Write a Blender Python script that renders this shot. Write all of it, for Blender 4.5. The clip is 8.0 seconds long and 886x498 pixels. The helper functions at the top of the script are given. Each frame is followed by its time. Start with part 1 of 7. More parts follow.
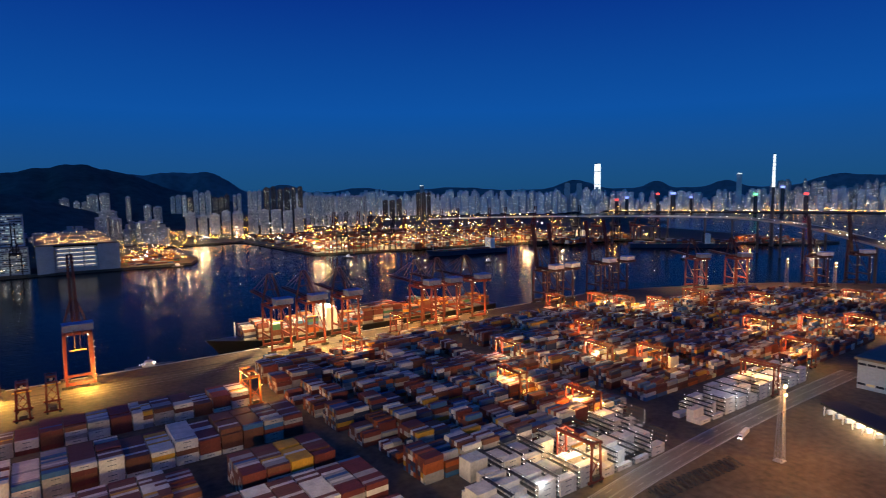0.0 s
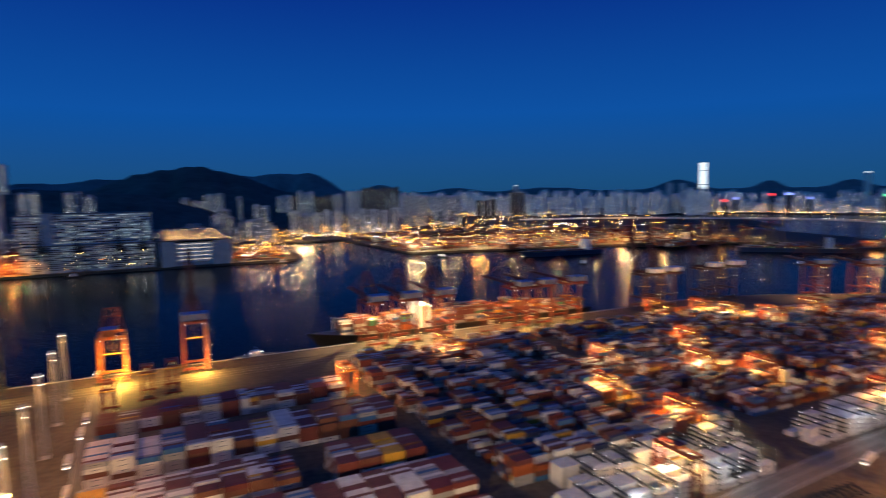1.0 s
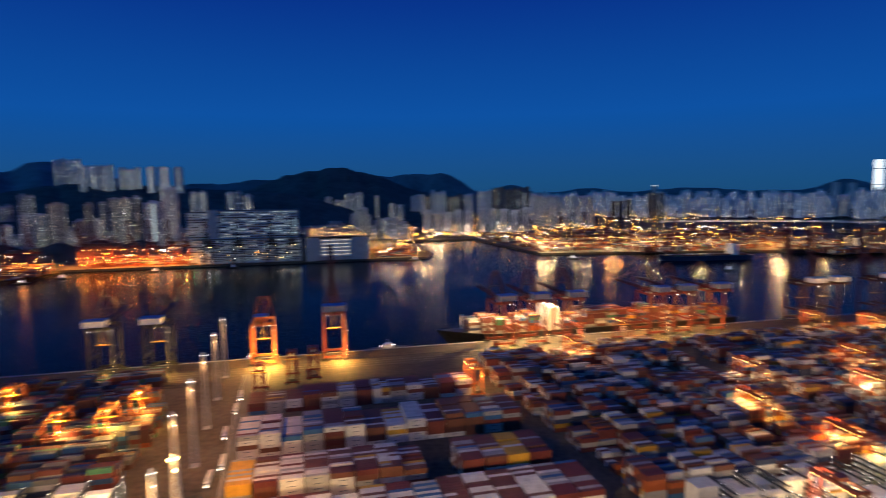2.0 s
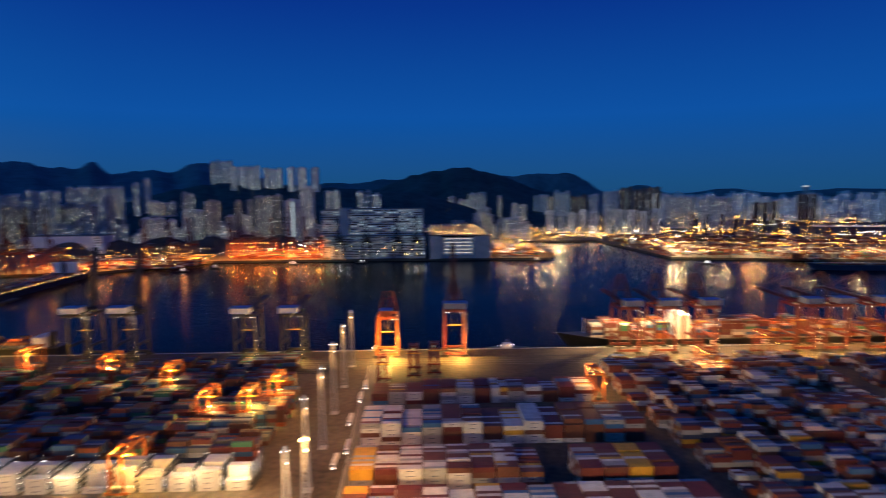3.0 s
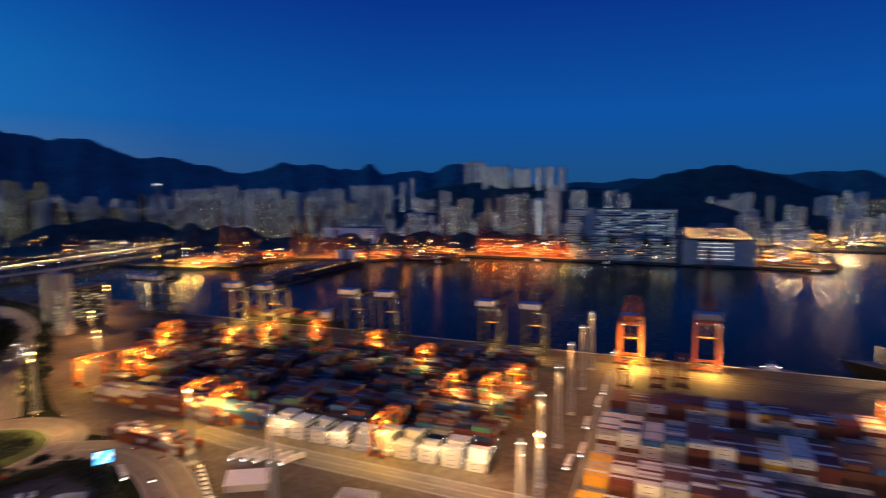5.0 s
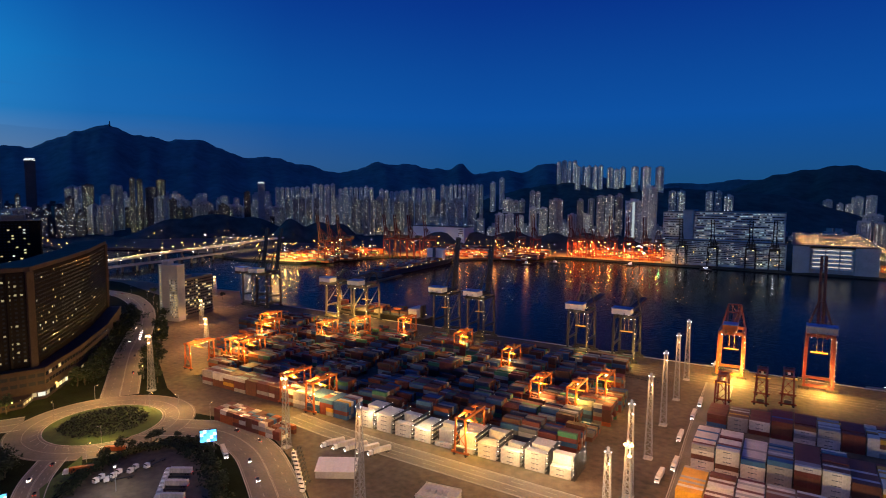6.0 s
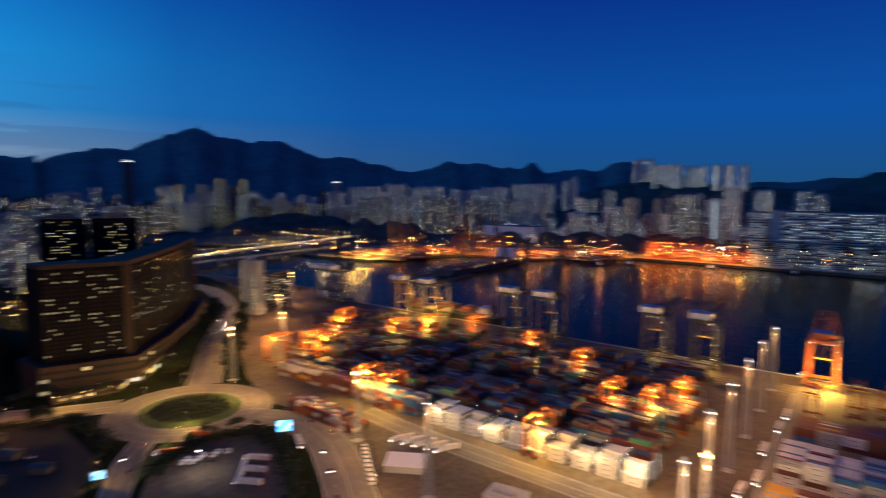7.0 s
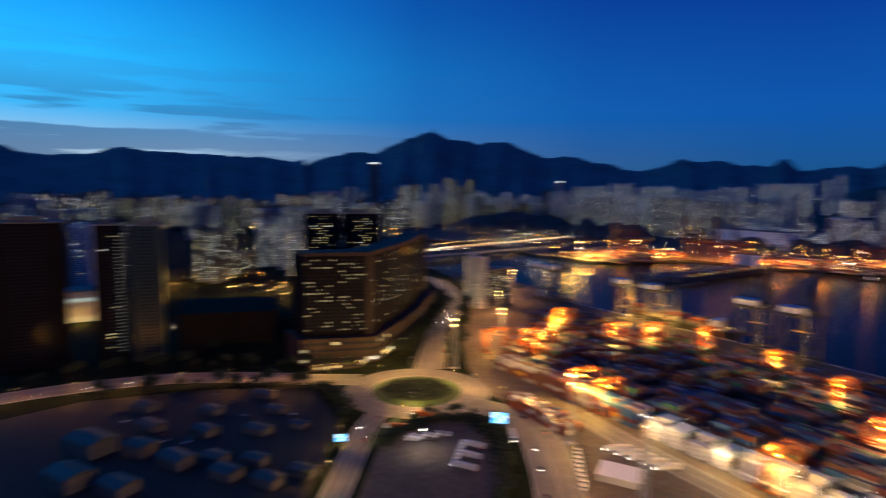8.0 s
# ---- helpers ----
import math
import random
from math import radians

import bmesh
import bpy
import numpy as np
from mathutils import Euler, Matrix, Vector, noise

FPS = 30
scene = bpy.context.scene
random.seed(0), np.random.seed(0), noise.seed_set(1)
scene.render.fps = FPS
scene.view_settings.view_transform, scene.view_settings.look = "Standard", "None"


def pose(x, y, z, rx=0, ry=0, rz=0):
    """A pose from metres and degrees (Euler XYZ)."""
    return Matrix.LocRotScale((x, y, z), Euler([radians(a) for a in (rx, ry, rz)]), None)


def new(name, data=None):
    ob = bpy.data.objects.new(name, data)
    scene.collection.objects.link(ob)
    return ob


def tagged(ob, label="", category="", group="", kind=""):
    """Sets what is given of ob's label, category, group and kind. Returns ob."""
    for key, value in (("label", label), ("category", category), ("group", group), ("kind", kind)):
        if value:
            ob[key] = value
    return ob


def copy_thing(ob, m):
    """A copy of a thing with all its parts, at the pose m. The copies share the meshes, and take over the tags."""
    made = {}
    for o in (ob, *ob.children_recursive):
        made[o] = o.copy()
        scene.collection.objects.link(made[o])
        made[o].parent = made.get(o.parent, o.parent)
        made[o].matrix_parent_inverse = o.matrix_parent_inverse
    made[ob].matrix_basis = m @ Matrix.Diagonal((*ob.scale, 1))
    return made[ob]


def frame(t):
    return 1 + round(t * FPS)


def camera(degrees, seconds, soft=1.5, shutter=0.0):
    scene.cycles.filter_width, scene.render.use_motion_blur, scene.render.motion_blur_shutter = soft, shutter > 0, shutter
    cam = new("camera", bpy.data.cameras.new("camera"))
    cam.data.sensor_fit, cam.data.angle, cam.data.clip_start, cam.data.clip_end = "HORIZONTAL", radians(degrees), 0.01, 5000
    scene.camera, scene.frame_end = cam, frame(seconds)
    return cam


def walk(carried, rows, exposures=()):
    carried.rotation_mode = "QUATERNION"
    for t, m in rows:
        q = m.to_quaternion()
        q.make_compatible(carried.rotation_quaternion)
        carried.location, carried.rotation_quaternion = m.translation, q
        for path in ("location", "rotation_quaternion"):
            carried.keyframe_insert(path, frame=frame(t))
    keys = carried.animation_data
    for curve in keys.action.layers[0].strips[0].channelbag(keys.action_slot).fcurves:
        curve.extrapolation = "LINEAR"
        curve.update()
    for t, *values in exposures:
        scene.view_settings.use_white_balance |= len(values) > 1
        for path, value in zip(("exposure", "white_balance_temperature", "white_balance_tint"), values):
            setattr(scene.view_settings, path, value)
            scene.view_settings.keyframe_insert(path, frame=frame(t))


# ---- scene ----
# Camera: hovers high over the yard and turns to its left.
EYE_Z = 160.0
cam = camera(73.9, 8.0, soft=1.0, shutter=1.15)
TURN = [
    (0, -35.04, -5.87, 0.88),
    (0.2, -34.33, -5.84, 0.89),
    (0.35, -33.46, -5.82, 0.9),
    (0.5, -32.31, -5.8, 0.92),
    (1, -25.96, -5.71, 0.9),
    (1.5, -19.48, -5.62, 0.87),
    (3, -1.49, -5.44, 0.5),
    (3.5, 4.2, -5.4, 0.42),
    (4, 9.88, -5.36, 0.34),
    (4.5, 15.58, -5.38, 0.23),
    (5, 22.03, -5.39, 0.11),
    (5.2, 25.24, -5.43, 0.07),
    (6.3, 31.02, -5.44, -0.48),
    (6.5, 31.43, -5.47, -0.45),
    (7, 37.58, -5.56, -0.41),
    (7.5, 47.34, -5.65, -0.5),
    (8, 58.91, -5.79, -0.64),
]
walk(cam, [(t, pose(0, 0, EYE_Z, 90 + pitch, roll, yaw)) for t, yaw, pitch, roll in TURN], [(0.0, 0.0), (7.2, 0.0), (7.6, 0.06), (8.0, 0.2)])

# World: clear evening sky, afterglow to the west (-x), deep blue to the east.
world = bpy.data.worlds.new("dusk_sky")
scene.world = world
world.use_nodes = True
wn, wl = world.node_tree.nodes, world.node_tree.links
wn.clear()


def wmath(op, a, b=None, clamp=False):
    n = wn.new("ShaderNodeMath")
    n.operation, n.use_clamp = op, clamp
    for i, s in enumerate((a, b)):
        if s is None:
            continue
        if isinstance(s, (int, float)):
            n.inputs[i].default_value = s
        else:
            wl.new(s, n.inputs[i])
    return n.outputs[0]


def wramp(fac, stops, mode="EASE"):
    n = wn.new("ShaderNodeValToRGB")
    n.color_ramp.interpolation = mode
    e = n.color_ramp.elements
    while len(e) < len(stops):
        e.new(0.5)
    for el, (p, c) in zip(e, stops):
        el.position, el.color = p, (*c, 1)
    wl.new(fac, n.inputs[0])
    return n.outputs[0]


def wmix(fac, a, b):
    n = wn.new("ShaderNodeMix")
    n.data_type = "RGBA"
    wl.new(fac, n.inputs[0]) if not isinstance(fac, float) else None
    wl.new(a, n.inputs[6])
    wl.new(b, n.inputs[7])
    return n.outputs[2]


wcoord = wn.new("ShaderNodeTexCoord")
wsep = wn.new("ShaderNodeSeparateXYZ")
wl.new(wcoord.outputs["Generated"], wsep.inputs[0])
up = wsep.outputs[2]
east = wramp(wmath("MULTIPLY", wmath("ADD", up, 0.05), 1.6, True), [
    (0.0, (0.005, 0.056, 0.150)), (0.10, (0.004, 0.074, 0.220)), (0.28, (0.0040, 0.082, 0.375)),
    (0.55, (0.0025, 0.034, 0.27)), (1.0, (0.004, 0.02, 0.14))], "LINEAR")
west = wramp(wmath("MULTIPLY", wmath("ADD", up, 0.05), 1.6, True), [
    (0.0, (0.62, 0.56, 0.50)), (0.15, (0.46, 0.62, 0.74)), (0.26, (0.05, 0.48, 0.95)), (0.38, (0.022, 0.52, 1.12)),
    (0.52, (0.008, 0.33, 0.93)), (1.0, (0.012, 0.11, 0.45))], "LINEAR")
flat = wn.new("ShaderNodeVectorMath")
flat.operation = "MULTIPLY"
flat.inputs[1].default_value = (1, 1, 0)
wl.new(wcoord.outputs["Generated"], flat.inputs[0])
unit = wn.new("ShaderNodeVectorMath")
unit.operation = "NORMALIZE"
wl.new(flat.outputs[0], unit.inputs[0])
toward = wn.new("ShaderNodeVectorMath")
toward.operation = "DOT_PRODUCT"
GLOW = radians(118)
toward.inputs[1].default_value = (-math.sin(GLOW), math.cos(GLOW), 0)
wl.new(unit.outputs[0], toward.inputs[0])
glow = wramp(toward.outputs["Value"], [(0.0, (0.012, 0.012, 0.012)), (0.30, (0.045, 0.045, 0.045)), (0.55, (0.16, 0.16, 0.16)), (0.72, (0.42, 0.42, 0.42)),
                                       (0.88, (0.84, 0.84, 0.84)), (1.0, (1, 1, 1))], "LINEAR")
sky = wmix(glow, east, west)
# thin cloud bars low over the afterglow
cmap = wn.new("ShaderNodeMapping")
cmap.inputs["Scale"].default_value = (2.2, 2.2, 26)
wl.new(wcoord.outputs["Generated"], cmap.inputs[0])
cno = wn.new("ShaderNodeTexNoise")
cno.inputs["Scale"].default_value, cno.inputs["Detail"].default_value = 1.6, 5
wl.new(cmap.outputs[0], cno.inputs[0])
cm = wramp(cno.outputs[0], [(0.47, (0, 0, 0)), (0.55, (1, 1, 1))])
low = wramp(up, [(0.0, (1, 1, 1)), (0.09, (0.9, 0.9, 0.9)), (0.16, (0.25, 0.25, 0.25)), (0.24, (0, 0, 0))], "LINEAR")
cfac = wmath("MULTIPLY", wmath("MULTIPLY", cm, low), wmath("MULTIPLY", glow, 0.9))
ccol = wn.new("ShaderNodeRGB")
ccol.outputs[0].default_value = (0.030, 0.105, 0.26, 1)
sky = wmix(cfac, sky, ccol.outputs[0])
bg = wn.new("ShaderNodeBackground")
bg.inputs[1].default_value = 0.95
wl.new(sky, bg.inputs[0])
wo = wn.new("ShaderNodeOutputWorld")
wl.new(bg.outputs[0], wo.inputs[0])

SODIUM = (1.0, 0.40, 0.075)
AMBER = (1.0, 0.46, 0.115)
WARM = (1.0, 0.53, 0.20)
COOL = (0.85, 0.95, 1.0)


def lamp(x, y, z, watts, colour=SODIUM, size=0.8, down=False):
    """A bare lamp, or a hooded floodlight that throws its light downward."""
    data = bpy.data.lights.new("lamp_light", "SPOT" if down else "POINT")
    data.energy, data.color, data.shadow_soft_size = watts, colour, size
    if down:
        data.spot_size, data.spot_blend = radians(150), 0.35
    ob = new("lamp_light", data)
    ob.location = (x, y, z)
    return ob


# ---- materials ----
def mat(name, colour, rough=0.7, metal=0.0, vary=0.25, scale=0.6, fine=6.0, bump=0.0, spec=0.5, streak=None):
    """Painted or mineral surface with two scales of variation and fine relief."""
    m = bpy.data.materials.new(name)
    m.use_nodes = True
    n, l = m.node_tree.nodes, m.node_tree.links
    b = n["Principled BSDF"]
    co = n.new("ShaderNodeTexCoord")
    src = co.outputs["Object"]
    if streak:
        mp = n.new("ShaderNodeMapping")
        mp.inputs["Scale"].default_value = streak
        l.new(src, mp.inputs[0])
        src = mp.outputs[0]
    a, c = n.new("ShaderNodeTexNoise"), n.new("ShaderNodeTexNoise")
    a.inputs["Scale"].default_value, a.inputs["Detail"].default_value = scale, 4
    c.inputs["Scale"].default_value, c.inputs["Detail"].default_value = fine, 3
    l.new(src, a.inputs[0]), l.new(src, c.inputs[0])
    mixn = n.new("ShaderNodeMath")
    mixn.operation = "ADD"
    l.new(a.outputs[0], mixn.inputs[0]), l.new(c.outputs[0], mixn.inputs[1])
    r = n.new("ShaderNodeMapRange")
    r.inputs[1].default_value, r.inputs[2].default_value = 0.6, 1.4
    r.inputs[3].default_value, r.inputs[4].default_value = 1 - vary, 1 + vary
    l.new(mixn.outputs[0], r.inputs[0])
    mul = n.new("ShaderNodeVectorMath")
    mul.operation = "SCALE"
    mul.inputs[0].default_value = colour
    l.new(r.outputs[0], mul.inputs["Scale"])
    l.new(mul.outputs[0], b.inputs["Base Color"])
    b.inputs["Roughness"].default_value, b.inputs["Metallic"].default_value = rough, metal
    b.inputs["Specular IOR Level"].default_value = spec
    if bump:
        bp = n.new("ShaderNodeBump")
        bp.inputs["Strength"].default_value, bp.inputs["Distance"].default_value = bump, 0.05
        l.new(c.outputs[0], bp.inputs["Height"]), l.new(bp.outputs[0], b.inputs["Normal"])
    return m


def island(name, stops, rough=0.6, emit=0.0, source="island"):
    """Colour picked per separate piece from a stepped ramp."""
    m = bpy.data.materials.new(name)
    m.use_nodes = True
    n, l = m.node_tree.nodes, m.node_tree.links
    b = n["Principled BSDF"]
    g = n.new("ShaderNodeNewGeometry")
    ramp = n.new("ShaderNodeValToRGB")
    ramp.color_ramp.interpolation = "CONSTANT"
    e = ramp.color_ramp.elements
    while len(e) < len(stops):
        e.new(0.5)
    for el, (p, c) in zip(e, stops):
        el.position, el.color = p, (*c, 1)
    l.new(g.outputs["Random Per Island"], ramp.inputs[0])
    b.inputs["Roughness"].default_value = rough
    if emit:
        b.inputs["Base Color"].default_value = (0.05, 0.05, 0.05, 1)
        l.new(ramp.outputs[0], b.inputs["Emission Color"])
        w = n.new("ShaderNodeTexWhiteNoise")
        w.noise_dimensions = "1D"
        l.new(g.outputs["Random Per Island"], w.inputs["W"])
        p = n.new("ShaderNodeMapRange")
        p.inputs[3].default_value, p.inputs[4].default_value = emit * 0.25, emit * 1.6
        l.new(w.outputs[0], p.inputs[0]), l.new(p.outputs[0], b.inputs["Emission Strength"])
        m.cycles.emission_sampling = "NONE"
    else:
        co = n.new("ShaderNodeTexCoord")
        no = n.new("ShaderNodeTexNoise")
        no.inputs["Scale"].default_value, no.inputs["Detail"].default_value = 0.9, 5
        l.new(co.outputs["Object"], no.inputs[0])
        r = n.new("ShaderNodeMapRange")
        r.inputs[3].default_value, r.inputs[4].default_value = 0.55, 1.3
        l.new(no.outputs[0], r.inputs[0])
        mul = n.new("ShaderNodeVectorMath")
        mul.operation = "SCALE"
        l.new(ramp.outputs[0], mul.inputs[0]), l.new(r.outputs[0], mul.inputs["Scale"])
        l.new(mul.outputs[0], b.inputs["Base Color"])
    return m


def glowing(name, colour, strength):
    m = bpy.data.materials.new(name)
    m.use_nodes = True
    b = m.node_tree.nodes["Principled BSDF"]
    b.inputs["Base Color"].default_value = (0.1, 0.1, 0.1, 1)
    b.inputs["Emission Color"].default_value = (*colour, 1)
    b.inputs["Emission Strength"].default_value = strength
    m.cycles.emission_sampling = "NONE"
    return m


CONTAINER_COLOURS = {
    "maroon": (0.130, 0.028, 0.024), "rust-brown": (0.135, 0.048, 0.030), "grey": (0.30, 0.29, 0.29), "white": (0.58, 0.55, 0.52),
    "navy": (0.022, 0.035, 0.085), "blue": (0.03, 0.11, 0.26), "orange": (0.36, 0.085, 0.020), "yellow": (0.50, 0.27, 0.03), "green": (0.04, 0.16, 0.09),
}
M_CONT = {k: mat("container_paint_" + k, v, 0.55, 0.0, 0.30, 0.35, 2.2, streak=(0.6, 0.6, 0.25)) for k, v in CONTAINER_COLOURS.items()}
M_MIXED = island("container_paint_mixed", [
    (0.0, CONTAINER_COLOURS["maroon"]), (0.26, CONTAINER_COLOURS["rust-brown"]), (0.44, CONTAINER_COLOURS["grey"]), (0.62, CONTAINER_COLOURS["white"]),
    (0.68, CONTAINER_COLOURS["navy"]), (0.80, CONTAINER_COLOURS["blue"]), (0.86, CONTAINER_COLOURS["orange"]), (0.93, CONTAINER_COLOURS["yellow"]),
    (0.96, CONTAINER_COLOURS["green"])])
def dulled(name, k):
    return tuple(c * k for c in CONTAINER_COLOURS[name])


M_MIXED_PALE = island("container_paint_pale_mix", [
    (0.0, CONTAINER_COLOURS["maroon"]), (0.24, CONTAINER_COLOURS["rust-brown"]), (0.40, CONTAINER_COLOURS["grey"]), (0.60, CONTAINER_COLOURS["white"]),
    (0.82, CONTAINER_COLOURS["blue"]), (0.90, CONTAINER_COLOURS["orange"]), (0.96, CONTAINER_COLOURS["navy"])])
M_MIXED_DARK = island("container_paint_dark_mix", [
    (0.0, CONTAINER_COLOURS["maroon"]), (0.24, dulled("rust-brown", 0.6)), (0.44, CONTAINER_COLOURS["navy"]), (0.60, dulled("grey", 0.45)),
    (0.70, dulled("blue", 0.8)), (0.80, dulled("white", 0.6)), (0.85, dulled("orange", 0.7)), (0.93, CONTAINER_COLOURS["green"])])
M_MIXED_BLUE = island("container_paint_cool_mix", [
    (0.0, CONTAINER_COLOURS["maroon"]), (0.26, CONTAINER_COLOURS["rust-brown"]), (0.42, CONTAINER_COLOURS["navy"]), (0.52, CONTAINER_COLOURS["grey"]),
    (0.70, CONTAINER_COLOURS["white"]), (0.83, CONTAINER_COLOURS["blue"]), (0.91, CONTAINER_COLOURS["orange"]), (0.96, dulled("yellow", 0.8))])
M_MARK = mat("hull_lettering_white", (0.7, 0.7, 0.7), 0.6, vary=0.15)
M_MARKD = mat("container_lettering_dark", (0.05, 0.07, 0.12), 0.6, vary=0.15)
M_APRON = mat("quay_concrete", (0.098, 0.078, 0.056), 0.85, vary=0.62, scale=0.022, fine=0.22, bump=0.2)
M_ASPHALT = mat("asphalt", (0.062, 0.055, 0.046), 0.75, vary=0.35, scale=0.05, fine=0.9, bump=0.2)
M_LAND = mat("far_ground", (0.05, 0.05, 0.045), 0.9, vary=0.4, scale=0.01, fine=0.1)
M_GRASS = mat("grass", (0.045, 0.085, 0.018), 0.95, vary=0.5, scale=0.12, fine=1.4, bump=0.5)
M_LEAF = island("leaves", [(0.0, (0.012, 0.026, 0.010)), (0.4, (0.018, 0.036, 0.013)), (0.75, (0.028, 0.048, 0.018))], 0.8)
M_BARK = mat("bark", (0.08, 0.06, 0.045), 0.95, vary=0.4)
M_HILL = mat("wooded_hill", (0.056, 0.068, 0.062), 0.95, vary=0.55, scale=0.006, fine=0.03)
# Paler, bluer copy of the hill cover: distance haze is put into the colour.
M_HILL_HAZED = mat("haze_tinted_hill", (0.118, 0.150, 0.165), 0.95, vary=0.4, scale=0.004, fine=0.02)
M_LINE = mat("road_paint", (0.34, 0.33, 0.30), 0.7, vary=0.3)
M_RED = mat("crane_paint_red", (0.125, 0.018, 0.013), 0.5, vary=0.3, scale=0.3)
M_ORANGE = mat("crane_paint_orange", (0.36, 0.095, 0.022), 0.5, vary=0.3, scale=0.3)
M_NAVY = mat("crane_paint_dark_blue", (0.010, 0.012, 0.018), 0.5, vary=0.3, scale=0.3)
M_GREYP = mat("crane_paint_grey", (0.085, 0.08, 0.07), 0.5, vary=0.25, scale=0.3)
M_WHITE = mat("white_paint", (0.74, 0.74, 0.76), 0.55, vary=0.15)
M_BLUEROOF = mat("blue_painted_roof", (0.10, 0.22, 0.48), 0.5, vary=0.2)
M_GALV = mat("galvanised_steel", (0.34, 0.34, 0.37), 0.45, 0.3, 0.2, 0.5)
M_HOUSE = mat("blue_grey_house_paint", (0.17, 0.21, 0.29), 0.5, vary=0.2)
M_LATTICE = mat("mast_steel", (0.25, 0.26, 0.30), 0.6, vary=0.3)
M_DARK = mat("dark_steel", (0.03, 0.03, 0.032), 0.6, vary=0.3)
M_HULL = mat("black_hull_paint", (0.012, 0.013, 0.016), 0.4, vary=0.4, scale=0.08)
M_HULLBLUE = mat("blue_hull_paint", (0.02, 0.045, 0.10), 0.4, vary=0.4, scale=0.08)
M_CONC = mat("pale_concrete", (0.42, 0.42, 0.42), 0.8, vary=0.22, scale=0.08, fine=0.8)
M_TOWERWALL = mat("tower_render", (0.28, 0.30, 0.315), 0.85, vary=0.25, scale=0.05, fine=0.5)
M_WAREHOUSE = mat("blue_grey_cladding", (0.30, 0.37, 0.43), 0.7, vary=0.2, scale=0.06, fine=0.6)
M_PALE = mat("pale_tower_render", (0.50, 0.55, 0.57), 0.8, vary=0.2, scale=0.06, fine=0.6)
M_TOWERDARK = mat("dark_tower_cladding", (0.085, 0.075, 0.075), 0.6, vary=0.3, scale=0.05, fine=0.5)
M_GLASS = mat("dark_window_glass", (0.02, 0.025, 0.035), 0.12, vary=0.2)
M_ROOF = mat("flat_roof", (0.16, 0.15, 0.14), 0.9, vary=0.3)
M_LIT = island("lit_window", [(0.0, (1, 0.78, 0.42)), (0.35, (1.0, 0.88, 0.62)), (0.6, (0.88, 0.95, 1.0)), (0.85, (1.0, 0.62, 0.25))], emit=1.25)
M_LIT_CITY = island("city_window_light", [(0.0, (0.98, 1.0, 0.80)), (0.30, (0.85, 0.97, 0.95)), (0.55, (1.0, 0.82, 0.46)), (0.88, (0.8, 1.0, 0.6))], emit=2.6)
M_LIT_FAR = island("far_window_light", [(0.0, (0.9, 0.95, 1.0)), (0.4, (1.0, 0.86, 0.55)), (0.8, (0.7, 0.9, 1.0))], emit=2.0)
M_LIT_COOL = island("cool_lit_strip", [(0.0, (0.62, 0.90, 0.95)), (0.5, (0.80, 1.0, 0.92)), (0.85, (1.0, 0.88, 0.66))], emit=0.75)
M_BULB_S = glowing("sodium_bulb", (1.0, 0.52, 0.14), 26)
M_BULB_W = glowing("white_bulb", (1.0, 0.93, 0.80), 24)
M_BULB_T = glowing("task_light", (1.0, 0.80, 0.50), 7)
M_BULB_G = glowing("green_bulb", (0.15, 1.0, 0.35), 3)
M_BULB_R = glowing("red_bulb", (1.0, 0.05, 0.04), 3)
M_BULB_B = glowing("blue_sign_light", (0.25, 0.35, 1.0), 2.2)
M_LIGHTS = island("night_lights", [(0.0, (1.0, 0.38, 0.05)), (0.55, (1.0, 0.56, 0.16)), (0.76, (1.0, 0.86, 0.62)), (0.90, (0.82, 0.95, 1.0))], emit=22.0)


def water_material():
    m = bpy.data.materials.new("harbour_water")
    m.use_nodes = True
    n, l = m.node_tree.nodes, m.node_tree.links
    b = n["Principled BSDF"]
    b.inputs["Base Color"].default_value = (0.0015, 0.005, 0.009, 1)
    b.inputs["IOR"].default_value = 1.33
    b.inputs["Specular IOR Level"].default_value = 0.05
    co = n.new("ShaderNodeTexCoord")
    mp = n.new("ShaderNodeMapping")
    mp.inputs["Scale"].default_value = (0.45, 1.0, 1.0)
    l.new(co.outputs["Object"], mp.inputs[0])
    a, c = n.new("ShaderNodeTexNoise"), n.new("ShaderNodeTexNoise")
    a.inputs["Scale"].default_value, a.inputs["Detail"].default_value = 0.16, 4
    c.inputs["Scale"].default_value, c.inputs["Detail"].default_value = 0.006, 3
    l.new(mp.outputs[0], a.inputs[0]), l.new(co.outputs["Object"], c.inputs[0])
    bp = n.new("ShaderNodeBump")
    bp.inputs["Strength"].default_value, bp.inputs["Distance"].default_value = 0.55, 0.6
    l.new(a.outputs[0], bp.inputs["Height"])
    l.new(bp.outputs[0], b.inputs["Normal"])
    r = n.new("ShaderNodeMapRange")
    r.inputs[3].default_value, r.inputs[4].default_value = 0.16, 0.23
    l.new(c.outputs[0], r.inputs[0]), l.new(r.outputs[0], b.inputs["Roughness"])
    return m


M_WATER = water_material()


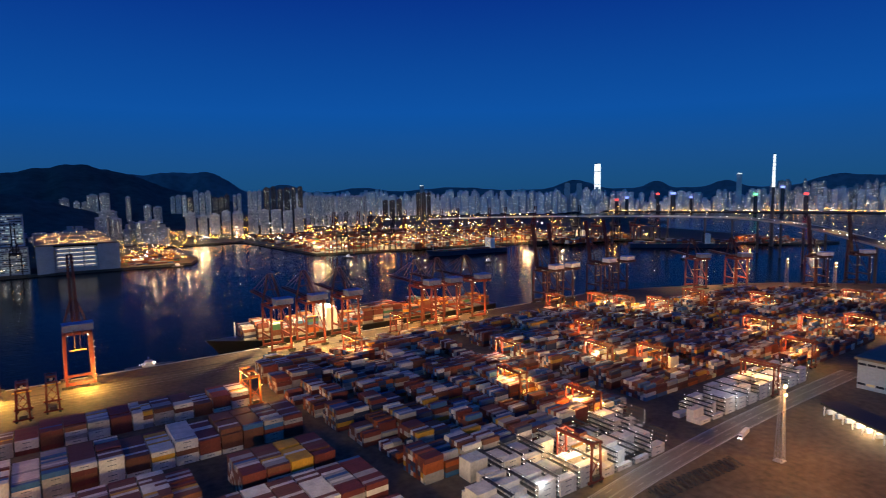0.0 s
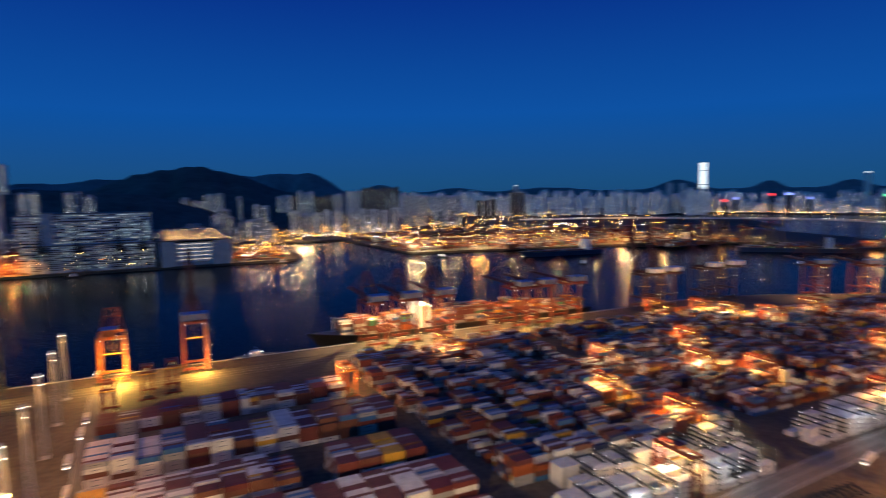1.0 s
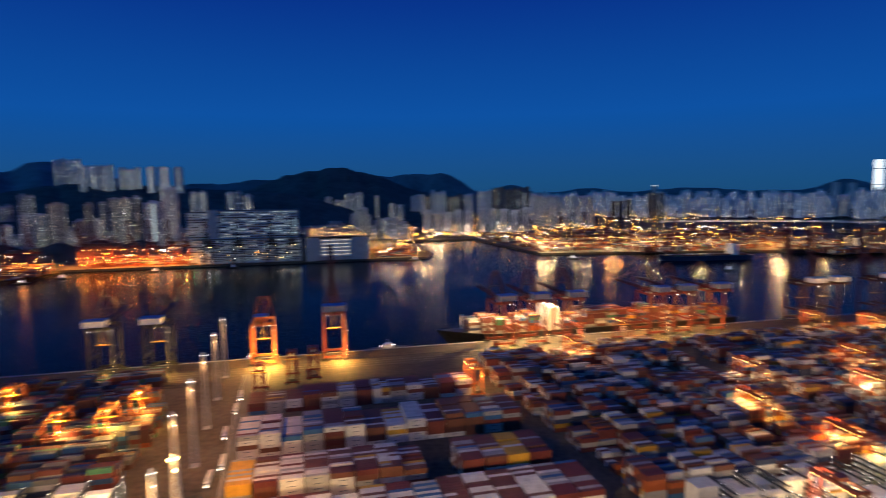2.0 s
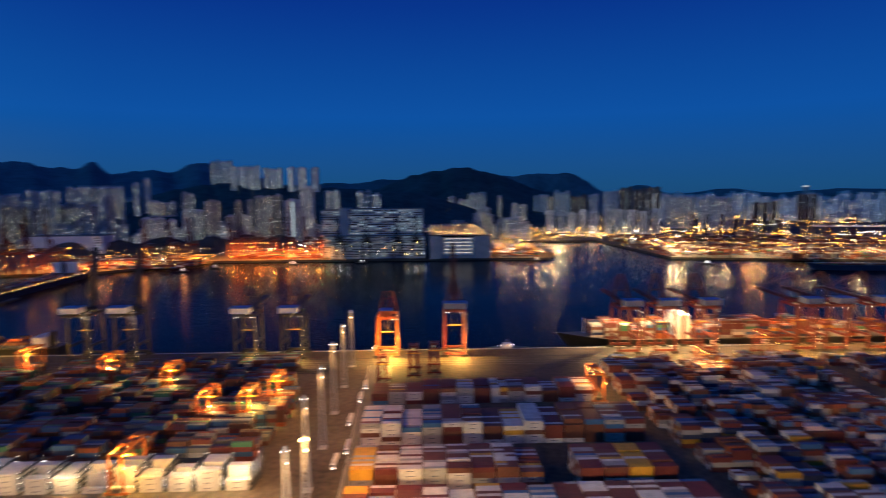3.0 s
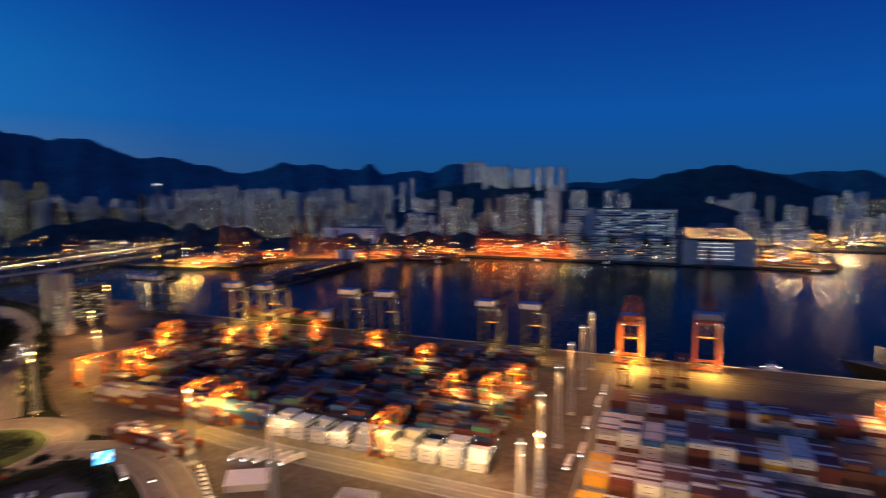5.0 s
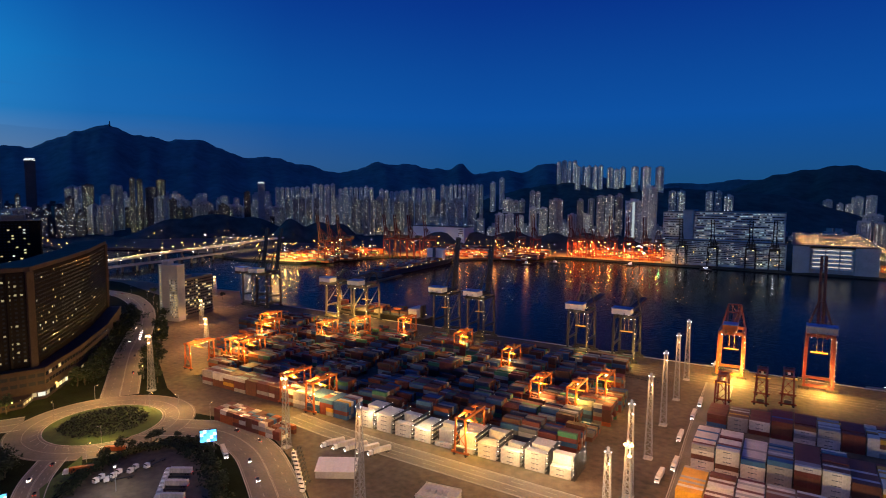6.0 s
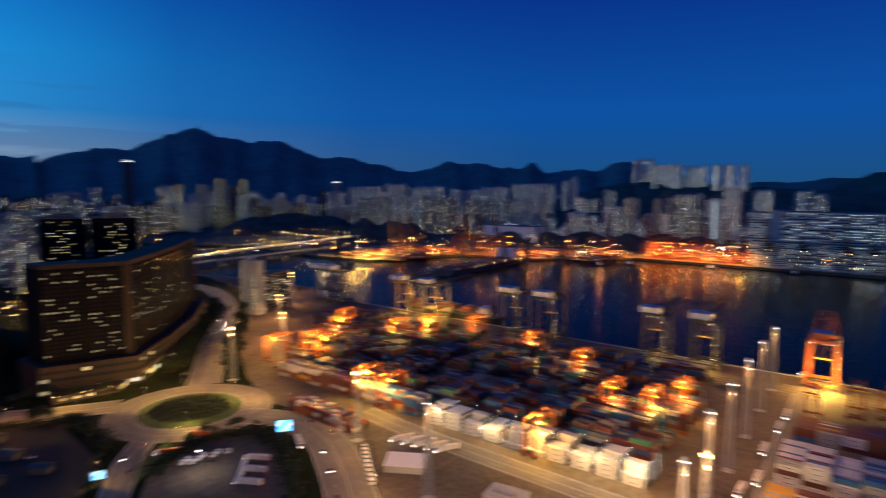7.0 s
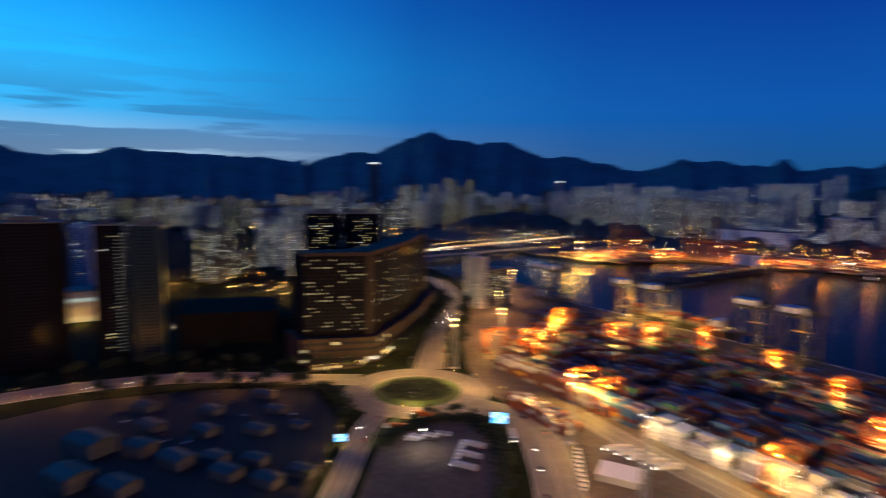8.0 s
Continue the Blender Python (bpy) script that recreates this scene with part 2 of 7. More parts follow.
# ---- mesh helpers ----
class Shape:
    """Collects solid pieces of one mesh."""

    def __init__(self):
        self.v, self.f, self.mi = [], [], []

    def add(self, verts, faces, mi=0):
        k = len(self.v)
        self.v.extend(verts)
        self.f.extend([tuple(i + k for i in f) for f in faces])
        self.mi.extend([mi] * len(faces))
        return self

    def box(self, x0, x1, y0, y1, z0, z1, mi=0):
        return self.add([(x0, y0, z0), (x1, y0, z0), (x1, y1, z0), (x0, y1, z0), (x0, y0, z1), (x1, y0, z1), (x1, y1, z1), (x0, y1, z1)],
                        [(0, 3, 2, 1), (4, 5, 6, 7), (0, 1, 5, 4), (1, 2, 6, 5), (2, 3, 7, 6), (3, 0, 4, 7)], mi)

    def beam(self, p, q, w, d=None, mi=0):
        p, q = Vector(p), Vector(q)
        d = d or w
        z = (q - p).normalized()
        ref = Vector((0, 0, 1)) if abs(z.z) < 0.9 else Vector((1, 0, 0))
        x = ref.cross(z).normalized()
        y = z.cross(x)
        c = [(-1, -1), (1, -1), (1, 1), (-1, 1)]
        vs = [tuple(e + x * (a * w / 2) + y * (b * d / 2)) for e in (p, q) for a, b in c]
        return self.add(vs, [(0, 3, 2, 1), (4, 5, 6, 7), (0, 1, 5, 4), (1, 2, 6, 5), (2, 3, 7, 6), (3, 0, 4, 7)], mi)

    def tube(self, p, q, r, r2=None, n=10, mi=0):
        p, q = Vector(p), Vector(q)
        r2 = r if r2 is None else r2
        z = (q - p).normalized()
        ref = Vector((0, 0, 1)) if abs(z.z) < 0.9 else Vector((1, 0, 0))
        x = ref.cross(z).normalized()
        y = z.cross(x)
        vs = []
        for e, rr in ((p, r), (q, r2)):
            for i in range(n):
                a = 2 * math.pi * i / n
                vs.append(tuple(e + x * (rr * math.cos(a)) + y * (rr * math.sin(a))))
        fs = [(i, (i + 1) % n, n + (i + 1) % n, n + i) for i in range(n)]
        fs += [tuple(range(n - 1, -1, -1)), tuple(range(n, 2 * n))]
        return self.add(vs, fs, mi)

    def prism(self, outline, z0, z1, mi=0):
        n = len(outline)
        vs = [(x, y, z0) for x, y in outline] + [(x, y, z1) for x, y in outline]
        fs = [(i, (i + 1) % n, n + (i + 1) % n, n + i) for i in range(n)]
        fs += [tuple(range(n - 1, -1, -1)), tuple(range(n, 2 * n))]
        return self.add(vs, fs, mi)

    def bead(self, x, y, z, r, mi=0):
        return self.add([(x - r, y, z), (x, y - r, z), (x + r, y, z), (x, y + r, z), (x, y, z - r), (x, y, z + r)],
                        [(0, 1, 5), (1, 2, 5), (2, 3, 5), (3, 0, 5), (1, 0, 4), (2, 1, 4), (3, 2, 4), (0, 3, 4)], mi)

    def mesh(self, name, *mats):
        me = bpy.data.meshes.new(name)
        me.from_pydata(self.v, [], self.f)
        for m in mats:
            me.materials.append(m)
        if len(mats) > 1:
            me.polygons.foreach_set("material_index", self.mi)
        me.update()
        return me


def part(name, shape, materials, parent, label=""):
    if not isinstance(materials, (tuple, list)):
        materials = (materials,)
    ob = new(name, shape.mesh(name, *materials) if isinstance(shape, Shape) else shape)
    ob.parent = parent
    return tagged(ob, label)


def thing(name, label, category, group="", kind="", m=None):
    ob = new(name)
    ob.empty_display_size = 1
    if m is not None:
        ob.matrix_basis = m
    return tagged(ob, label, category, group, kind)


def single(name, shape, materials, label, category, group="", kind="", m=None):
    if not isinstance(materials, (tuple, list)):
        materials = (materials,)
    ob = new(name, shape.mesh(name, *materials))
    if m is not None:
        ob.matrix_basis = m
    return tagged(ob, label, category, group, kind)


def polar(az, r):
    return r * math.sin(radians(az)), r * math.cos(radians(az))


# ---- large structure ----
WATER_Z = -5.0
single("water", Shape().add([(-6500, -3000, WATER_Z), (6500, -3000, WATER_Z), (6500, 6500, WATER_Z), (-6500, 6500, WATER_Z)], [(0, 1, 2, 3)]),
       M_WATER, "dark rippled harbour water reflecting shore lights", "water", kind="structure")

QUAY = 592
NEAR_LAND = [(-700, QUAY), (-760, 640), (-1010, 610), (-1200, 560), (-1600, 620), (-2600, 700), (-3600, 400), (-3600, -1500), (2200, -1500), (1500, -200),
             (1250, 160), (1120, 330), (980, 470), (800, 560), (700, QUAY)]
single("ground", Shape().prism(NEAR_LAND[::-1], -8, 0), M_APRON, "worn concrete apron of the container terminal", "ground", kind="structure")
FAR_LAND = [(-4800, 1300), (-2500, 950), (-1750, 860), (-1500, 1010), (-1130, 960), (-960, 985), (-880, 1225), (-690, 1262), (-520, 1440), (296, 1428), (330, 1520), (300, 1930),
            (560, 1930), (590, 1406), (826, 1352), (1221, 1262), (1560, 1080), (1590, 880), (1680, 700), (1800, 690), (2000, 1500), (2600, 2500), (3300, 2600), (3800, 3600), (2500, 6000), (-4800, 6000)]
single("far_shore_ground", Shape().prism(FAR_LAND[::-1], -8, 0.0), M_LAND, "low built-up land across the harbour", "ground", kind="structure")
ISLAND_LAND = [(2600, 3620), (3560, 1180), (5200, 1000), (5600, 3500), (3200, 4600)]
single("far_island_ground", Shape().prism(ISLAND_LAND, -8, 0.0), M_LAND, "far island shore under the towers", "ground", kind="structure")


def hill_range(name, label, peaks, az0, az1, r, front, back, floor=0.0, seed=5.0, cover=M_HILL):
    """A wooded range: peaks (bearing, elevation of the crest seen over the harbour, half width) melted into one ridge."""
    s = Shape()
    nu = int((az1 - az0) * 5)
    steps = [r - front + front * j / 20 for j in range(20)] + [r + back * j / 6 for j in range(7)]
    nv = len(steps) - 1
    for rr in steps:
        fall = max(0.0, 1 - abs((rr - r) / (front if rr < r else back * 1.6))) ** 0.85
        for i in range(nu + 1):
            az = az0 + (az1 - az0) * i / nu
            g = floor ** 4
            for pa, pe, pw in peaks:
                top = EYE_Z + r * math.tan(radians(pe - 0.17))
                g += (top * math.exp(-((az - pa) / (pw * 2.1)) ** 2)) ** 4
            n = noise.fractal(Vector((seed + az * 0.8, rr * 0.002, 0)), 0.9, 2.1, 5) * 0.05 + noise.noise(Vector((seed + az * 4, rr * 0.006, 3))) * 0.010
            x, y = polar(az, rr)
            spur = 1 - 0.22 * (1 - fall) * (0.5 + 0.5 * math.sin(az * 2.1 + seed + 2 * noise.noise(Vector((az * 0.4, 0, 7)))))
            s.v.append((x, y, -6 + 1.0 * g ** 0.25 * fall * spur * (1 + n * 0.7)))
    for j in range(nv):
        for i in range(nu):
            k = j * (nu + 1) + i
            s.f.append((k, k + 1, k + nu + 2, k + nu + 1))
    s.mi = [0] * len(s.f)
    ob = single(name, s, cover, label, "hills", kind="structure")
    for q in ob.data.polygons:
        q.use_smooth = True


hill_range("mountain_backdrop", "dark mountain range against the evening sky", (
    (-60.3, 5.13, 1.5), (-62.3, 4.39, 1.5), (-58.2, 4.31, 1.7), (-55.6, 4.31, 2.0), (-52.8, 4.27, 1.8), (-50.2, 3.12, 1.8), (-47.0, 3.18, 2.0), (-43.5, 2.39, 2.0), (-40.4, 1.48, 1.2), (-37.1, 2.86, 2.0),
    (-33.9, 2.64, 1.8), (-31.0, 2.2, 1.4), (-29.05, 2.72, 0.8), (-26.6, 1.95, 1.6), (-24.2, 2.0, 1.5), (-21.4, 2.62, 1.2), (-19.8, 2.57, 1.2), (-17, 1.8, 1.8), (-64.2, 3.23, 1.5), (-66.8, 3.39, 2.0), (-70, 2.8, 2.2)), -76, -9, 4600, 1500, 290, 230, 5, M_HILL_HAZED)
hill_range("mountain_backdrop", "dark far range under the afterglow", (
    (-70, 2.8, 2.2), (-75, 2.2, 3), (-79, 2.3, 3), (-82.5, 2.35, 2.4), (-85.4, 2.5, 2.0), (-87.6, 2.75, 1.6), (-91, 2.2, 2.4), (-95.6, 2.5, 2.0), (-99, 2.6, 3), (-105, 2.4, 4)), -112, -72, 4560, 1500, 290, 290, 5, M_HILL_HAZED)
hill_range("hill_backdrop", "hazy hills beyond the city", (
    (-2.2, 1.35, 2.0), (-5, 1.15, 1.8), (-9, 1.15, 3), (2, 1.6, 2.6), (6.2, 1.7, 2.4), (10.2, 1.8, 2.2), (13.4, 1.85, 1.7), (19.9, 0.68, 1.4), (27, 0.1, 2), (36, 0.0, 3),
    (47.6, 0.72, 1.5), (54.8, 0.4, 0.9), (60.6, 0.38, 1.1), (68.8, 0.75, 1.8), (73.5, 0.8, 3), (80, 0.9, 4)), -14, 86, 4600, 330, 290, 146, 9, M_HILL_HAZED)
hill_range("wooded_hill", "near wooded hill behind the far terminal", ((3.2, 2.42, 1.5), (5.4, 1.8, 2.0), (0.9, 1.9, 1.8), (-3, 1.1, 2.4), (-0.9, 1.35, 1.8), (7.5, 1.2, 2.0), (11, 0.2, 3)), -9, 16, 3500, 900, 300, 90, 13)
hill_range("wooded_hill", "near wooded hill carrying housing towers", ((-19, 1.15, 3.6), (-13, 1.0, 4), (-7, 0.4, 3.5), (-2, 0.2, 4), (-24, 0.2, 3)), -30, 5, 2650, 650, 300, 60, 17)
hill_range("wooded_hill", "low dark wooded headland before the city", ((-52, -1.7, 1.8), (-55.5, -2.2, 1.3), (-48.6, -2.1, 1.4)), -62, -43, 2280, 110, 60, 4, 23)
hill_range("wooded_hill", "dark wooded rise beside the channel", ((-45.2, -2.2, 0.8), (-42.6, -2.5, 1.0), (-40.6, -2.7, 0.8)), -48, -38, 1980, 90, 60, 4, 24)
hill_range("wooded_hill", "low dark wooded knolls before the harbour mouth", ((45.6, -2.35, 0.7), (47.4, -2.5, 0.7), (51.0, -2.45, 0.8), (53.0, -2.6, 0.8)), 43, 56, 2800, 120, 80, 4, 25)

hill_range("wooded_hill", "dark belt of trees behind the far terminals", ((-31, -3.4, 1.2), (-27.5, -3.4, 1.0), (-24, -3.3, 1.4), (-20, -3.4, 1.2), (-17, -3.3, 1.0), (-14, -3.5, 1.2)), -34, -11, 1760, 50, 40, 3, 26)
hill_range("wooded_hill", "dark belt of trees below the hill", ((0.5, -3.1, 1.2), (3.5, -3.3, 1.0), (7, -3.2, 1.0), (10.5, -3.35, 1.2), (14, -3.5, 1.2)), -1, 18, 2230, 60, 40, 3, 27)
hill_range("wooded_hill", "dark wooded knoll among the towers", ((-82.7, -3.5, 0.36), (-83.8, -3.3, 0.6), (-85.2, -3.6, 0.8)), -89, -79.5, 1150, 50, 40, 3, 28)

# ---- containers ----
CL, CW, CH = 12.19, 2.44, 2.9


def container_shape(length=CL):
    s = Shape()
    w, h, e = CW, CH, 0.16
    s.box(e, length - e, 0.07, w - 0.07, 0.15, h - 0.06)
    for x in (0, length - e):
        for y in (0, w - e):
            s.box(x, x + e, y, y + e, 0, h)
    for y in (0, w - e):
        s.box(e, length - e, y, y + e, 0.0, 0.16).box(e, length - e, y, y + e, h - 0.12, h - 0.004)
    n = int(length / 0.75)
    for i in range(n):
        x = e + (length - 2 * e) * (i + 0.3) / n
        s.box(x, x + 0.36, 0.03, 0.07, 0.16, h - 0.12).box(x, x + 0.36, w - 0.07, w - 0.03, 0.16, h - 0.12)
    return s


def door_shape():
    s = Shape().box(-0.05, 0.16, 0.16, CW - 0.16, 0.15, CH - 0.1)
    for y in (0.55, 0.95, 1.5, 1.9):
        s.box(-0.09, -0.05, y, y + 0.05, 0.2, CH - 0.15)
    return s


BODY = {}
DOORS = {}
for colour, m in M_CONT.items():
    BODY[colour] = container_shape().mesh("body", m)
    BODY[colour + "20"] = container_shape(6.06).mesh("body", m)
    DOORS[colour] = door_shape().mesh("door", m)
MARK = Shape()
for k, wd in enumerate((0.5, 0.42, 0.55, 0.4, 0.5, 0.45)):
    MARK.box(3.9 + k * 0.75, 3.9 + k * 0.75 + wd + 0.1, -0.012, 0.03, 1.35, 1.8)
MARKD = MARK.mesh("marking", M_MARKD)
WEIGHTS = (("maroon", 28), ("rust-brown", 22), ("grey", 22), ("white", 15), ("navy", 5), ("blue", 6), ("orange", 4), ("yellow", 3), ("green", 2))
NAMES = [k for k, _ in WEIGHTS]
WTS = [v for _, v in WEIGHTS]


def container(x, y, z, colour, short=False, where="a tall stack"):
    kind = "20-foot" if short else "40-foot"
    c = thing("shipping_container", f"{colour} corrugated steel {kind} container in {where}", "shipping container", f"{colour} containers in the yard", m=pose(x, y, z))
    part("body", BODY[colour + ("20" if short else "")], (), c)
    part("door", DOORS[colour], (), c, "end doors with locking bars")
    if not short and colour in ("white", "grey"):
        part("marking", MARKD, (), c, "line lettering reduced to plain bars")
    return c


def simple_box(s, x, y, z, length):
    s.box(x, x + length, y, y + CW, z, z + CH - 0.03)


def block(rng, x0, x1, y0, deep, top, s, single_rows=0, hole=0.04, even=0.66):
    """One yard block: slots along x, `deep` rows along y, up to `top` high. The first rows toward the south are things, the rest joined."""
    x = x0
    while x + CL < x1:
        short = rng.random() < 0.28
        base = rng.choice((top, top, top, top - 1, top - 1, top - 2, top - 3))
        empty = rng.random() < hole
        main = rng.choices(NAMES, WTS)[0] if rng.random() < 0.3 else None
        for d in range(deep):
            if empty:
                continue
            hgt = base if rng.random() < even else max(1, base - rng.choice((0, 1, 1, 1, 2, 3)))
            y = y0 + d * (CW + 0.12)
            for k in range(hgt):
                for half in ((0, 6.13) if short else (0,)):
                    if d < single_rows:
                        colour = main if (main and rng.random() < 0.85) else rng.choices(NAMES, WTS)[0]
                        container(x + half, y, k * CH, colour, short)
                    elif k >= hgt - 2 or d == 0 or x == x0 or rng.random() < 0.5:
                        simple_box(s, x + half, y, k * CH, 6.06 if short else CL)
        x += CL + rng.choice((0.6, 0.8, 1.0, 1.6))


PALE_MIX = ("white", "white", "maroon", "grey", "rust-brown", "white", "rust-brown", "maroon", "white", "rust-brown", "maroon", "grey", "maroon", "blue", "yellow", "white", "rust-brown", "grey", "maroon", "rust-brown")


def bay_rows(label, rows, seed):
    """Flat-topped bays, each mostly of one or two colours, joined by colour; the south faces are things."""
    rng = random.Random(seed)
    joined = {}
    for x0, x1, y0, deep, top, singles in rows:
        x = x0
        while x + CL < x1:
            a, b = rng.choice(PALE_MIX), rng.choice(PALE_MIX)
            base = top - rng.choice((0, 0, 0, 0, 1))
            halves = (0, 6.13) if rng.random() < 0.12 else (0,)
            for d in range(deep):
                h = base - (1 if rng.random() < 0.05 else 0)
                for k in range(h):
                    for half in halves:
                        colour = a if rng.random() < 0.5 else b if rng.random() < 0.45 else rng.choice(PALE_MIX)
                        if d < singles:
                            container(x + half, y0 + d * 2.56, k * CH, colour, len(halves) > 1)
                        else:
                            simple_box(joined.setdefault(colour, Shape()), x + half, y0 + d * 2.56, k * CH, 6.06 if len(halves) > 1 else CL)
            x += CL + 0.85
    for colour, s in sorted(joined.items()):
        single("container_stacks", s, M_CONT[colour], f"{colour} containers {label}", "containers", kind="stuff")


def yard(name, label, blocks, seed, paint=M_MIXED):
    rng = random.Random(seed)
    s = Shape()
    for b in blocks:
        block(rng, *b[:5], s, *b[5:])
    return single(name, s, paint, label, "containers", kind="stuff")


# Blocks beside the mast road: five high, twelve deep between the crane lanes, long sides to the south.
bay_rows("stacked five high beside the mast road", [
    (-43, 73, 300, 12, 5, 1), (80, 142, 297, 12, 5, 1), (-44, 142, 362, 13, 5, 1), (-44, 136, 436, 10, 4, 1), (-43, 142, 250, 13, 5, 0), (-20, 142, 210, 10, 5, 0)], 11)
# Wide yard to the east, four to five high.
yard("container_stacks", "densely packed mixed containers four to five high", [
    (165, 345, 256, 9, 5), (166, 345, 287, 9, 5), (160, 345, 318, 9, 5), (157, 345, 350, 9, 5), (155, 345, 382, 9, 5), (152, 345, 414, 9, 5), (150, 345, 446, 9, 5), (150, 345, 478, 9, 5), (165, 345, 512, 7, 4),
    (365, 640, 262, 9, 5), (365, 640, 294, 9, 5), (365, 640, 326, 9, 5), (365, 640, 358, 9, 5), (365, 640, 390, 9, 5), (365, 640, 422, 9, 5), (365, 640, 454, 9, 5), (365, 640, 486, 9, 5), (365, 600, 515, 6, 3),
    (530, 700, 228, 9, 5), (660, 960, 262, 9, 5), (660, 960, 294, 9, 5), (660, 950, 326, 9, 5), (660, 920, 358, 9, 5), (660, 900, 390, 9, 5), (660, 880, 422, 9, 5), (660, 800, 454, 8, 3), (720, 980, 228, 9, 5), (740, 1000, 190, 9, 5)], 23, M_MIXED_BLUE)
# Yard west of the mast road: nine deep between the crane lanes.
yard("container_stacks", "mixed dark red, navy and green containers in the western yard", [
    (-300, -96, 338, 8, 5), (-300, -96, 366, 8, 5), (-300, -96, 397, 8, 5), (-310, -100, 428, 8, 5), (-320, -105, 459, 8, 5), (-330, -110, 490, 8, 5), (-330, -120, 521, 9, 4),
    (-440, -308, 334, 7, 4), (-470, -308, 359, 8, 5), (-500, -308, 390, 8, 5), (-520, -318, 421, 9, 4), (-540, -328, 452, 8, 5), (-560, -338, 483, 9, 4), (-560, -338, 514, 9, 3)], 37, M_MIXED_DARK)


bay_rows("lit by sodium lamps at the front of the western yard", [(-418, -262, 311, 7, 4, 0)], 29)


# ---- refrigerated stacks: white boxes between dark service racks with lamps ----


def reefer_rack(x, y, deep, high):
    r = thing("service_rack", "dark steel service rack with white lamps between reefers", "rack", "reefer service racks", m=pose(x, y, 0))
    s = Shape()
    ln = deep * 2.6
    for k in range(high + 1):
        s.box(0, 2.1, 0, ln, k * CH - 0.06, k * CH + 0.06)
        if k:
            s.box(0, 0.06, 0, ln, k * CH + 0.95, k * CH + 1.03).box(2.04, 2.1, 0, ln, k * CH + 0.95, k * CH + 1.03)
    for yy in np.linspace(0, ln, max(2, deep)):
        for xx in (0, 1.98):
            s.box(xx, xx + 0.12, yy, yy + 0.12, 0, high * CH + 1.0)
    part("frame", s, M_DARK, r)
    lamps = Shape()
    for k in range(1, high + 1):
        for yy in np.arange(-0.2, ln + 0.3, 10.2):
            lamps.bead(1.05, float(yy), k * CH + 0.9, 0.17)
    tagged(part("lamp_string", lamps, M_BULB_W, r, "small white lamps"), kind="stuff")
    return r


def reefers(x0, x1, y0, deep, high, seed, things=1):
    rng = random.Random(seed)
    s = Shape()
    x = x0
    while x + CL < x1:
        tall = rng.choice((high, high, high - 1, high))
        n = tall
        for d in range(deep):
            if d % 2 == 0:
                n = max(0, tall - rng.choice((0, 0, 0, 1, 1, 2, 4)))
            y = y0 + d * 2.6
            for k in range(max(n, 1 if d < things else 0)):
                if d < things:
                    container(x, y, k * CH, "white", where="the reefer stack")
                else:
                    simple_box(s, x, y, k * CH, CL)
        reefer_rack(x + CL + 0.5, y0, deep, high)
        x += CL + 3.2
    single("reefer_stack", s, M_CONT["white"], "white refrigerated containers between lit racks", "containers", kind="stuff")


reefers(168, 318, 204, 9, 4, 3)
reefers(186, 336, 233, 8, 4, 6)
reefers(356, 515, 213, 10, 4, 5)
reefers(-250, -94, 309, 8, 4, 8, 1)


# ---- cranes ----
BULB_SMALL = Shape().bead(0, 0, 0, 0.28).mesh("floodlight", M_BULB_W)
BULB_WARM = Shape().bead(0, 0, 0, 0.36).mesh("floodlight", M_BULB_S)
BULB_BIG = Shape().bead(0, 0, 0, 0.95).mesh("floodlight", M_BULB_S)


def far_crane(paint, raised, label, m):
    """Crane on a distant quay, with its main members only."""
    c = thing("quay_crane", label, "gantry crane", "cranes on the far quays", m=m)
    H0, W, G = 44.0, 20.0, 26.0
    for x in (-W / 2, W / 2):
        for y in (0, G):
            part("leg", Shape().beam((x, y, 0), (x * 0.93, y, H0), 1.7, 1.9), paint, c)
        part("brace", Shape().beam((x * 0.97, 0, 17), (x * 0.94, G, H0 - 2), 0.9), paint, c)
    part("main_girder", Shape().box(-3.6, 3.6, -20, G + 2, H0 + 1.6, H0 + 4.2), paint, c)
    for y in (0, G):
        part("cross_girder", Shape().beam((-W / 2, y, H0), (W / 2, y, H0), 2.0, 2.4), paint, c)
    ang = radians(80 if raised else 1.5)
    tip = (G + 2 + 60 * math.cos(ang), H0 + 3 + 60 * math.sin(ang))
    b = Shape()
    for x in (-3, 3):
        b.beam((x, G + 2, H0 + 3), (x, *tip), 1.1, 2.0)
    for k in range(1, 8):
        u = k / 7
        b.beam((-3, G + 2 + (tip[0] - G - 2) * u, H0 + 3 + (tip[1] - H0 - 3) * u), (3, G + 2 + (tip[0] - G - 2) * u, H0 + 3 + (tip[1] - H0 - 3) * u), 0.6)
    part("boom", b, paint, c)
    a = Shape()
    for x in (-1, 1):
        a.beam((x * W * 0.46, G, H0 + 1), (x * 2.2, G + 1, H0 + 30), 1.2, 1.4).beam((x * 2.2, G + 1, H0 + 30), (x * 3.2, -4, H0 + 4), 0.7)
    part("apex_frame", a.beam((-2.2, G + 1, H0 + 30), (2.2, G + 1, H0 + 30), 1.0), paint, c)
    part("machinery_house", Shape().box(-8, 8, -14, -2, H0 + 4.3, H0 + 10), M_GREYP, c)
    part("floodlight", Shape().bead(-5, G + 1.6, H0 - 2, 0.7).bead(6, G + 1.6, H0 - 20, 0.6), M_BULB_S, c, "sodium floods on the waterside frame")
    return c


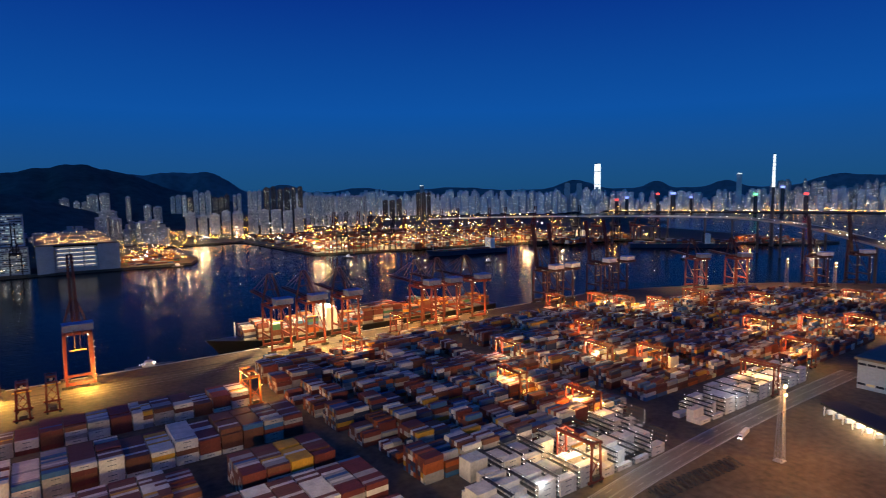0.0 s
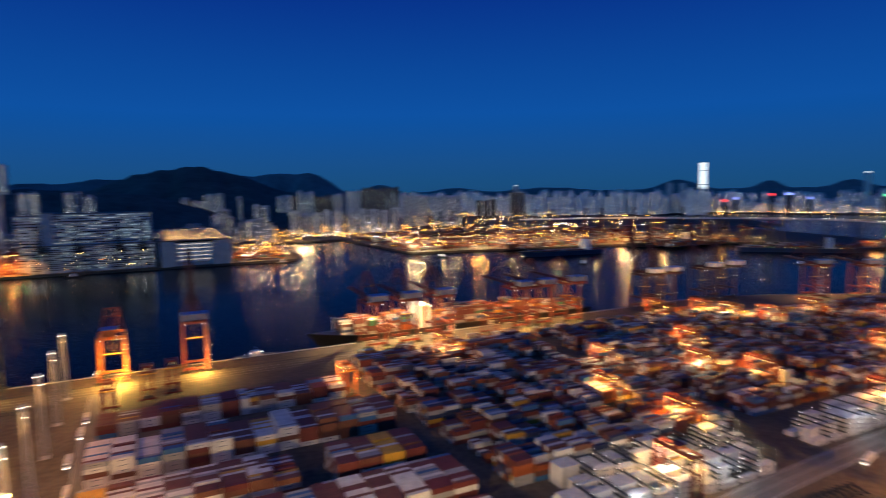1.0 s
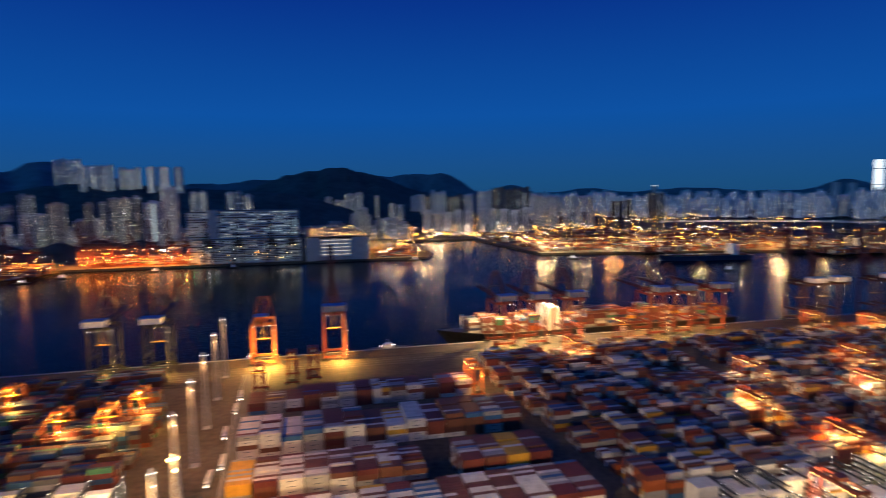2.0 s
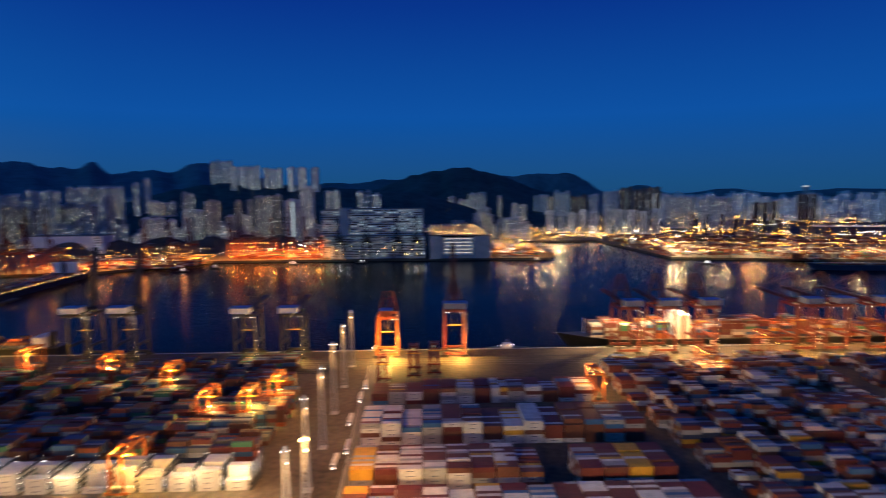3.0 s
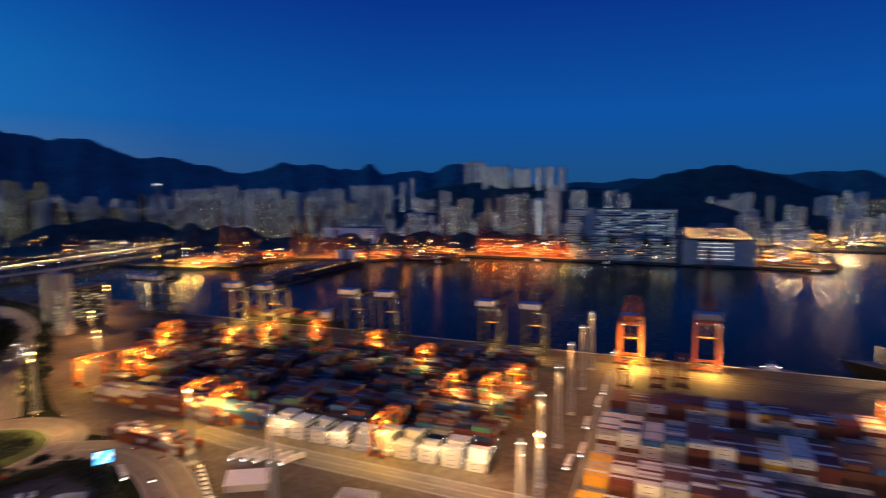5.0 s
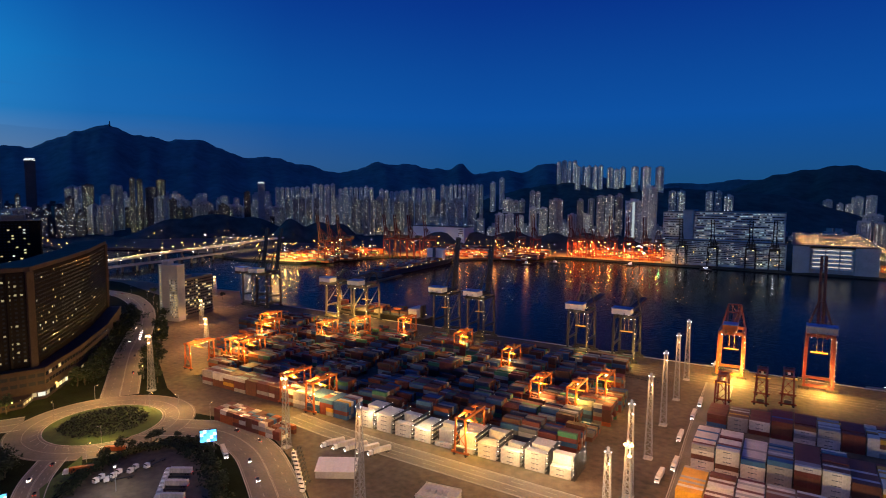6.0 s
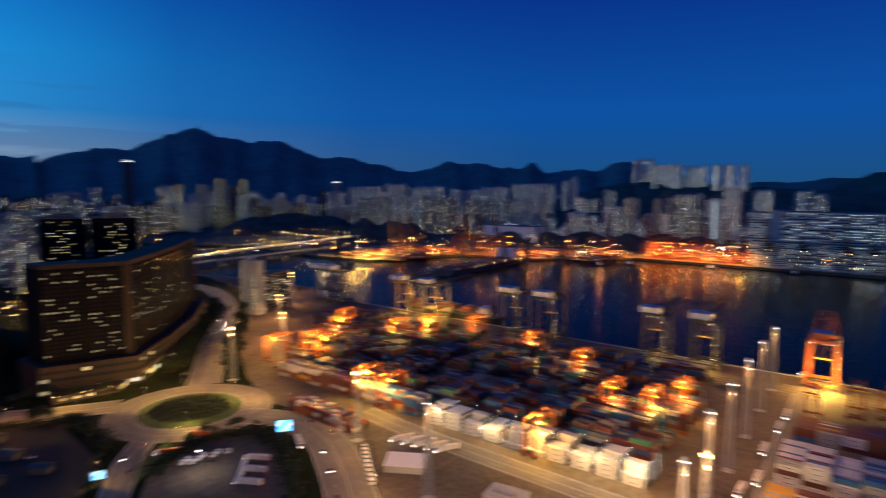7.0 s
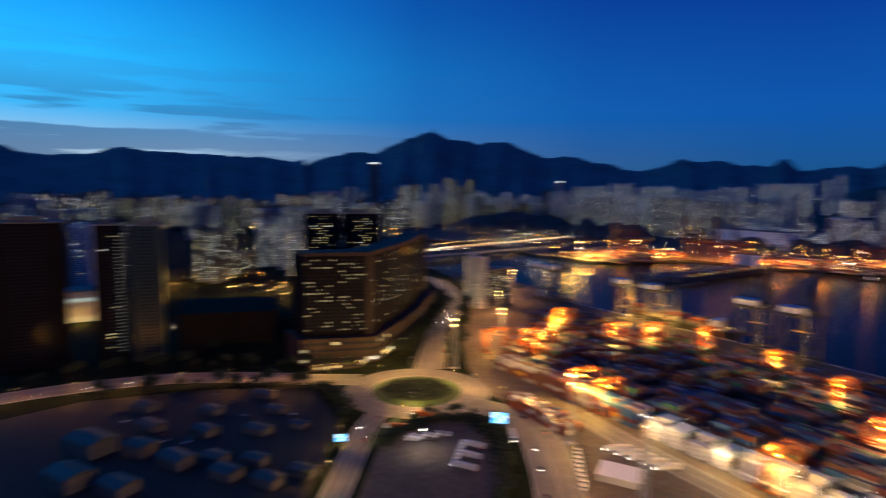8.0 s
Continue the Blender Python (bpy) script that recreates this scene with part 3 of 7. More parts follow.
def quay_crane(paint, raised, label, m, house=M_WHITE, lit=True, height=46.0, apex=30.0, house_half=8.5, unlit_top_paint=None, crest=2.2):
    c = thing("quay_crane", label, "gantry crane", "ship-to-shore cranes along the quay", m=m)
    H0, W, G = height, 20.0, 26.0
    for x in (-W / 2, W / 2):
        for y in (0, G):
            part("leg", Shape().beam((x, y, 2), (x * 0.93, y, H0), 1.6, 1.9), paint, c)
            bg_ = Shape().box(x - 4, x + 4, y - 0.9, y + 0.9, 0.9, 2.6)
            for k in range(4):
                bg_.tube((x - 3 + 2 * k, y - 0.6, 0.55), (x - 3 + 2 * k, y + 0.6, 0.55), 0.55, n=8)
            part("bogie", bg_, M_DARK, c)
        part("portal_beam", Shape().beam((x * 0.98, 0, 16), (x * 0.98, G, 16), 1.5, 2.0), paint, c)
        part("brace", Shape().beam((x * 0.97, 0, 18), (x * 0.94, G, H0 - 2), 0.9), paint, c)
        part("top_beam", Shape().beam((x * 0.93, -1, H0), (x * 0.93, G + 1, H0), 1.6, 2.2), paint, c)
    for y in (0, G):
        part("sill_beam", Shape().beam((-W / 2, y, 4), (W / 2, y, 4), 1.6, 2.2), paint, c)
        part("cross_girder", Shape().beam((-W / 2, y, H0), (W / 2, y, H0), 2.0, 2.4), paint, c)
    part("walkway", Shape().box(-W / 2, W / 2, -1.6, -0.9, 6, 6.2).box(-W / 2, W / 2, -1.65, -1.58, 7.0, 7.1), M_DARK, c)
    g = Shape()
    for x in (-3.2, 3.2):
        g.beam((x, -20, H0 + 3), (x, G + 2, H0 + 3), 1.2, 2.6)
    for y in range(-20, int(G) + 2, 6):
        g.beam((-3.2, y, H0 + 3), (3.2, y, H0 + 3), 0.5)
    part("main_girder", g, paint, c)
    b = Shape()
    ang = radians(80 if raised else 1.5)
    for i in range(0, 60, 6):
        y0_, z0_ = G + 2 + i * math.cos(ang), H0 + 3 + i * math.sin(ang)
        y1_, z1_ = G + 2 + (i + 6) * math.cos(ang), H0 + 3 + (i + 6) * math.sin(ang)
        for x in (-1.7, 1.7):
            b.beam((x, y0_, z0_), (x, y1_, z1_), 2.0, 2.2)
        b.beam((-1.7, y0_, z0_), (1.7, y0_, z0_), 0.5)
        b.beam((-1.7, y0_, z0_), (1.7, y1_, z1_), 0.35)
    b.beam((-1.7, y1_, z1_), (1.7, y1_, z1_), 0.7)
    part("boom", b, unlit_top_paint or paint, c)
    a = Shape()
    top = H0 + apex
    for x in (-1, 1):
        a.beam((x * W * 0.46, G, H0 + 1), (x * crest, G + 1, top), 1.2, 1.4)
        a.beam((x * crest, G + 1, top), (x * 3.2, 0, H0 + 4), 0.7)
        a.beam((x * crest, G + 1, top), (x * 3.2, -18, H0 + 4), 0.35)
    a.beam((-crest, G + 1, top), (crest, G + 1, top), 1.0)
    a.beam((-6, G, H0 + 14), (6, G, H0 + 14), 0.9)
    part("apex_frame", a, unlit_top_paint or paint, c)
    st = Shape()
    for x in (-2.6, 2.6):
        for k in (26, 52):
            st.beam((x, G + 1, top), (x, G + 2 + k * math.cos(ang), H0 + 4 + k * math.sin(ang)), 0.28)
    part("forestay", st, paint, c)
    hs = part("machinery_house", Shape().box(-house_half, house_half, -14, -1.5, H0 + 4.5, H0 + 9.6), house, c, "pale machinery house")
    part("roof", Shape().box(-house_half - 0.4, house_half + 0.4, -14.5, -1, H0 + 9.6, H0 + 10.2), M_BLUEROOF, hs, "blue sheet roof")
    tr = part("trolley", Shape().box(-3.4, 3.4, 8, 15, H0 + 1.2, H0 + 3.0), M_DARK, c)
    part("cab", Shape().box(-1.2, 1.2, 15.2, 18, H0 - 2.2, H0 + 1.0), M_WHITE, c)
    sp = Shape().box(-6, 6, 10.4, 12.6, H0 - 17, H0 - 16.3)
    for x in (-2, 2):
        for y in (10.6, 12.4):
            sp.beam((x, y, H0 - 16.3), (x, y, H0 + 1), 0.12)
    part("spreader", sp, M_CONT["yellow"], c, "yellow spreader on cables")
    ld = Shape()
    for k in range(10):
        z = 4 + k * 4
        ld.beam((W / 2 + 0.4, -1.2 - (k % 2) * 1.6, z), (W / 2 + 0.4, -2.8 + (k % 2) * 1.6, z + 4), 0.5, 0.2)
    part("stairway", ld, M_DARK, c)
    if lit:
        for x in (-7, 7):
            part("floodlight", BULB_SMALL, (), c, "bright floodlight").location = (x, -1.6, H0 - 1.4)
            part("floodlight", BULB_SMALL, (), c, "bright floodlight").location = (x, G + 1.4, H0 - 1.4)
        ls_ = Shape()
        for k in range(9):
            ls_.bead(W / 2 + 0.9, -2.6 + 1.3 * (k % 2), 6 + k * 4.6, 0.26)
        for y in (-16, 0, 16):
            ls_.bead(3.9, y, H0 + 1.6, 0.26)
        part("stair_lamps", ls_, M_BULB_T, c, "small lamps up the stairs and walkway")
    return c


RAIL = 563.0
M_MAROON = mat("crane_paint_dark_maroon", (0.042, 0.010, 0.010), 0.5, vary=0.3, scale=0.3)
# Boom and apex get a darker paint: their unlit height is put into the colour.
quay_crane(M_RED, True, "red gantry crane on the quay with raised dark boom", pose(25, RAIL, 0), M_HOUSE, apex=24, house_half=10.5, unlit_top_paint=M_MAROON)
quay_crane(M_ORANGE, False, "orange gantry crane lit from below, boom over the water", pose(-41, RAIL, 0), M_ORANGE, height=40, apex=21, house_half=5.5, unlit_top_paint=M_RED, crest=5.0)
C_D = quay_crane(M_RED, False, "red gantry crane with boom lowered over a ship", pose(196, RAIL, 0), M_HOUSE, unlit_top_paint=M_MAROON)
for x in (232, 272, 372, 403, 446):
    copy_thing(C_D, pose(x, RAIL, 0))
C_M = quay_crane(M_MAROON, True, "dark maroon gantry crane with raised boom and lit stairs", pose(573, RAIL, 0))
for x in (604, 682, 722):
    copy_thing(C_M, pose(x, RAIL, 0))
for x, y in ((985, 400), (1062, 372)):
    copy_thing(C_M, pose(x, y, 0, 0, 0, -35))
for x, y in ((832, 505), (884, 470)):
    copy_thing(C_D, pose(x, y, 0, 0, 0, -28))
C_N = quay_crane(M_NAVY, True, "dark blue gantry crane with white machinery house, boom raised", pose(-336, RAIL, 0))
for x in (-292, -652, -625):
    copy_thing(C_N, pose(x, RAIL, 0))
C_L = quay_crane(M_NAVY, False, "dark blue gantry crane with white machinery house, boom lowered", pose(-178, RAIL, 0), height=44, apex=24, crest=4.5)
copy_thing(C_L, pose(-133, RAIL, 0))
C_G = quay_crane(M_GREYP, False, "grey gantry crane lit yellow with boom over the water", pose(-497, RAIL, 0), height=44, apex=16, crest=3.0, unlit_top_paint=M_NAVY)
copy_thing(C_G, pose(-452, RAIL, 0))


for y in (RAIL, RAIL + 26):
    single("crane_rail", Shape().box(-720, 720, y - 0.35, y + 0.35, 0.0, 0.12).box(-720, 720, y - 1.4, y - 1.1, 0.0, 0.03).box(-720, 720, y + 1.1, y + 1.4, 0.0, 0.03), M_DARK, "dark steel crane rail set in the quay", "rail", kind="structure")
single("quay_coping", Shape().box(-690, 690, QUAY - 1.6, QUAY + 0.15, 0.0, 0.5), M_CONC, "raised concrete coping along the quay edge", "coping", kind="structure")
for y in (538, 545, 552):
    single("lane_line", Shape().box(-690, 560, y - 0.15, y + 0.15, 0.0, 0.02), M_LINE, "worn white lane line along the quay", "road marking", kind="structure")
BOLLARD = Shape().tube((0, 0, 0.5), (0, 0, 1.0), 0.35, 0.25, 8).tube((0, 0, 1.0), (0, 0, 1.25), 0.45, 0.45, 8).mesh("bollard", M_DARK)
FENDER = Shape().box(-1.1, 1.1, 0, 0.9, -3.6, -0.2).box(-1.4, 1.4, 0.9, 1.1, -3.8, 0.0).mesh("fender", M_DARK)
for k in range(52):
    x = -680 + k * 26
    tagged(new("bollard", BOLLARD), "dark iron mooring bollard on the quay edge", "bollard", "mooring bollards").location = (x, QUAY - 0.8, 0)
    tagged(new("fender", FENDER), "black rubber fender on the quay wall", "fender", "quay fenders").location = (x + 9, QUAY, 0)


def yard_crane(label, paint, m, lit=True):
    c = thing("yard_crane", label, "gantry crane", "rubber-tyred yard cranes", m=m)
    S, Lx, Hh = 25.0, 8.0, 23.5
    for y in (0, S):
        part("brace", Shape().beam((Lx / 2, y, 6), (-Lx / 2 * 0.85, y, 15), 0.4), paint, c)
        for x in (-Lx / 2, Lx / 2):
            part("leg", Shape().beam((x, y, 2), (x * 0.8, y, Hh), 0.9, 1.1), paint, c)
            w = part("wheel", Shape().tube((x, y - 0.6, 0.9), (x, y + 0.6, 0.9), 0.9, n=12), M_DARK, c)
        part("sill", Shape().beam((-Lx / 2 - 2, y, 2.2), (Lx / 2 + 2, y, 2.2), 1.1, 1.3), paint, c)
        part("brace", Shape().beam((-Lx / 2, y, 6), (Lx / 2 * 0.85, y, 15), 0.4), paint, c)
        part("cross_beam", Shape().beam((-Lx / 2, y, Hh), (Lx / 2, y, Hh), 0.9, 1.2), paint, c)
    for x in (-Lx / 2 * 0.8, Lx / 2 * 0.8):
        part("girder", Shape().beam((x, -1.5, Hh), (x, S + 1.5, Hh), 0.9, 1.6), paint, c)
    part("trolley", Shape().box(-3, 3, 9, 14, Hh + 0.9, Hh + 2.6), paint, c)
    part("cab", Shape().box(-0.9, 0.9, 14.2, 16.4, Hh - 2.4, Hh + 0.2), M_WHITE, c)
    sp = Shape().box(-5.8, 5.8, 10.4, 12.4, Hh - 5, Hh - 4.5)
    for x in (-2, 2):
        for y in (10.6, 12.2):
            sp.beam((x, y, Hh - 4.5), (x, y, Hh + 1), 0.1)
    part("spreader", sp, M_CONT["yellow"], c)
    part("power_unit", Shape().box(-2.4, 2.4, -0.9, 0.9, 2.9, 5.2), M_GREYP, c)
    if lit:
        ls_ = Shape()
        for y in (1.5, 5.2, 9, 12.8, 16.6, 20.4, 23.5):
            ls_.bead(-3.9, y, Hh - 1.2, 0.26)
        part("lamp_string", ls_, M_BULB_S, c, "string of sodium lamps along the girder")
        for y in (6, 19):
            part("floodlight", BULB_WARM, (), c, "sodium floodlight under the girder").location = (2.6, y, Hh - 1.3)
        part("leg_lamp", BULB_WARM, (), c, "sodium lamp on the leg").location = (Lx / 2 + 0.9, -0.6, 16.0)
    return c


Y_A = yard_crane("orange rubber-tyred yard crane straddling container rows", M_ORANGE, pose(128, 430, 0))
RTGS = [(324, 540), (342, 380), (290, 316), (299, 254), (239, 204), (538, 513), (584, 484), (595, 452), (454, 388), (428, 292), (619, 420), (740, 356), (603, 292), (652, 260), (450, 212), (545, 226), (846, 292), (700, 424), (900, 260), (400, 326), (690, 232), (240, 484),
        (-460, 330), (-443, 360), (-425, 360), (-473, 424), (-419, 456), (-400, 488), (-360, 520), (-275, 494), (-209, 462), (-156, 398), (-128, 398), (-322, 312), (-293, 309), (-167, 306), (-116, 430), (-503, 456)]
Y_B = yard_crane("dark red rubber-tyred yard crane with lamps under its girders", M_RED, pose(324, 538, 0))
for x, y in RTGS[1:]:
    copy_thing(Y_A if x < 0 else Y_B, pose(x, y - 2.2, 0))


for x, y in ((176, 1458), (214, 1456), (250, 1470), (272, 1520), (196, 1540), (236, 1570), (590, 1450), (640, 1480), (700, 1440), (770, 1430)):
    copy_thing(Y_B, pose(x, y, 0))
Y_D = yard_crane("dark red rubber-tyred yard crane standing unlit", M_RED, pose(-39, 468, 0), False)
for x, y in ((4, 508), (-14, 500)):
    copy_thing(Y_D, pose(x, y, 0))


# ---- light masts ----
def light_mast(m, height=51.0, bulb=BULB_SMALL, label="white lattice floodlight mast beside the terminal road"):
    c = thing("light_mast", label, "light mast", "lattice light masts", m=m)
    s = Shape()
    a, b = 2.1, 0.95
    n = 13
    cs = [(-1, -1), (1, -1), (1, 1), (-1, 1)]
    for k in range(n):
        z0, z1 = height * k / n, height * (k + 1) / n
        w0, w1 = a + (b - a) * k / n, a + (b - a) * (k + 1) / n
        for i in range(4):
            (x0, y0), (x1, y1) = cs[i], cs[(i + 1) % 4]
            s.beam((x0 * w0, y0 * w0, z0), (x0 * w1, y0 * w1, z1), 0.30)
            s.beam((x0 * w0, y0 * w0, z0), (x1 * w1, y1 * w1, z1), 0.20)
            s.beam((x0 * w1, y0 * w1, z1), (x1 * w1, y1 * w1, z1), 0.14)
    part("lattice", s, M_LATTICE, c)
    part("base", Shape().box(-2.6, 2.6, -2.6, 2.6, 0, 0.6), M_CONC, c)
    part("platform", Shape().box(-1.5, 1.5, -1.5, 1.5, height, height + 0.25).box(-1.5, 1.5, -1.5, -1.42, height + 1.1, height + 1.2).box(-1.5, 1.5, 1.42, 1.5, height + 1.1, height + 1.2), M_LATTICE, c)
    part("head", Shape().box(-0.5, 0.5, -0.5, 0.5, height + 0.3, height + 2.4), M_LATTICE, c)
    for x, y, z in ((1.7, -1, 0.7), (-1, -1.7, 0.7), (1.0, -1.5, -4.5)):
        part("floodlight", bulb, (), c, "bright floodlight").location = (x, y, height + z)
    return c


L_A = light_mast(pose(-67, 307, 0))
# The last three masts are assumed, kept out of view to light the near blocks.
for x, y in ((-68, 361), (-70, 420), (-71, 479), (-72, 537), (-62, 243), (-185, 229), (-30, 185), (55, 170), (110, 125)):
    copy_thing(L_A, pose(x, y, 0))
L_S = light_mast(pose(345, 157, 0), 44.0, BULB_BIG, "lattice mast with glowing sodium floodlights over the yard")
for x, y in ((-436, 277), (-266, 257), (-60, 271), (941, 430), (943, 365), (869, 526), (909, 493), (1050, 300)):
    copy_thing(L_S, pose(x, y, 0))
L_W = light_mast(pose(-513, 388, 0), 29.0, BULB_BIG, "shorter lattice mast with glowing sodium floodlights on the western apron")
for x, y in ((-605, 452), (-680, 524), (-756, 590)):
    copy_thing(L_W, pose(x, y, 0))


# ---- ships ----
def container_ship(length, beam, m, hull, label, house_at=0.15, deck_load=6, seed=1, mark=False, house_top=36.0):
    c = thing("container_ship", label, "ship", m=m)
    n = 24
    s = Shape()
    rings = []
    for i in range(n + 1):
        u = i / n
        w = beam / 2 * (1 - max(0, (u - 0.82) / 0.18) ** 2.0) * (0.9 + 0.1 * min(1, u / 0.08))
        sheer = 11 + 4.0 * max(0, (u - 0.85) / 0.15) ** 1.5
        x = length * u + (3.0 if u == 1 else 0)
        low = w * (0.85 if u < 0.8 else 0.85 - 0.6 * (u - 0.8) / 0.2)
        rake = 13.0 * max(0, (u - 0.86) / 0.14) ** 1.6
        rings.append([(x + rake * 0.35, -w, sheer), (x - rake * 0.65, -low, -1.0), (x - rake * 0.65, low, -1.0), (x + rake * 0.35, w, sheer)])
    for r in rings:
        s.v.extend(r)
    for i in range(n):
        k = i * 4
        s.f += [(k, k + 1, k + 5, k + 4), (k + 2, k + 3, k + 7, k + 6), (k + 3, k, k + 4, k + 7)]
    s.f += [(0, 3, 2, 1)]
    s.mi = [0] * len(s.f)
    part("hull", s, hull, c)
    rng = random.Random(seed)
    load = Shape()
    hx = length * house_at
    x = 12.0
    while x < length * 0.91:
        if abs(x + 6 - hx) > 12:
            top = rng.randint(max(1, deck_load - 3), deck_load)
            w = beam / 2 * (1 - max(0, ((x + 6) / length - 0.80) / 0.2) ** 2) - 1.5
            y = -w
            while y + CW < w:
                for k in range(max(1, top - (rng.random() < 0.3))):
                    load.box(x, x + CL, y, y + CW, 11.2 + k * CH, 11.2 + k * CH + CH - 0.05)
                y += 2.52
        x += 13.4
    ob = part("deck_cargo", load, M_MIXED, c, "rows of stacked containers on deck")
    tagged(ob, kind="stuff")
    h = part("deckhouse", Shape().box(hx - 6, hx + 6, -beam / 2 + 2, beam / 2 - 2, 11, house_top).box(hx - 3, hx + 5, -beam / 2, beam / 2, house_top - 3, house_top + 0.5), M_WHITE, c, "white deckhouse")
    wn_ = Shape()
    for k in range(int((house_top - 12) / 2.9)):
        for j in range(int((beam - 6) / 3)):
            wn_.box(hx + 6.0, hx + 6.1, -beam / 2 + 4 + j * 3, -beam / 2 + 5.4 + j * 3, 13 + k * 2.7, 14.2 + k * 2.7)
    part("window", wn_, M_LIT, h)
    part("funnel", Shape().box(hx - 11, hx - 7, -3, 3, 11, house_top + 4), hull, c)
    part("foremast", Shape().beam((length * 0.94, 0, 14), (length * 0.94, 0, 30), 0.8).beam((length * 0.94, -2.5, 25), (length * 0.94, 2.5, 25), 0.5), M_WHITE, c)
    if mark:
        for k, xx in enumerate((0.26, 0.41, 0.56)):
            x0 = length * xx
            y = beam / 2 - 0.04
            g = Shape().box(x0, x0 + 8, y, y + 0.1, 2.2, 3.8).box(x0, x0 + 8, y, y + 0.1, 5.2, 6.8).box(x0, x0 + 8, y, y + 0.1, 8.2, 9.8).box(x0, x0 + 2, y, y + 0.1, 3.8, 5.2).box(x0 + 6, x0 + 8, y, y + 0.1, 6.8, 8.2)
            part("hull_mark", g, M_MARK, c, "large white line mark as plain shapes")
    b = Shape()
    for i in range(14):
        b.bead(length * (0.08 + 0.06 * i), -beam / 2 + 0.5, 12.2, 0.45)
    part("deck_lights", b, M_BULB_S, c, "string of deck lamps")
    return c


# bow to the west, alongside the quay
container_ship(360, 42, pose(504, 617, WATER_Z, 0, 0, 180), M_HULL, "black-hulled container ship moored at the quay, lit amber", 0.66, 6, 4, True)
container_ship(150, 24, pose(-380, 608, WATER_Z, 0, 0, 180), M_HULL, "small feeder ship alongside the lit western quay", 0.12, 3, 9, False, 22.0)
container_ship(330, 46, pose(-700, 915, WATER_Z, 0, 0, 92), M_HULLBLUE, "large dark container ship moored across the basin", 0.75, 2, 14)
container_ship(220, 32, pose(1010, 1165, WATER_Z, 0, 0, 172), M_HULLBLUE, "ship with lit white deckhouse in the channel", 0.2, 1, 16)
container_ship(300, 42, pose(1180, 1245, WATER_Z, 0, 0, -18), M_HULL, "dark container ship moored at the far terminal", 0.55, 5, 18)
container_ship(280, 40, pose(1320, 1010, WATER_Z, 0, 0, -45), M_HULLBLUE, "blue container ship by the far island terminal", 0.7, 4, 21)


# ---- buildings ----
def facade(lit, dark, x0, x1, y, z0, z1, cell, floor, rng, share):
    """Window panes proud of the wall face at y, which looks toward -y."""
    n = max(1, int((x1 - x0) / cell))
    m = max(1, int((z1 - z0) / floor))
    cw, ch = (x1 - x0) / n, (z1 - z0) / m
    column = [rng.choice((0.1, 0.4, 0.8, 1.2, 2.6)) for _ in range(n)]
    for j in range(m):
        row = rng.choice((0.5, 1, 1, 1.4))
        for i in range(n):
            t = lit if rng.random() < 0.85 * share * column[i] * row else dark
            half = 0.14 if t is lit else 0.28
            a, b = x0 + (i + 0.5 - half) * cw, x0 + (i + 0.5 + half) * cw
            c, d = z0 + (j + (0.36 if t is lit else 0.28)) * ch, z0 + (j + 0.70) * ch
            t.add([(a, y - 0.12, c), (b, y - 0.12, c), (b, y - 0.12, d), (a, y - 0.12, d)], [(0, 1, 2, 3)])


def tower(x, y, w, d, h, rng, wall, cell, floor, share, label, base=0.0, group="tower blocks of the city", name="tower_block", swing=26):
    """Housing tower: a core with projecting bays, recessed slots between them, and plant on the roof."""
    turn = math.degrees(math.atan2(x, y))
    c = thing(name, label, "building", group, m=pose(x, y, base, 0, 0, -turn + rng.uniform(-swing, swing)))
    n = rng.choice((3, 5, 5)) if w < 40 else 7
    cuts = np.linspace(-w / 2, w / 2, n + 1)
    s = Shape().box(-w / 2, w / 2, -d / 2 + 2.4, d / 2, -2, h)
    lit, dark = Shape(), Shape()
    for i in range(n):
        a, b = float(cuts[i]), float(cuts[i + 1])
        if i % 2 == 0:
            s.box(a, b, -d / 2, -d / 2 + 2.4, -2, h - 1.5)
            facade(lit, dark, a, b, -d / 2, 4, h - 2.5, cell, floor, rng, share)
        else:
            facade(lit, dark, a, b, -d / 2 + 2.4, 4, h - 1, cell, floor, rng, share * 1.5)
    s.add(dark.v, dark.f, 1)
    part("wall", s, (wall, M_GLASS), c)
    rf = Shape().box(-w / 2 - 0.3, w / 2 + 0.3, -d / 2 + 2.1, d / 2 + 0.3, h, h + 0.9)
    rf.box(-w * 0.2, w * 0.16, -d * 0.2, d * 0.25, h + 0.9, h + rng.uniform(4, 8)).box(w * 0.2, w * 0.36, -d * 0.1, d * 0.2, h + 0.9, h + rng.uniform(2.5, 5))
    part("roof", rf, wall, c)
    if lit.v:
        tagged(part("window_light", lit, M_LIT_CITY, c, "lit windows"), kind="stuff")
    return c


def estate(label, wall, share, r, seed, spans, base=0.0, swing=8, cell=3.0, floor=2.9):
    """Blocks filling spans (bearing from, bearing to, elevation of the roofs seen from the quay air, number of blocks)."""
    rng = random.Random(seed)
    for az0, az1, el, n in spans:
        step = (az1 - az0) / n
        for k in range(n):
            rr = r + rng.uniform(-40, 40)
            x, y = polar(az0 + step * (k + 0.5), rr)
            h = EYE_Z + rr * math.tan(radians(el + rng.choice((0, 0, 0, -0.14, 0.09)))) - base
            w = rr * radians(step) * rng.uniform(0.72, 0.93)
            tower(x, y, w, min(w * 0.8, 24), max(12, h), rng, wall, cell, floor, share, label, base, swing=swing)


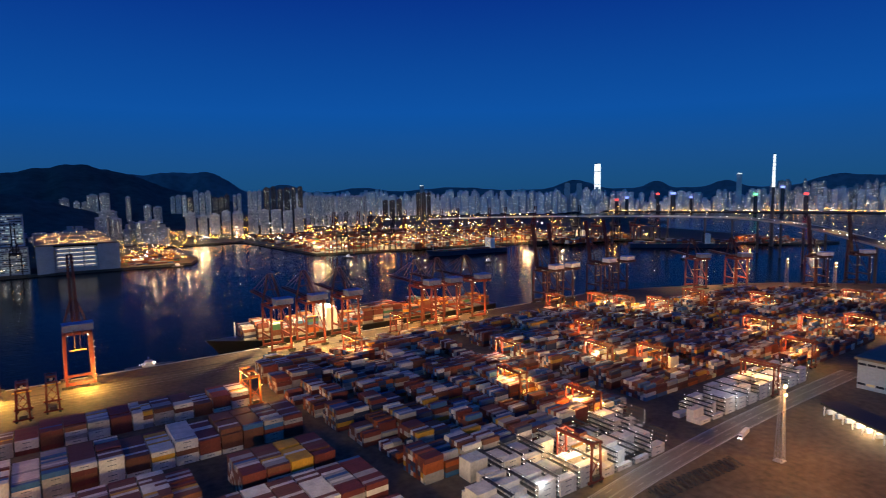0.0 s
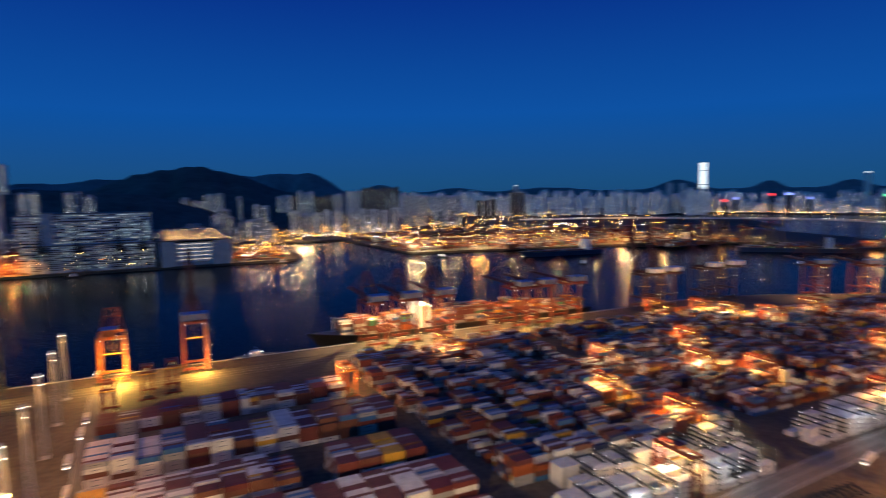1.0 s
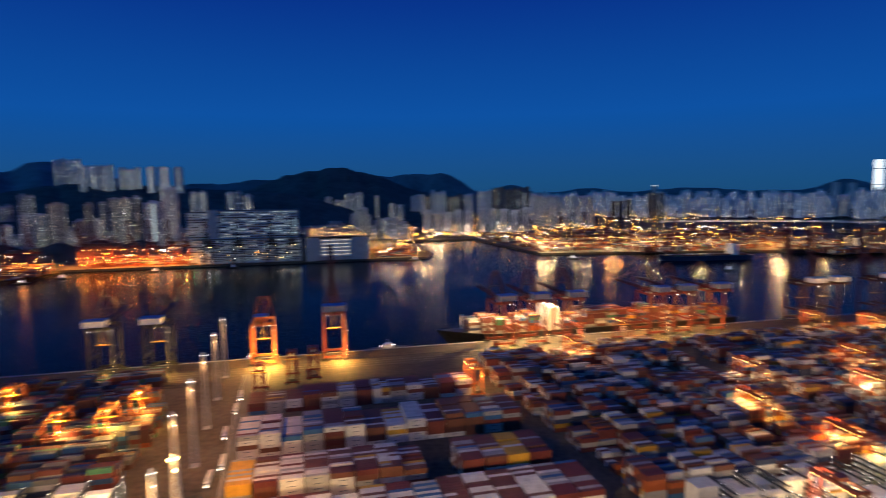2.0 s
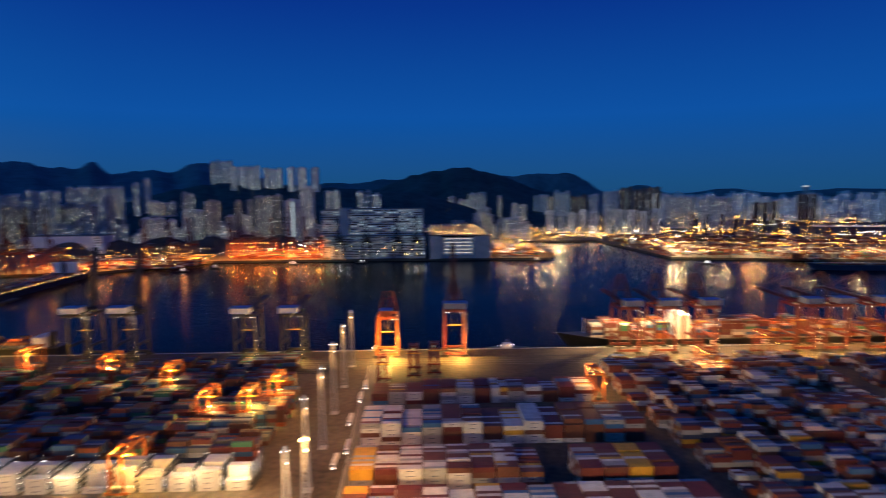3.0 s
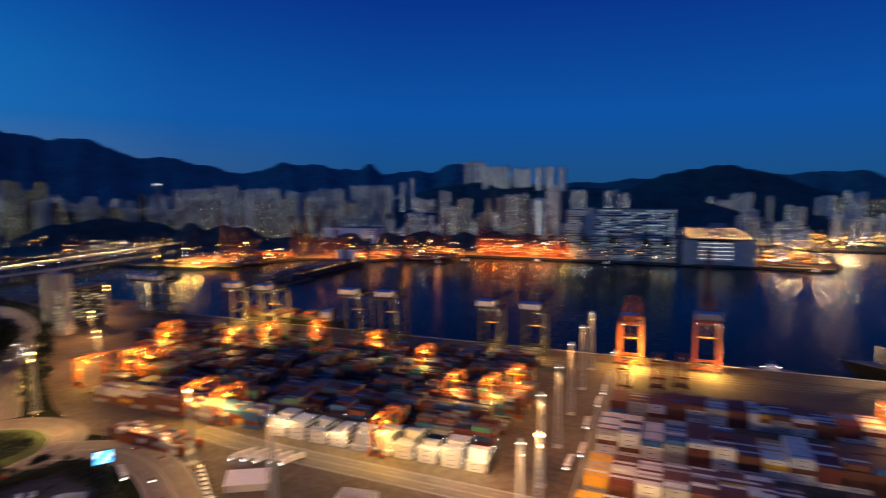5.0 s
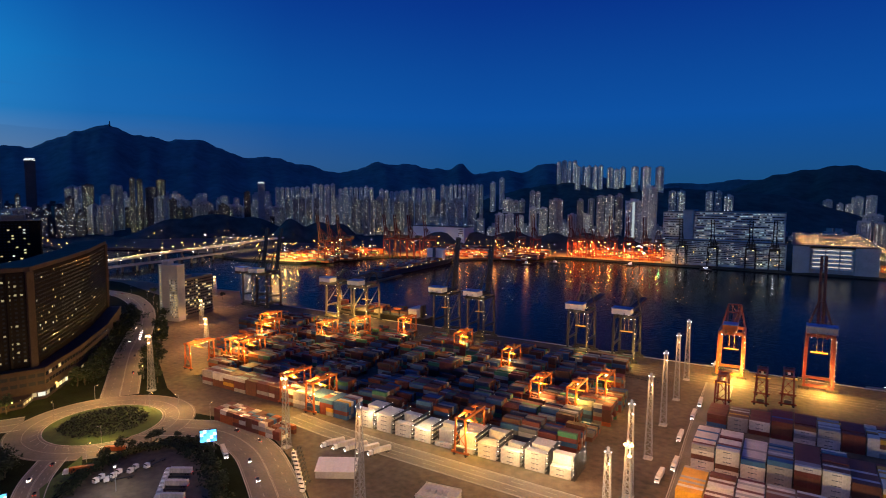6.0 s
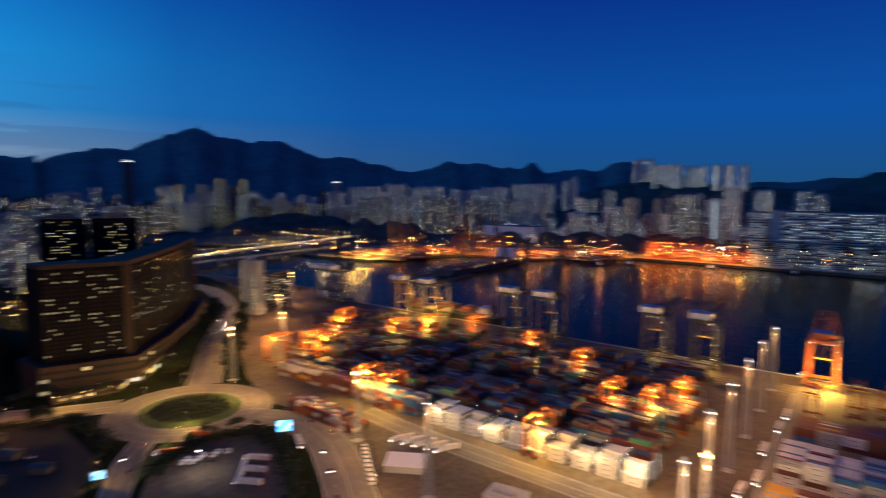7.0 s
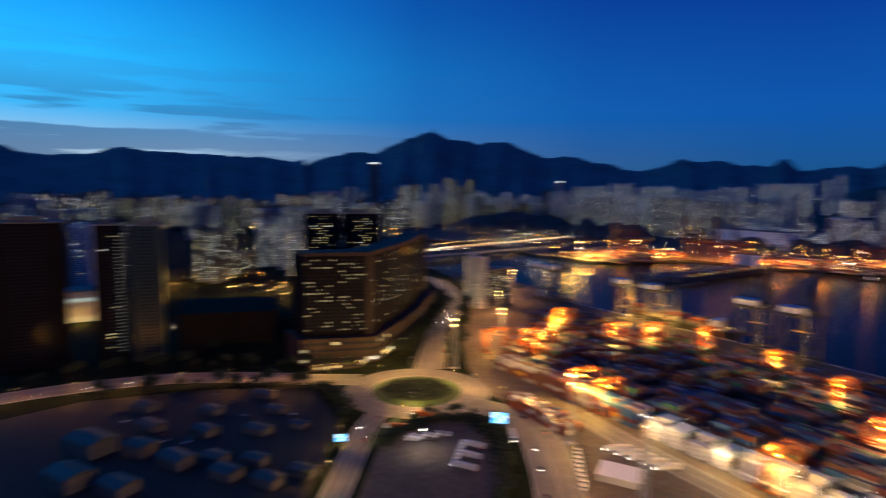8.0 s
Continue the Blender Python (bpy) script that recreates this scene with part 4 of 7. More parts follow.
def city(az0, az1, r0, r1, n, e0, e1, share, walls, label, seed, width=(16, 30)):
    """A mixed quarter: towers of all heights, in loose knots, low blocks between them."""
    rng = random.Random(seed)
    az = az0
    while az < az1:
        knot = rng.randint(2, 5)
        el, r, w, wall = e0 + (e1 - e0) * rng.random() ** 1.6, rng.uniform(r0, r1), rng.uniform(*width), rng.choice(walls)
        for _ in range(knot):
            rr = r + rng.uniform(-60, 60)
            x, y = polar(az, rr)
            h = EYE_Z + rr * math.tan(radians(el + rng.uniform(-0.18, 0.12)))
            tower(x, y, w, w * rng.uniform(0.6, 0.9), max(14, h), rng, wall, 3.2, 3.0, share, label)
            az += (az1 - az0) / n * rng.uniform(0.6, 1.4)


DIM = (M_TOWERWALL, M_CONC, M_TOWERDARK)
# western quarters under the mountain, dark with scattered lit rooms
city(-98, -66, 1700, 2700, 60, -2.2, -0.3, 0.11, DIM, "grey housing tower west of the bridge", 49)
city(-70, -54, 2350, 3000, 46, -1.5, 0.35, 0.12, DIM, "dim high-rise housing tower with scattered lit windows", 41)
city(-55, -45.5, 2300, 2900, 30, -2.4, -0.3, 0.10, (M_TOWERWALL, M_CONC, M_TOWERDARK), "mid-rise block with a few lit floors", 40, (18, 34))
city(-100, -83, 1000, 1500, 16, -5.2, -3.4, 0.08, (M_TOWERDARK,), "dark mid-rise block beyond the depot", 53, (18, 30))
city(-81.2, -72, 990, 1200, 17, -6.2, -3.2, 0.24, (M_TOWERWALL, M_CONC, M_TOWERDARK), "housing tower behind the dark hotel", 50, (14, 20))
estate("tall slim tower with bright upper floors", M_TOWERDARK, 0.2, 2550, 60, ((-58.7, -57.6, 0.95, 2), (-56.6, -55.8, 0.85, 1), (-62.2, -61.2, 0.45, 1), (-49.4, -48.7, 0.1, 1)))
# pale estates
estate("pale high-rise housing tower with many lit windows", M_PALE, 0.17, 2500, 42, ((-46.6, -43.4, 0.35, 7), (-43.2, -41.0, 0.62, 4), (-40.8, -37.4, 0.4, 7), (-36.9, -34.0, 0.15, 6), (-33.8, -31.4, 0.35, 5)))
estate("grey high-rise housing tower with many lit windows", M_TOWERWALL, 0.16, 2250, 62, ((-45.8, -42.5, -0.7, 5), (-39.6, -36.0, -0.6, 6), (-35.5, -32.2, -0.9, 5), (-31.6, -29.2, -0.7, 4)))
estate("long housing block with close rows of lit windows", M_PALE, 0.22, 2400, 63, ((-31.0, -26.8, 0.72, 10), (-26.2, -25.6, 0.9, 1), (-25.4, -24.7, 1.3, 1)))
estate("blue-grey tower block under the slope", M_WAREHOUSE, 0.08, 2000, 64, ((-28.5, -27.4, -0.15, 1), (-30.4, -28.7, -0.75, 2)))
# the hill estate
estate("hazy pale tower at the back of the hill estate", M_PALE, 0.2, 2690, 65, ((-19.9, -18.0, 2.95, 4),), 196)
estate("slim pale housing tower on the wooded hill", M_PALE, 0.34, 2590, 43, ((-18.2, -15.6, 2.5, 5), (-15.3, -13.6, 2.38, 3), (-13.25, -12.4, 2.45, 1), (-12.3, -11.45, 2.45, 1), (-11.15, -10.2, 2.42, 1)), 168, 20)
estate("small white block on the wooded slope", M_CONC, 0.3, 2150, 66, ((-25.0, -23.9, -0.45, 1), (-22.4, -21.3, 0.08, 2), (-24.0, -22.8, -0.75, 2), (-9.9, -8.4, 0.25, 2), (-6.8, -5.4, 0.2, 2), (-5.3, -4.5, -0.1, 1)), 92)
# foot of the hill, behind the orange terminal
estate("pale block behind the far terminal", M_PALE, 0.2, 1850, 44, ((-25.7, -22.8, -2.1, 3), (-22.5, -20.6, -1.4, 2), (-18.9, -16.6, -2.0, 2)))
estate("brown-grey tower behind the far terminal", M_TOWERWALL, 0.22, 1850, 67, ((-20.55, -19.2, -0.45, 1), (-18.0, -17.25, -0.5, 1), (-16.95, -16.3, -0.5, 1), (-16.2, -13.7, -0.2, 3)))
# foot of the near hill, right of the warehouse
estate("white mid-rise block at the foot of the hill", M_CONC, 0.2, 2720, 45, ((0.1, 1.3, -0.85, 1), (1.9, 2.8, -0.4, 1), (2.9, 4.1, -0.7, 2), (3.9, 5.7, 0.0, 2), (6.75, 7.15, -0.35, 1), (8.0, 9.6, -1.1, 2)), 38)
estate("broad white block with lit storeys behind the car park", M_CONC, 0.18, 2050, 68, ((4.5, 6.3, -1.6, 1), (4.4, 6.4, -2.0, 2), (7.3, 9.4, -2.4, 2)))
estate("long white housing slab", M_PALE, 0.10, 2300, 51, ((11.3, 16.3, -1.95, 5), (16.6, 21.8, -1.8, 5)), 0, 4)
estate("pale high-rise with columns of lit windows", M_PALE, 0.16, 2900, 46, ((10.2, 11.6, -0.3, 3), (12.1, 13.6, 0.0, 3), (15.4, 16.2, -0.35, 2), (16.7, 18.0, -0.05, 3)))
estate("dark glazed tower with lit strips", M_TOWERDARK, 0.3, 2850, 69, ((11.6, 12.1, -0.5, 1), (13.7, 15.2, -0.4, 3)))
estate("broad dark residential wall of towers", M_TOWERDARK, 0.12, 2950, 70, ((18.1, 21.75, 0.25, 6), (29.1, 31.1, -1.1, 3), (32.4, 33.9, -0.5, 3)), 0, 3)
estate("close-set pale tower in rows", M_PALE, 0.12, 2700, 71, ((21.9, 24.6, -0.55, 7), (24.9, 27.7, -0.6, 7)), 0, 4)


def far_city(name, label, az0, az1, r0, r1, n, e0, e1, wall, share, seed):
    """Distant skyline too far off to pick its towers apart."""
    rng = random.Random(seed)
    walls, lit = Shape(), Shape()
    for i in range(n):
        az = az0 + (az1 - az0) * (i + rng.uniform(0, 1)) / n
        r = rng.uniform(r0, r1)
        x, y = polar(az, r)
        h = EYE_Z + r * math.tan(radians(e0 + (e1 - e0) * rng.random() ** 1.4))
        w = rng.uniform(16, 40)
        t = radians(-az + rng.uniform(-25, 25))
        ca, sa = math.cos(t), math.sin(t)
        d = w * 0.4
        k = len(walls.v)
        walls.box(-w / 2, w / 2, -d, d, -2, h)
        walls.box(-w * 0.25, w * 0.25, -d * 0.5, d * 0.5, h, h + rng.uniform(3, 14))
        for q in range(k, len(walls.v)):
            px, py, pz = walls.v[q]
            walls.v[q] = (x + px * ca - py * sa, y + px * sa + py * ca, pz)
        for _ in range(int(w * h / 30 * share)):
            a, b = rng.uniform(-w / 2, w / 2 - 3), rng.uniform(4, h - 3)
            pts = [(a, -d - 0.3, b), (a + 1.7, -d - 0.3, b), (a + 1.7, -d - 0.3, b + 1.5), (a, -d - 0.3, b + 1.5)]
            lit.add([(x + px * ca - py * sa, y + px * sa + py * ca, pz) for px, py, pz in pts], [(0, 1, 2, 3)])
    c = thing(name, label, "skyline")
    tagged(part("wall", walls, wall, c), kind="stuff")
    tagged(part("window_light", lit, M_LIT_FAR, c, "scattered lit windows"), kind="stuff")


# The next two skylines take pale walls to carry distance haze in their colour.
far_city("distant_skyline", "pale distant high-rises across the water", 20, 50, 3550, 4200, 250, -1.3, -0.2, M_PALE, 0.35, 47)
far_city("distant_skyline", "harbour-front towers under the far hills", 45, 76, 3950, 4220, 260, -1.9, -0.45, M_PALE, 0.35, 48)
far_city("distant_skyline", "hillside towers on the far island", 64, 77, 4080, 4240, 80, -0.9, 0.2, M_TOWERWALL, 0.4, 52)
far_city("distant_skyline", "pale housing estates below the mountains", -62, -25, 2950, 3250, 120, -1.6, -0.1, M_TOWERWALL, 0.3, 55)
far_city("distant_skyline", "dim housing estates beyond the western hotel", -100, -62, 2300, 3050, 150, -2.2, -0.4, M_TOWERDARK, 0.4, 56)
far_city("distant_skyline", "low buildings among trees on the slope", -34, 10, 1950, 2150, 60, -3.4, -2.3, M_TOWERWALL, 0.4, 57)


# ---- the far terminals ----
def box_building(name, label, x0, x1, y0, y1, h, wall, m=None):
    c = thing(name, label, "building", m=m)
    part("wall", Shape().box(x0, x1, y0, y1, -1, h), wall, c)
    part("roof", Shape().box(x0 - 0.4, x1 + 0.4, y0 - 0.4, y1 + 0.4, h, h + 1.0), M_ROOF, c)
    return c


def bands(c, x0, x1, y, z0, z1, n, lit_share, seed, cell=5.0):
    """Storeys: a dark glazed strip a floor, broken by lit panes."""
    rng = random.Random(seed)
    lit, dk = Shape(), Shape()
    fh = (z1 - z0) / n
    for k in range(n):
        z = z0 + k * fh
        run = rng.random() < 0.5
        for i in range(int((x1 - x0) / cell)):
            if rng.random() < 0.15:
                run = not run
            a = x0 + i * cell
            t = lit if (run and rng.random() < lit_share) else dk
            t.box(a + 0.2, a + cell - 0.2, y - 0.25, y, z + fh * (0.52 if t is lit else 0.36), z + fh * 0.72)
    tagged(part("window_light", lit, M_LIT_COOL, c, "lit strips of window"), kind="stuff")
    tagged(part("window_pane", dk, M_GLASS, c, "dark strip windows"), kind="stuff")


sl = box_building("logistics_building", "long pale warehouse tower with lit storeys on the far quay", -198, -13, 1480, 1560, 121, M_WAREHOUSE)
bands(sl, -196, -14, 1480, 57, 120, 11, 0.85, 3, 3.4)
sl2 = box_building("logistics_building", "lower wing of the pale warehouse on the far quay", -268, -223, 1488, 1560, 118, M_WAREHOUSE)
bands(sl2, -266, -224, 1488, 10, 116, 18, 0.6, 4, 3.4)
sl4 = box_building("lift_tower", "blank grey-blue lift tower of the warehouse", -222, -199, 1476, 1560, 124, M_WAREHOUSE)
sl3 = box_building("logistics_building", "pale waterfront warehouse floors with strip windows", -240, -8, 1450, 1474, 55, M_WAREHOUSE)
bands(sl3, -238, -10, 1450, 4, 54, 12, 0.5, 5, 3.2)

wh = thing("car_park_warehouse", "white warehouse with lit louvres and floodlit roof", "building")
part("wall", Shape().box(4, 34, 1432, 1560, -1, 56).box(112, 152, 1432, 1560, -1, 56).box(34, 112, 1440, 1560, -1, 52), M_CONC, wh)
part("roof", Shape().box(2, 154, 1430, 1900, 56, 57.2), M_ROOF, wh)
part("rear_wall", Shape().box(4, 152, 1560, 1898, -1, 56), M_CONC, wh)
for k in range(5):
    part("louvre", Shape().box(36, 110, 1438, 1440, 8 + k * 8.6, 12.5 + k * 8.6), M_WHITE, wh)
    part("strip_lamp", Shape().box(40, 106, 1437.2, 1437.9, 13.0 + k * 8.6, 14.2 + k * 8.6), glowing("strip_light", (1, 0.93, 0.8), 0.9), wh, "row of white strip lamps")
for x in (36, 60, 85, 109):
    part("column", Shape().box(x, x + 2.4, 1434, 1440, 0, 52), M_CONC, wh)
rl = Shape()
rng = random.Random(6)
for k in range(110):
    rl.bead(rng.uniform(8, 148), rng.choice((1434, 1470, 1520, 1580, 1650, 1730, 1820)), 61, rng.uniform(0.3, 0.75))
tagged(part("roof_lamp", rl, M_BULB_S, wh, "sodium lamps on the roof deck"), kind="stuff")

mall = box_building("sorting_hall", "broad white lit hall behind the red cranes", -1010, -830, 1520, 1580, 58, M_WHITE)
bands(mall, -850, -832, 1520, 6, 56, 8, 0.9, 8, 4)

rng = random.Random(77)
FAR_BLOCKS = []
for x0, x1, y0, y1 in ((-500, -255, 1475, 1640), (160, 290, 1460, 1600), (600, 820, 1440, 2000), (830, 1200, 1330, 2100), (1210, 1500, 1130, 1900), (-860, -520, 1300, 1470), (-1120, -890, 1010, 1230), (1600, 1760, 760, 900)):
    y = y0
    while y < y1:
        FAR_BLOCKS.append((x0 + rng.uniform(0, 15), x1 - rng.uniform(0, 20), y, 7, rng.choice((3, 4, 5))))
        y += 36
rng2 = random.Random(9)
s = Shape()
for x0, x1, y0, deep, top in FAR_BLOCKS:
    x = x0
    while x + CL < x1:
        for d in range(deep):
            h = max(0, top - rng2.choice((0, 0, 1, 2, 4)))
            if h:
                simple_box(s, x, y0 + d * 2.6, 0, CL)
                if h > 1:
                    s.box(x, x + CL, y0 + d * 2.6, y0 + d * 2.6 + CW, CH, (h - 1) * CH) if h > 2 else None
                    simple_box(s, x, y0 + d * 2.6, (h - 1) * CH, CL)
        x += CL + 0.8
single("far_container_stacks", s, M_MIXED, "rows of containers on the far terminals", "containers", kind="stuff")

F_R = far_crane(M_RED, True, "red gantry crane with raised boom on the far quay", pose(-480, 1472, 0, 0, 0, 180))
F_D = far_crane(M_RED, False, "red gantry crane with lowered boom on the far quay", pose(-450, 1472, 0, 0, 0, 180))
F_N = far_crane(M_NAVY, True, "dark gantry crane with raised boom on the far quay", pose(-215, 1446, 0, 0, 0, 180))
for x in (-465, -432, -415, -380, -340, -300, -270):
    copy_thing(F_D if x % 20 else F_R, pose(x, 1472, 0, 0, 0, 180))
for x in (-150, -75, -30):
    copy_thing(F_N, pose(x, 1446, 0, 0, 0, 180))
for x, y, a in ((-862, 1205, 35), (-835, 1212, 15), (-800, 1220, 12), (-760, 1228, 12), (-620, 1320, 38), (-580, 1360, 40), (-550, 1390, 40),
                (-945, 1060, 70), (-938, 1085, 70), (-930, 1112, 70)):
    copy_thing(F_R, pose(x, y, 0, 0, 0, 180 if y < 1250 else a))
for i in range(7):
    copy_thing(F_N if i % 2 else F_R, pose(612 + i * 30, 1380 - i * 7, 0, 0, 0, 180))
for i in range(8):
    copy_thing(F_R if i % 3 else F_D, pose(850 + i * 46, 1322 - i * 11, 0, 0, 0, 180 - 14))
for i in range(6):
    copy_thing(F_N if i % 2 else F_D, pose(1250 + i * 50, 1215 - i * 30, 0, 0, 0, 180 - 30))


def light_field(name, label, areas, seed, material=M_LIGHTS):
    """Lamps, half of them strung along straight streets, the rest scattered; a few are strong."""
    rng = random.Random(seed)
    s = Shape()
    for x0, x1, y0, y1, n, r in areas:
        left = int(n * 1.4)
        while left > 0:
            x, y = rng.uniform(x0, x1), rng.uniform(y0, y1)
            run = rng.randint(5, 12) if rng.random() < 0.12 else 1
            a = rng.choice((0.0, 0.1, -0.15, 1.5))
            z = rng.choice((9, 12, 14, 24, 30)) * rng.uniform(0.8, 1.2)
            for k in range(run):
                px, py = x + math.cos(a) * 34 * k, y + math.sin(a) * 34 * k
                if not (x0 <= px <= x1 and y0 <= py <= y1):
                    break
                d = math.hypot(px, py)
                size = rng.choice((0.18, 0.24, 0.3, 0.38, 0.48)) if rng.random() < 0.93 else rng.uniform(0.8, 1.7)
                s.bead(px, py, z, size * r * 1.02 * (0.45 + d / 2600))
                left -= 1
    return single(name, s, material, label, "lights", kind="stuff")


light_field("terminal_lights", "sodium lamps scattered over the far terminals", (
    (-500, -255, 1440, 1640, 260, 1.0), (160, 300, 1440, 1800, 210, 1.0), (540, 830, 1410, 2100, 330, 1.15), (830, 1210, 1300, 2200, 440, 1.15), (1210, 1560, 1100, 2000, 280, 1.1),
    (-900, -520, 1250, 1500, 240, 1.0), (-1130, -890, 1000, 1250, 150, 1.0), (600, 2200, 2100, 3300, 340, 1.3), (1600, 1790, 720, 900, 30, 1.0), (150, 620, 1935, 2400, 230, 1.2),
    (-240, -10, 1432, 1446, 40, 0.8), (150, 300, 1434, 1600, 120, 0.9), (330, 620, 1940, 2120, 160, 1.0), (-2100, -1000, 1100, 2000, 220, 1.1), (-1700, -1150, 950, 1200, 50, 1.0)), 5)
light_field("city_lights", "street and shop lights of the distant city", (
    (-2300, -900, 1700, 2600, 260, 1.0), (-900, 400, 1650, 2300, 240, 1.0), (900, 2600, 2700, 3500, 300, 1.3), (-2400, -1300, 200, 900, 260, 0.9), (-1400, -900, 100, 520, 110, 0.8), (-1500, -800, -150, 100, 60, 0.7), (-1100, -650, -60, 330, 110, 0.5), (600, 2000, 1500, 2700, 420, 1.1)), 15)
hk = Shape()
rng = random.Random(31)
for k in range(420):
    az = rng.uniform(45, 76)
    x, y = polar(az, rng.uniform(3900, 3990))
    hk.bead(x, y, rng.uniform(2, 45) if rng.random() < 0.3 else rng.uniform(1, 6), rng.uniform(0.8, 2.2))
single("waterfront_lights", hk, M_LIGHTS, "lights along the far island waterfront", "lights", kind="stuff")

# tall landmarks
def landmark(name, label, az, r, wide, el, wall, lit=None, crown=None):
    x, y = polar(az, r)
    h = EYE_Z + r * math.tan(radians(el))
    c = thing(name, label, "skyscraper", m=pose(x, y, 0, 0, 0, -az))
    w = r * radians(wide) / 2
    part("wall", Shape().box(-w, w, -w, w, -2, h * 0.96).box(-w * 0.86, w * 0.86, -w * 0.86, w * 0.86, h * 0.96, h), wall, c)
    if lit:
        n = int(h / 12)
        for k in range(n):
            part("light_panel", Shape().box(-w * 0.96, w * 0.96, -w - 0.5, -w, 6 + k * (h - 8) / n, 6 + (k + (0.7 if k % 7 == 6 else 0.95)) * (h - 8) / n), lit, c, "glowing facade panel")
    if crown:
        part("crown_light", Shape().box(-w * 1.02, w * 1.02, -w * 1.02, w * 1.02, h * 0.972, h * 0.98).box(-w * 0.88, w * 0.88, -w * 0.88, w * 0.88, h * 0.99, h * 0.996), crown, c, "lit crown")
    return c


P_WHITE = glowing("white_facade_light", (0.82, 0.93, 1.0), 1.5)
landmark("skyscraper", "very tall tower with glowing white facade", 49.65, 3900, 0.58, 2.08, M_GLASS, P_WHITE)
landmark("skyscraper", "tall slim tower with a lit crown", 61.6, 4000, 0.42, 0.95, M_PALE, None, P_WHITE)
landmark("skyscraper", "dark tower with a lit crown before the mountain", -65.56, 2700, 0.72, 2.5, M_TOWERDARK, None, P_WHITE)
landmark("skyscraper", "tower with a glowing ball-like top", 33.0, 3700, 0.4, 0.35, M_TOWERWALL, None, P_WHITE)
rng = random.Random(61)
tower(*polar(-11.45, 1800), 42, 26, 178, rng, M_PALE, 2.9, 2.8, 0.2, "tall pale housing tower above the far terminal")
stair = tower(*polar(-12.85, 1790), 42, 18, 141, rng, M_PALE, 2.9, 2.8, 0.12, "pale tower with a white lit stair column")
part("stair_light", Shape().box(-3.4, 3.4, -9.7, -9.2, 12, 138), glowing("stair_column_light", (0.78, 0.95, 1.0), 0.5), stair, "white lit stair column")
landmark("skyscraper", "slim tower with a lit crown", -47.8, 2450, 0.6, 0.9, M_TOWERWALL, None, P_WHITE)
landmark("skyscraper", "pair of pale waterfront towers", 46.9, 3800, 0.5, 0.35, M_CONC)
landmark("skyscraper", "pale slim waterfront tower block", 48.0, 3800, 0.5, 0.3, M_CONC)
for az, el, w, mt in ((66.6, -0.9, 0.35, M_BULB_R), (56.3, -0.75, 0.45, M_BULB_B), (55.0, -0.8, 0.3, M_BULB_R), (57.8, -1.1, 0.25, M_BULB_B), (64.9, -0.3, 0.3, M_BULB_B), (62.9, -0.9, 0.3, M_BULB_G), (52.3, -1.1, 0.3, M_BULB_B), (51.4, -1.3, 0.3, M_BULB_R)):
    x, y = polar(az, 3930)
    z = EYE_Z + 3930 * math.tan(radians(el))
    sg = thing("rooftop_sign", "bright coloured rooftop sign on the far shore", "sign", "neon signs", m=pose(x, y, 0, 0, 0, -az))
    ww = 3930 * radians(w) / 2
    part("panel", Shape().box(-ww, ww, 0, 3, z - 6, z + 6), mt, sg)
    part("tower", Shape().box(-ww, ww, 3.2, 40, -2, z - 10), M_TOWERDARK, sg)

# ---- cable-stayed bridge tower and its viaduct ----
def ribbon(pts, width, z0=None, n=10):
    """Smooth centre line through pts; returns rows of (left, right) points."""
    P = [Vector(p) for p in pts]
    P = [P[0] * 2 - P[1]] + P + [P[-1] * 2 - P[-2]]
    line = []
    for i in range(1, len(P) - 2):
        for k in range(n):
            t = k / n
            a, b, c, d = P[i - 1], P[i], P[i + 1], P[i + 2]
            line.append(0.5 * ((2 * b) + (c - a) * t + (2 * a - 5 * b + 4 * c - d) * t * t + (3 * b - a - 3 * c + d) * t ** 3))
    line.append(P[-2])
    return line


def offset_line(line, o):
    out = []
    for i, p in enumerate(line):
        d = line[min(i + 1, len(line) - 1)] - line[max(i - 1, 0)]
        nrm = Vector((-d.y, d.x, 0)).normalized()
        out.append(p + nrm * o)
    return out


def strip(line, o0, o1, dz, thick=0.0):
    a, b = offset_line(line, o0), offset_line(line, o1)
    s = Shape()
    for p, q in zip(a, b):
        s.v += [(p.x, p.y, p.z + dz), (q.x, q.y, q.z + dz)]
        if thick:
            s.v += [(p.x, p.y, p.z + dz - thick), (q.x, q.y, q.z + dz - thick)]
    k = 4 if thick else 2
    for i in range(len(line) - 1):
        j = i * k
        s.f.append((j, j + k, j + k + 1, j + 1))
        if thick:
            s.f += [(j + 2, j + 3, j + k + 3, j + k + 2), (j, j + 2, j + k + 2, j + k), (j + 1, j + k + 1, j + k + 3, j + 3)]
    s.mi = [0] * len(s.f)
    return s


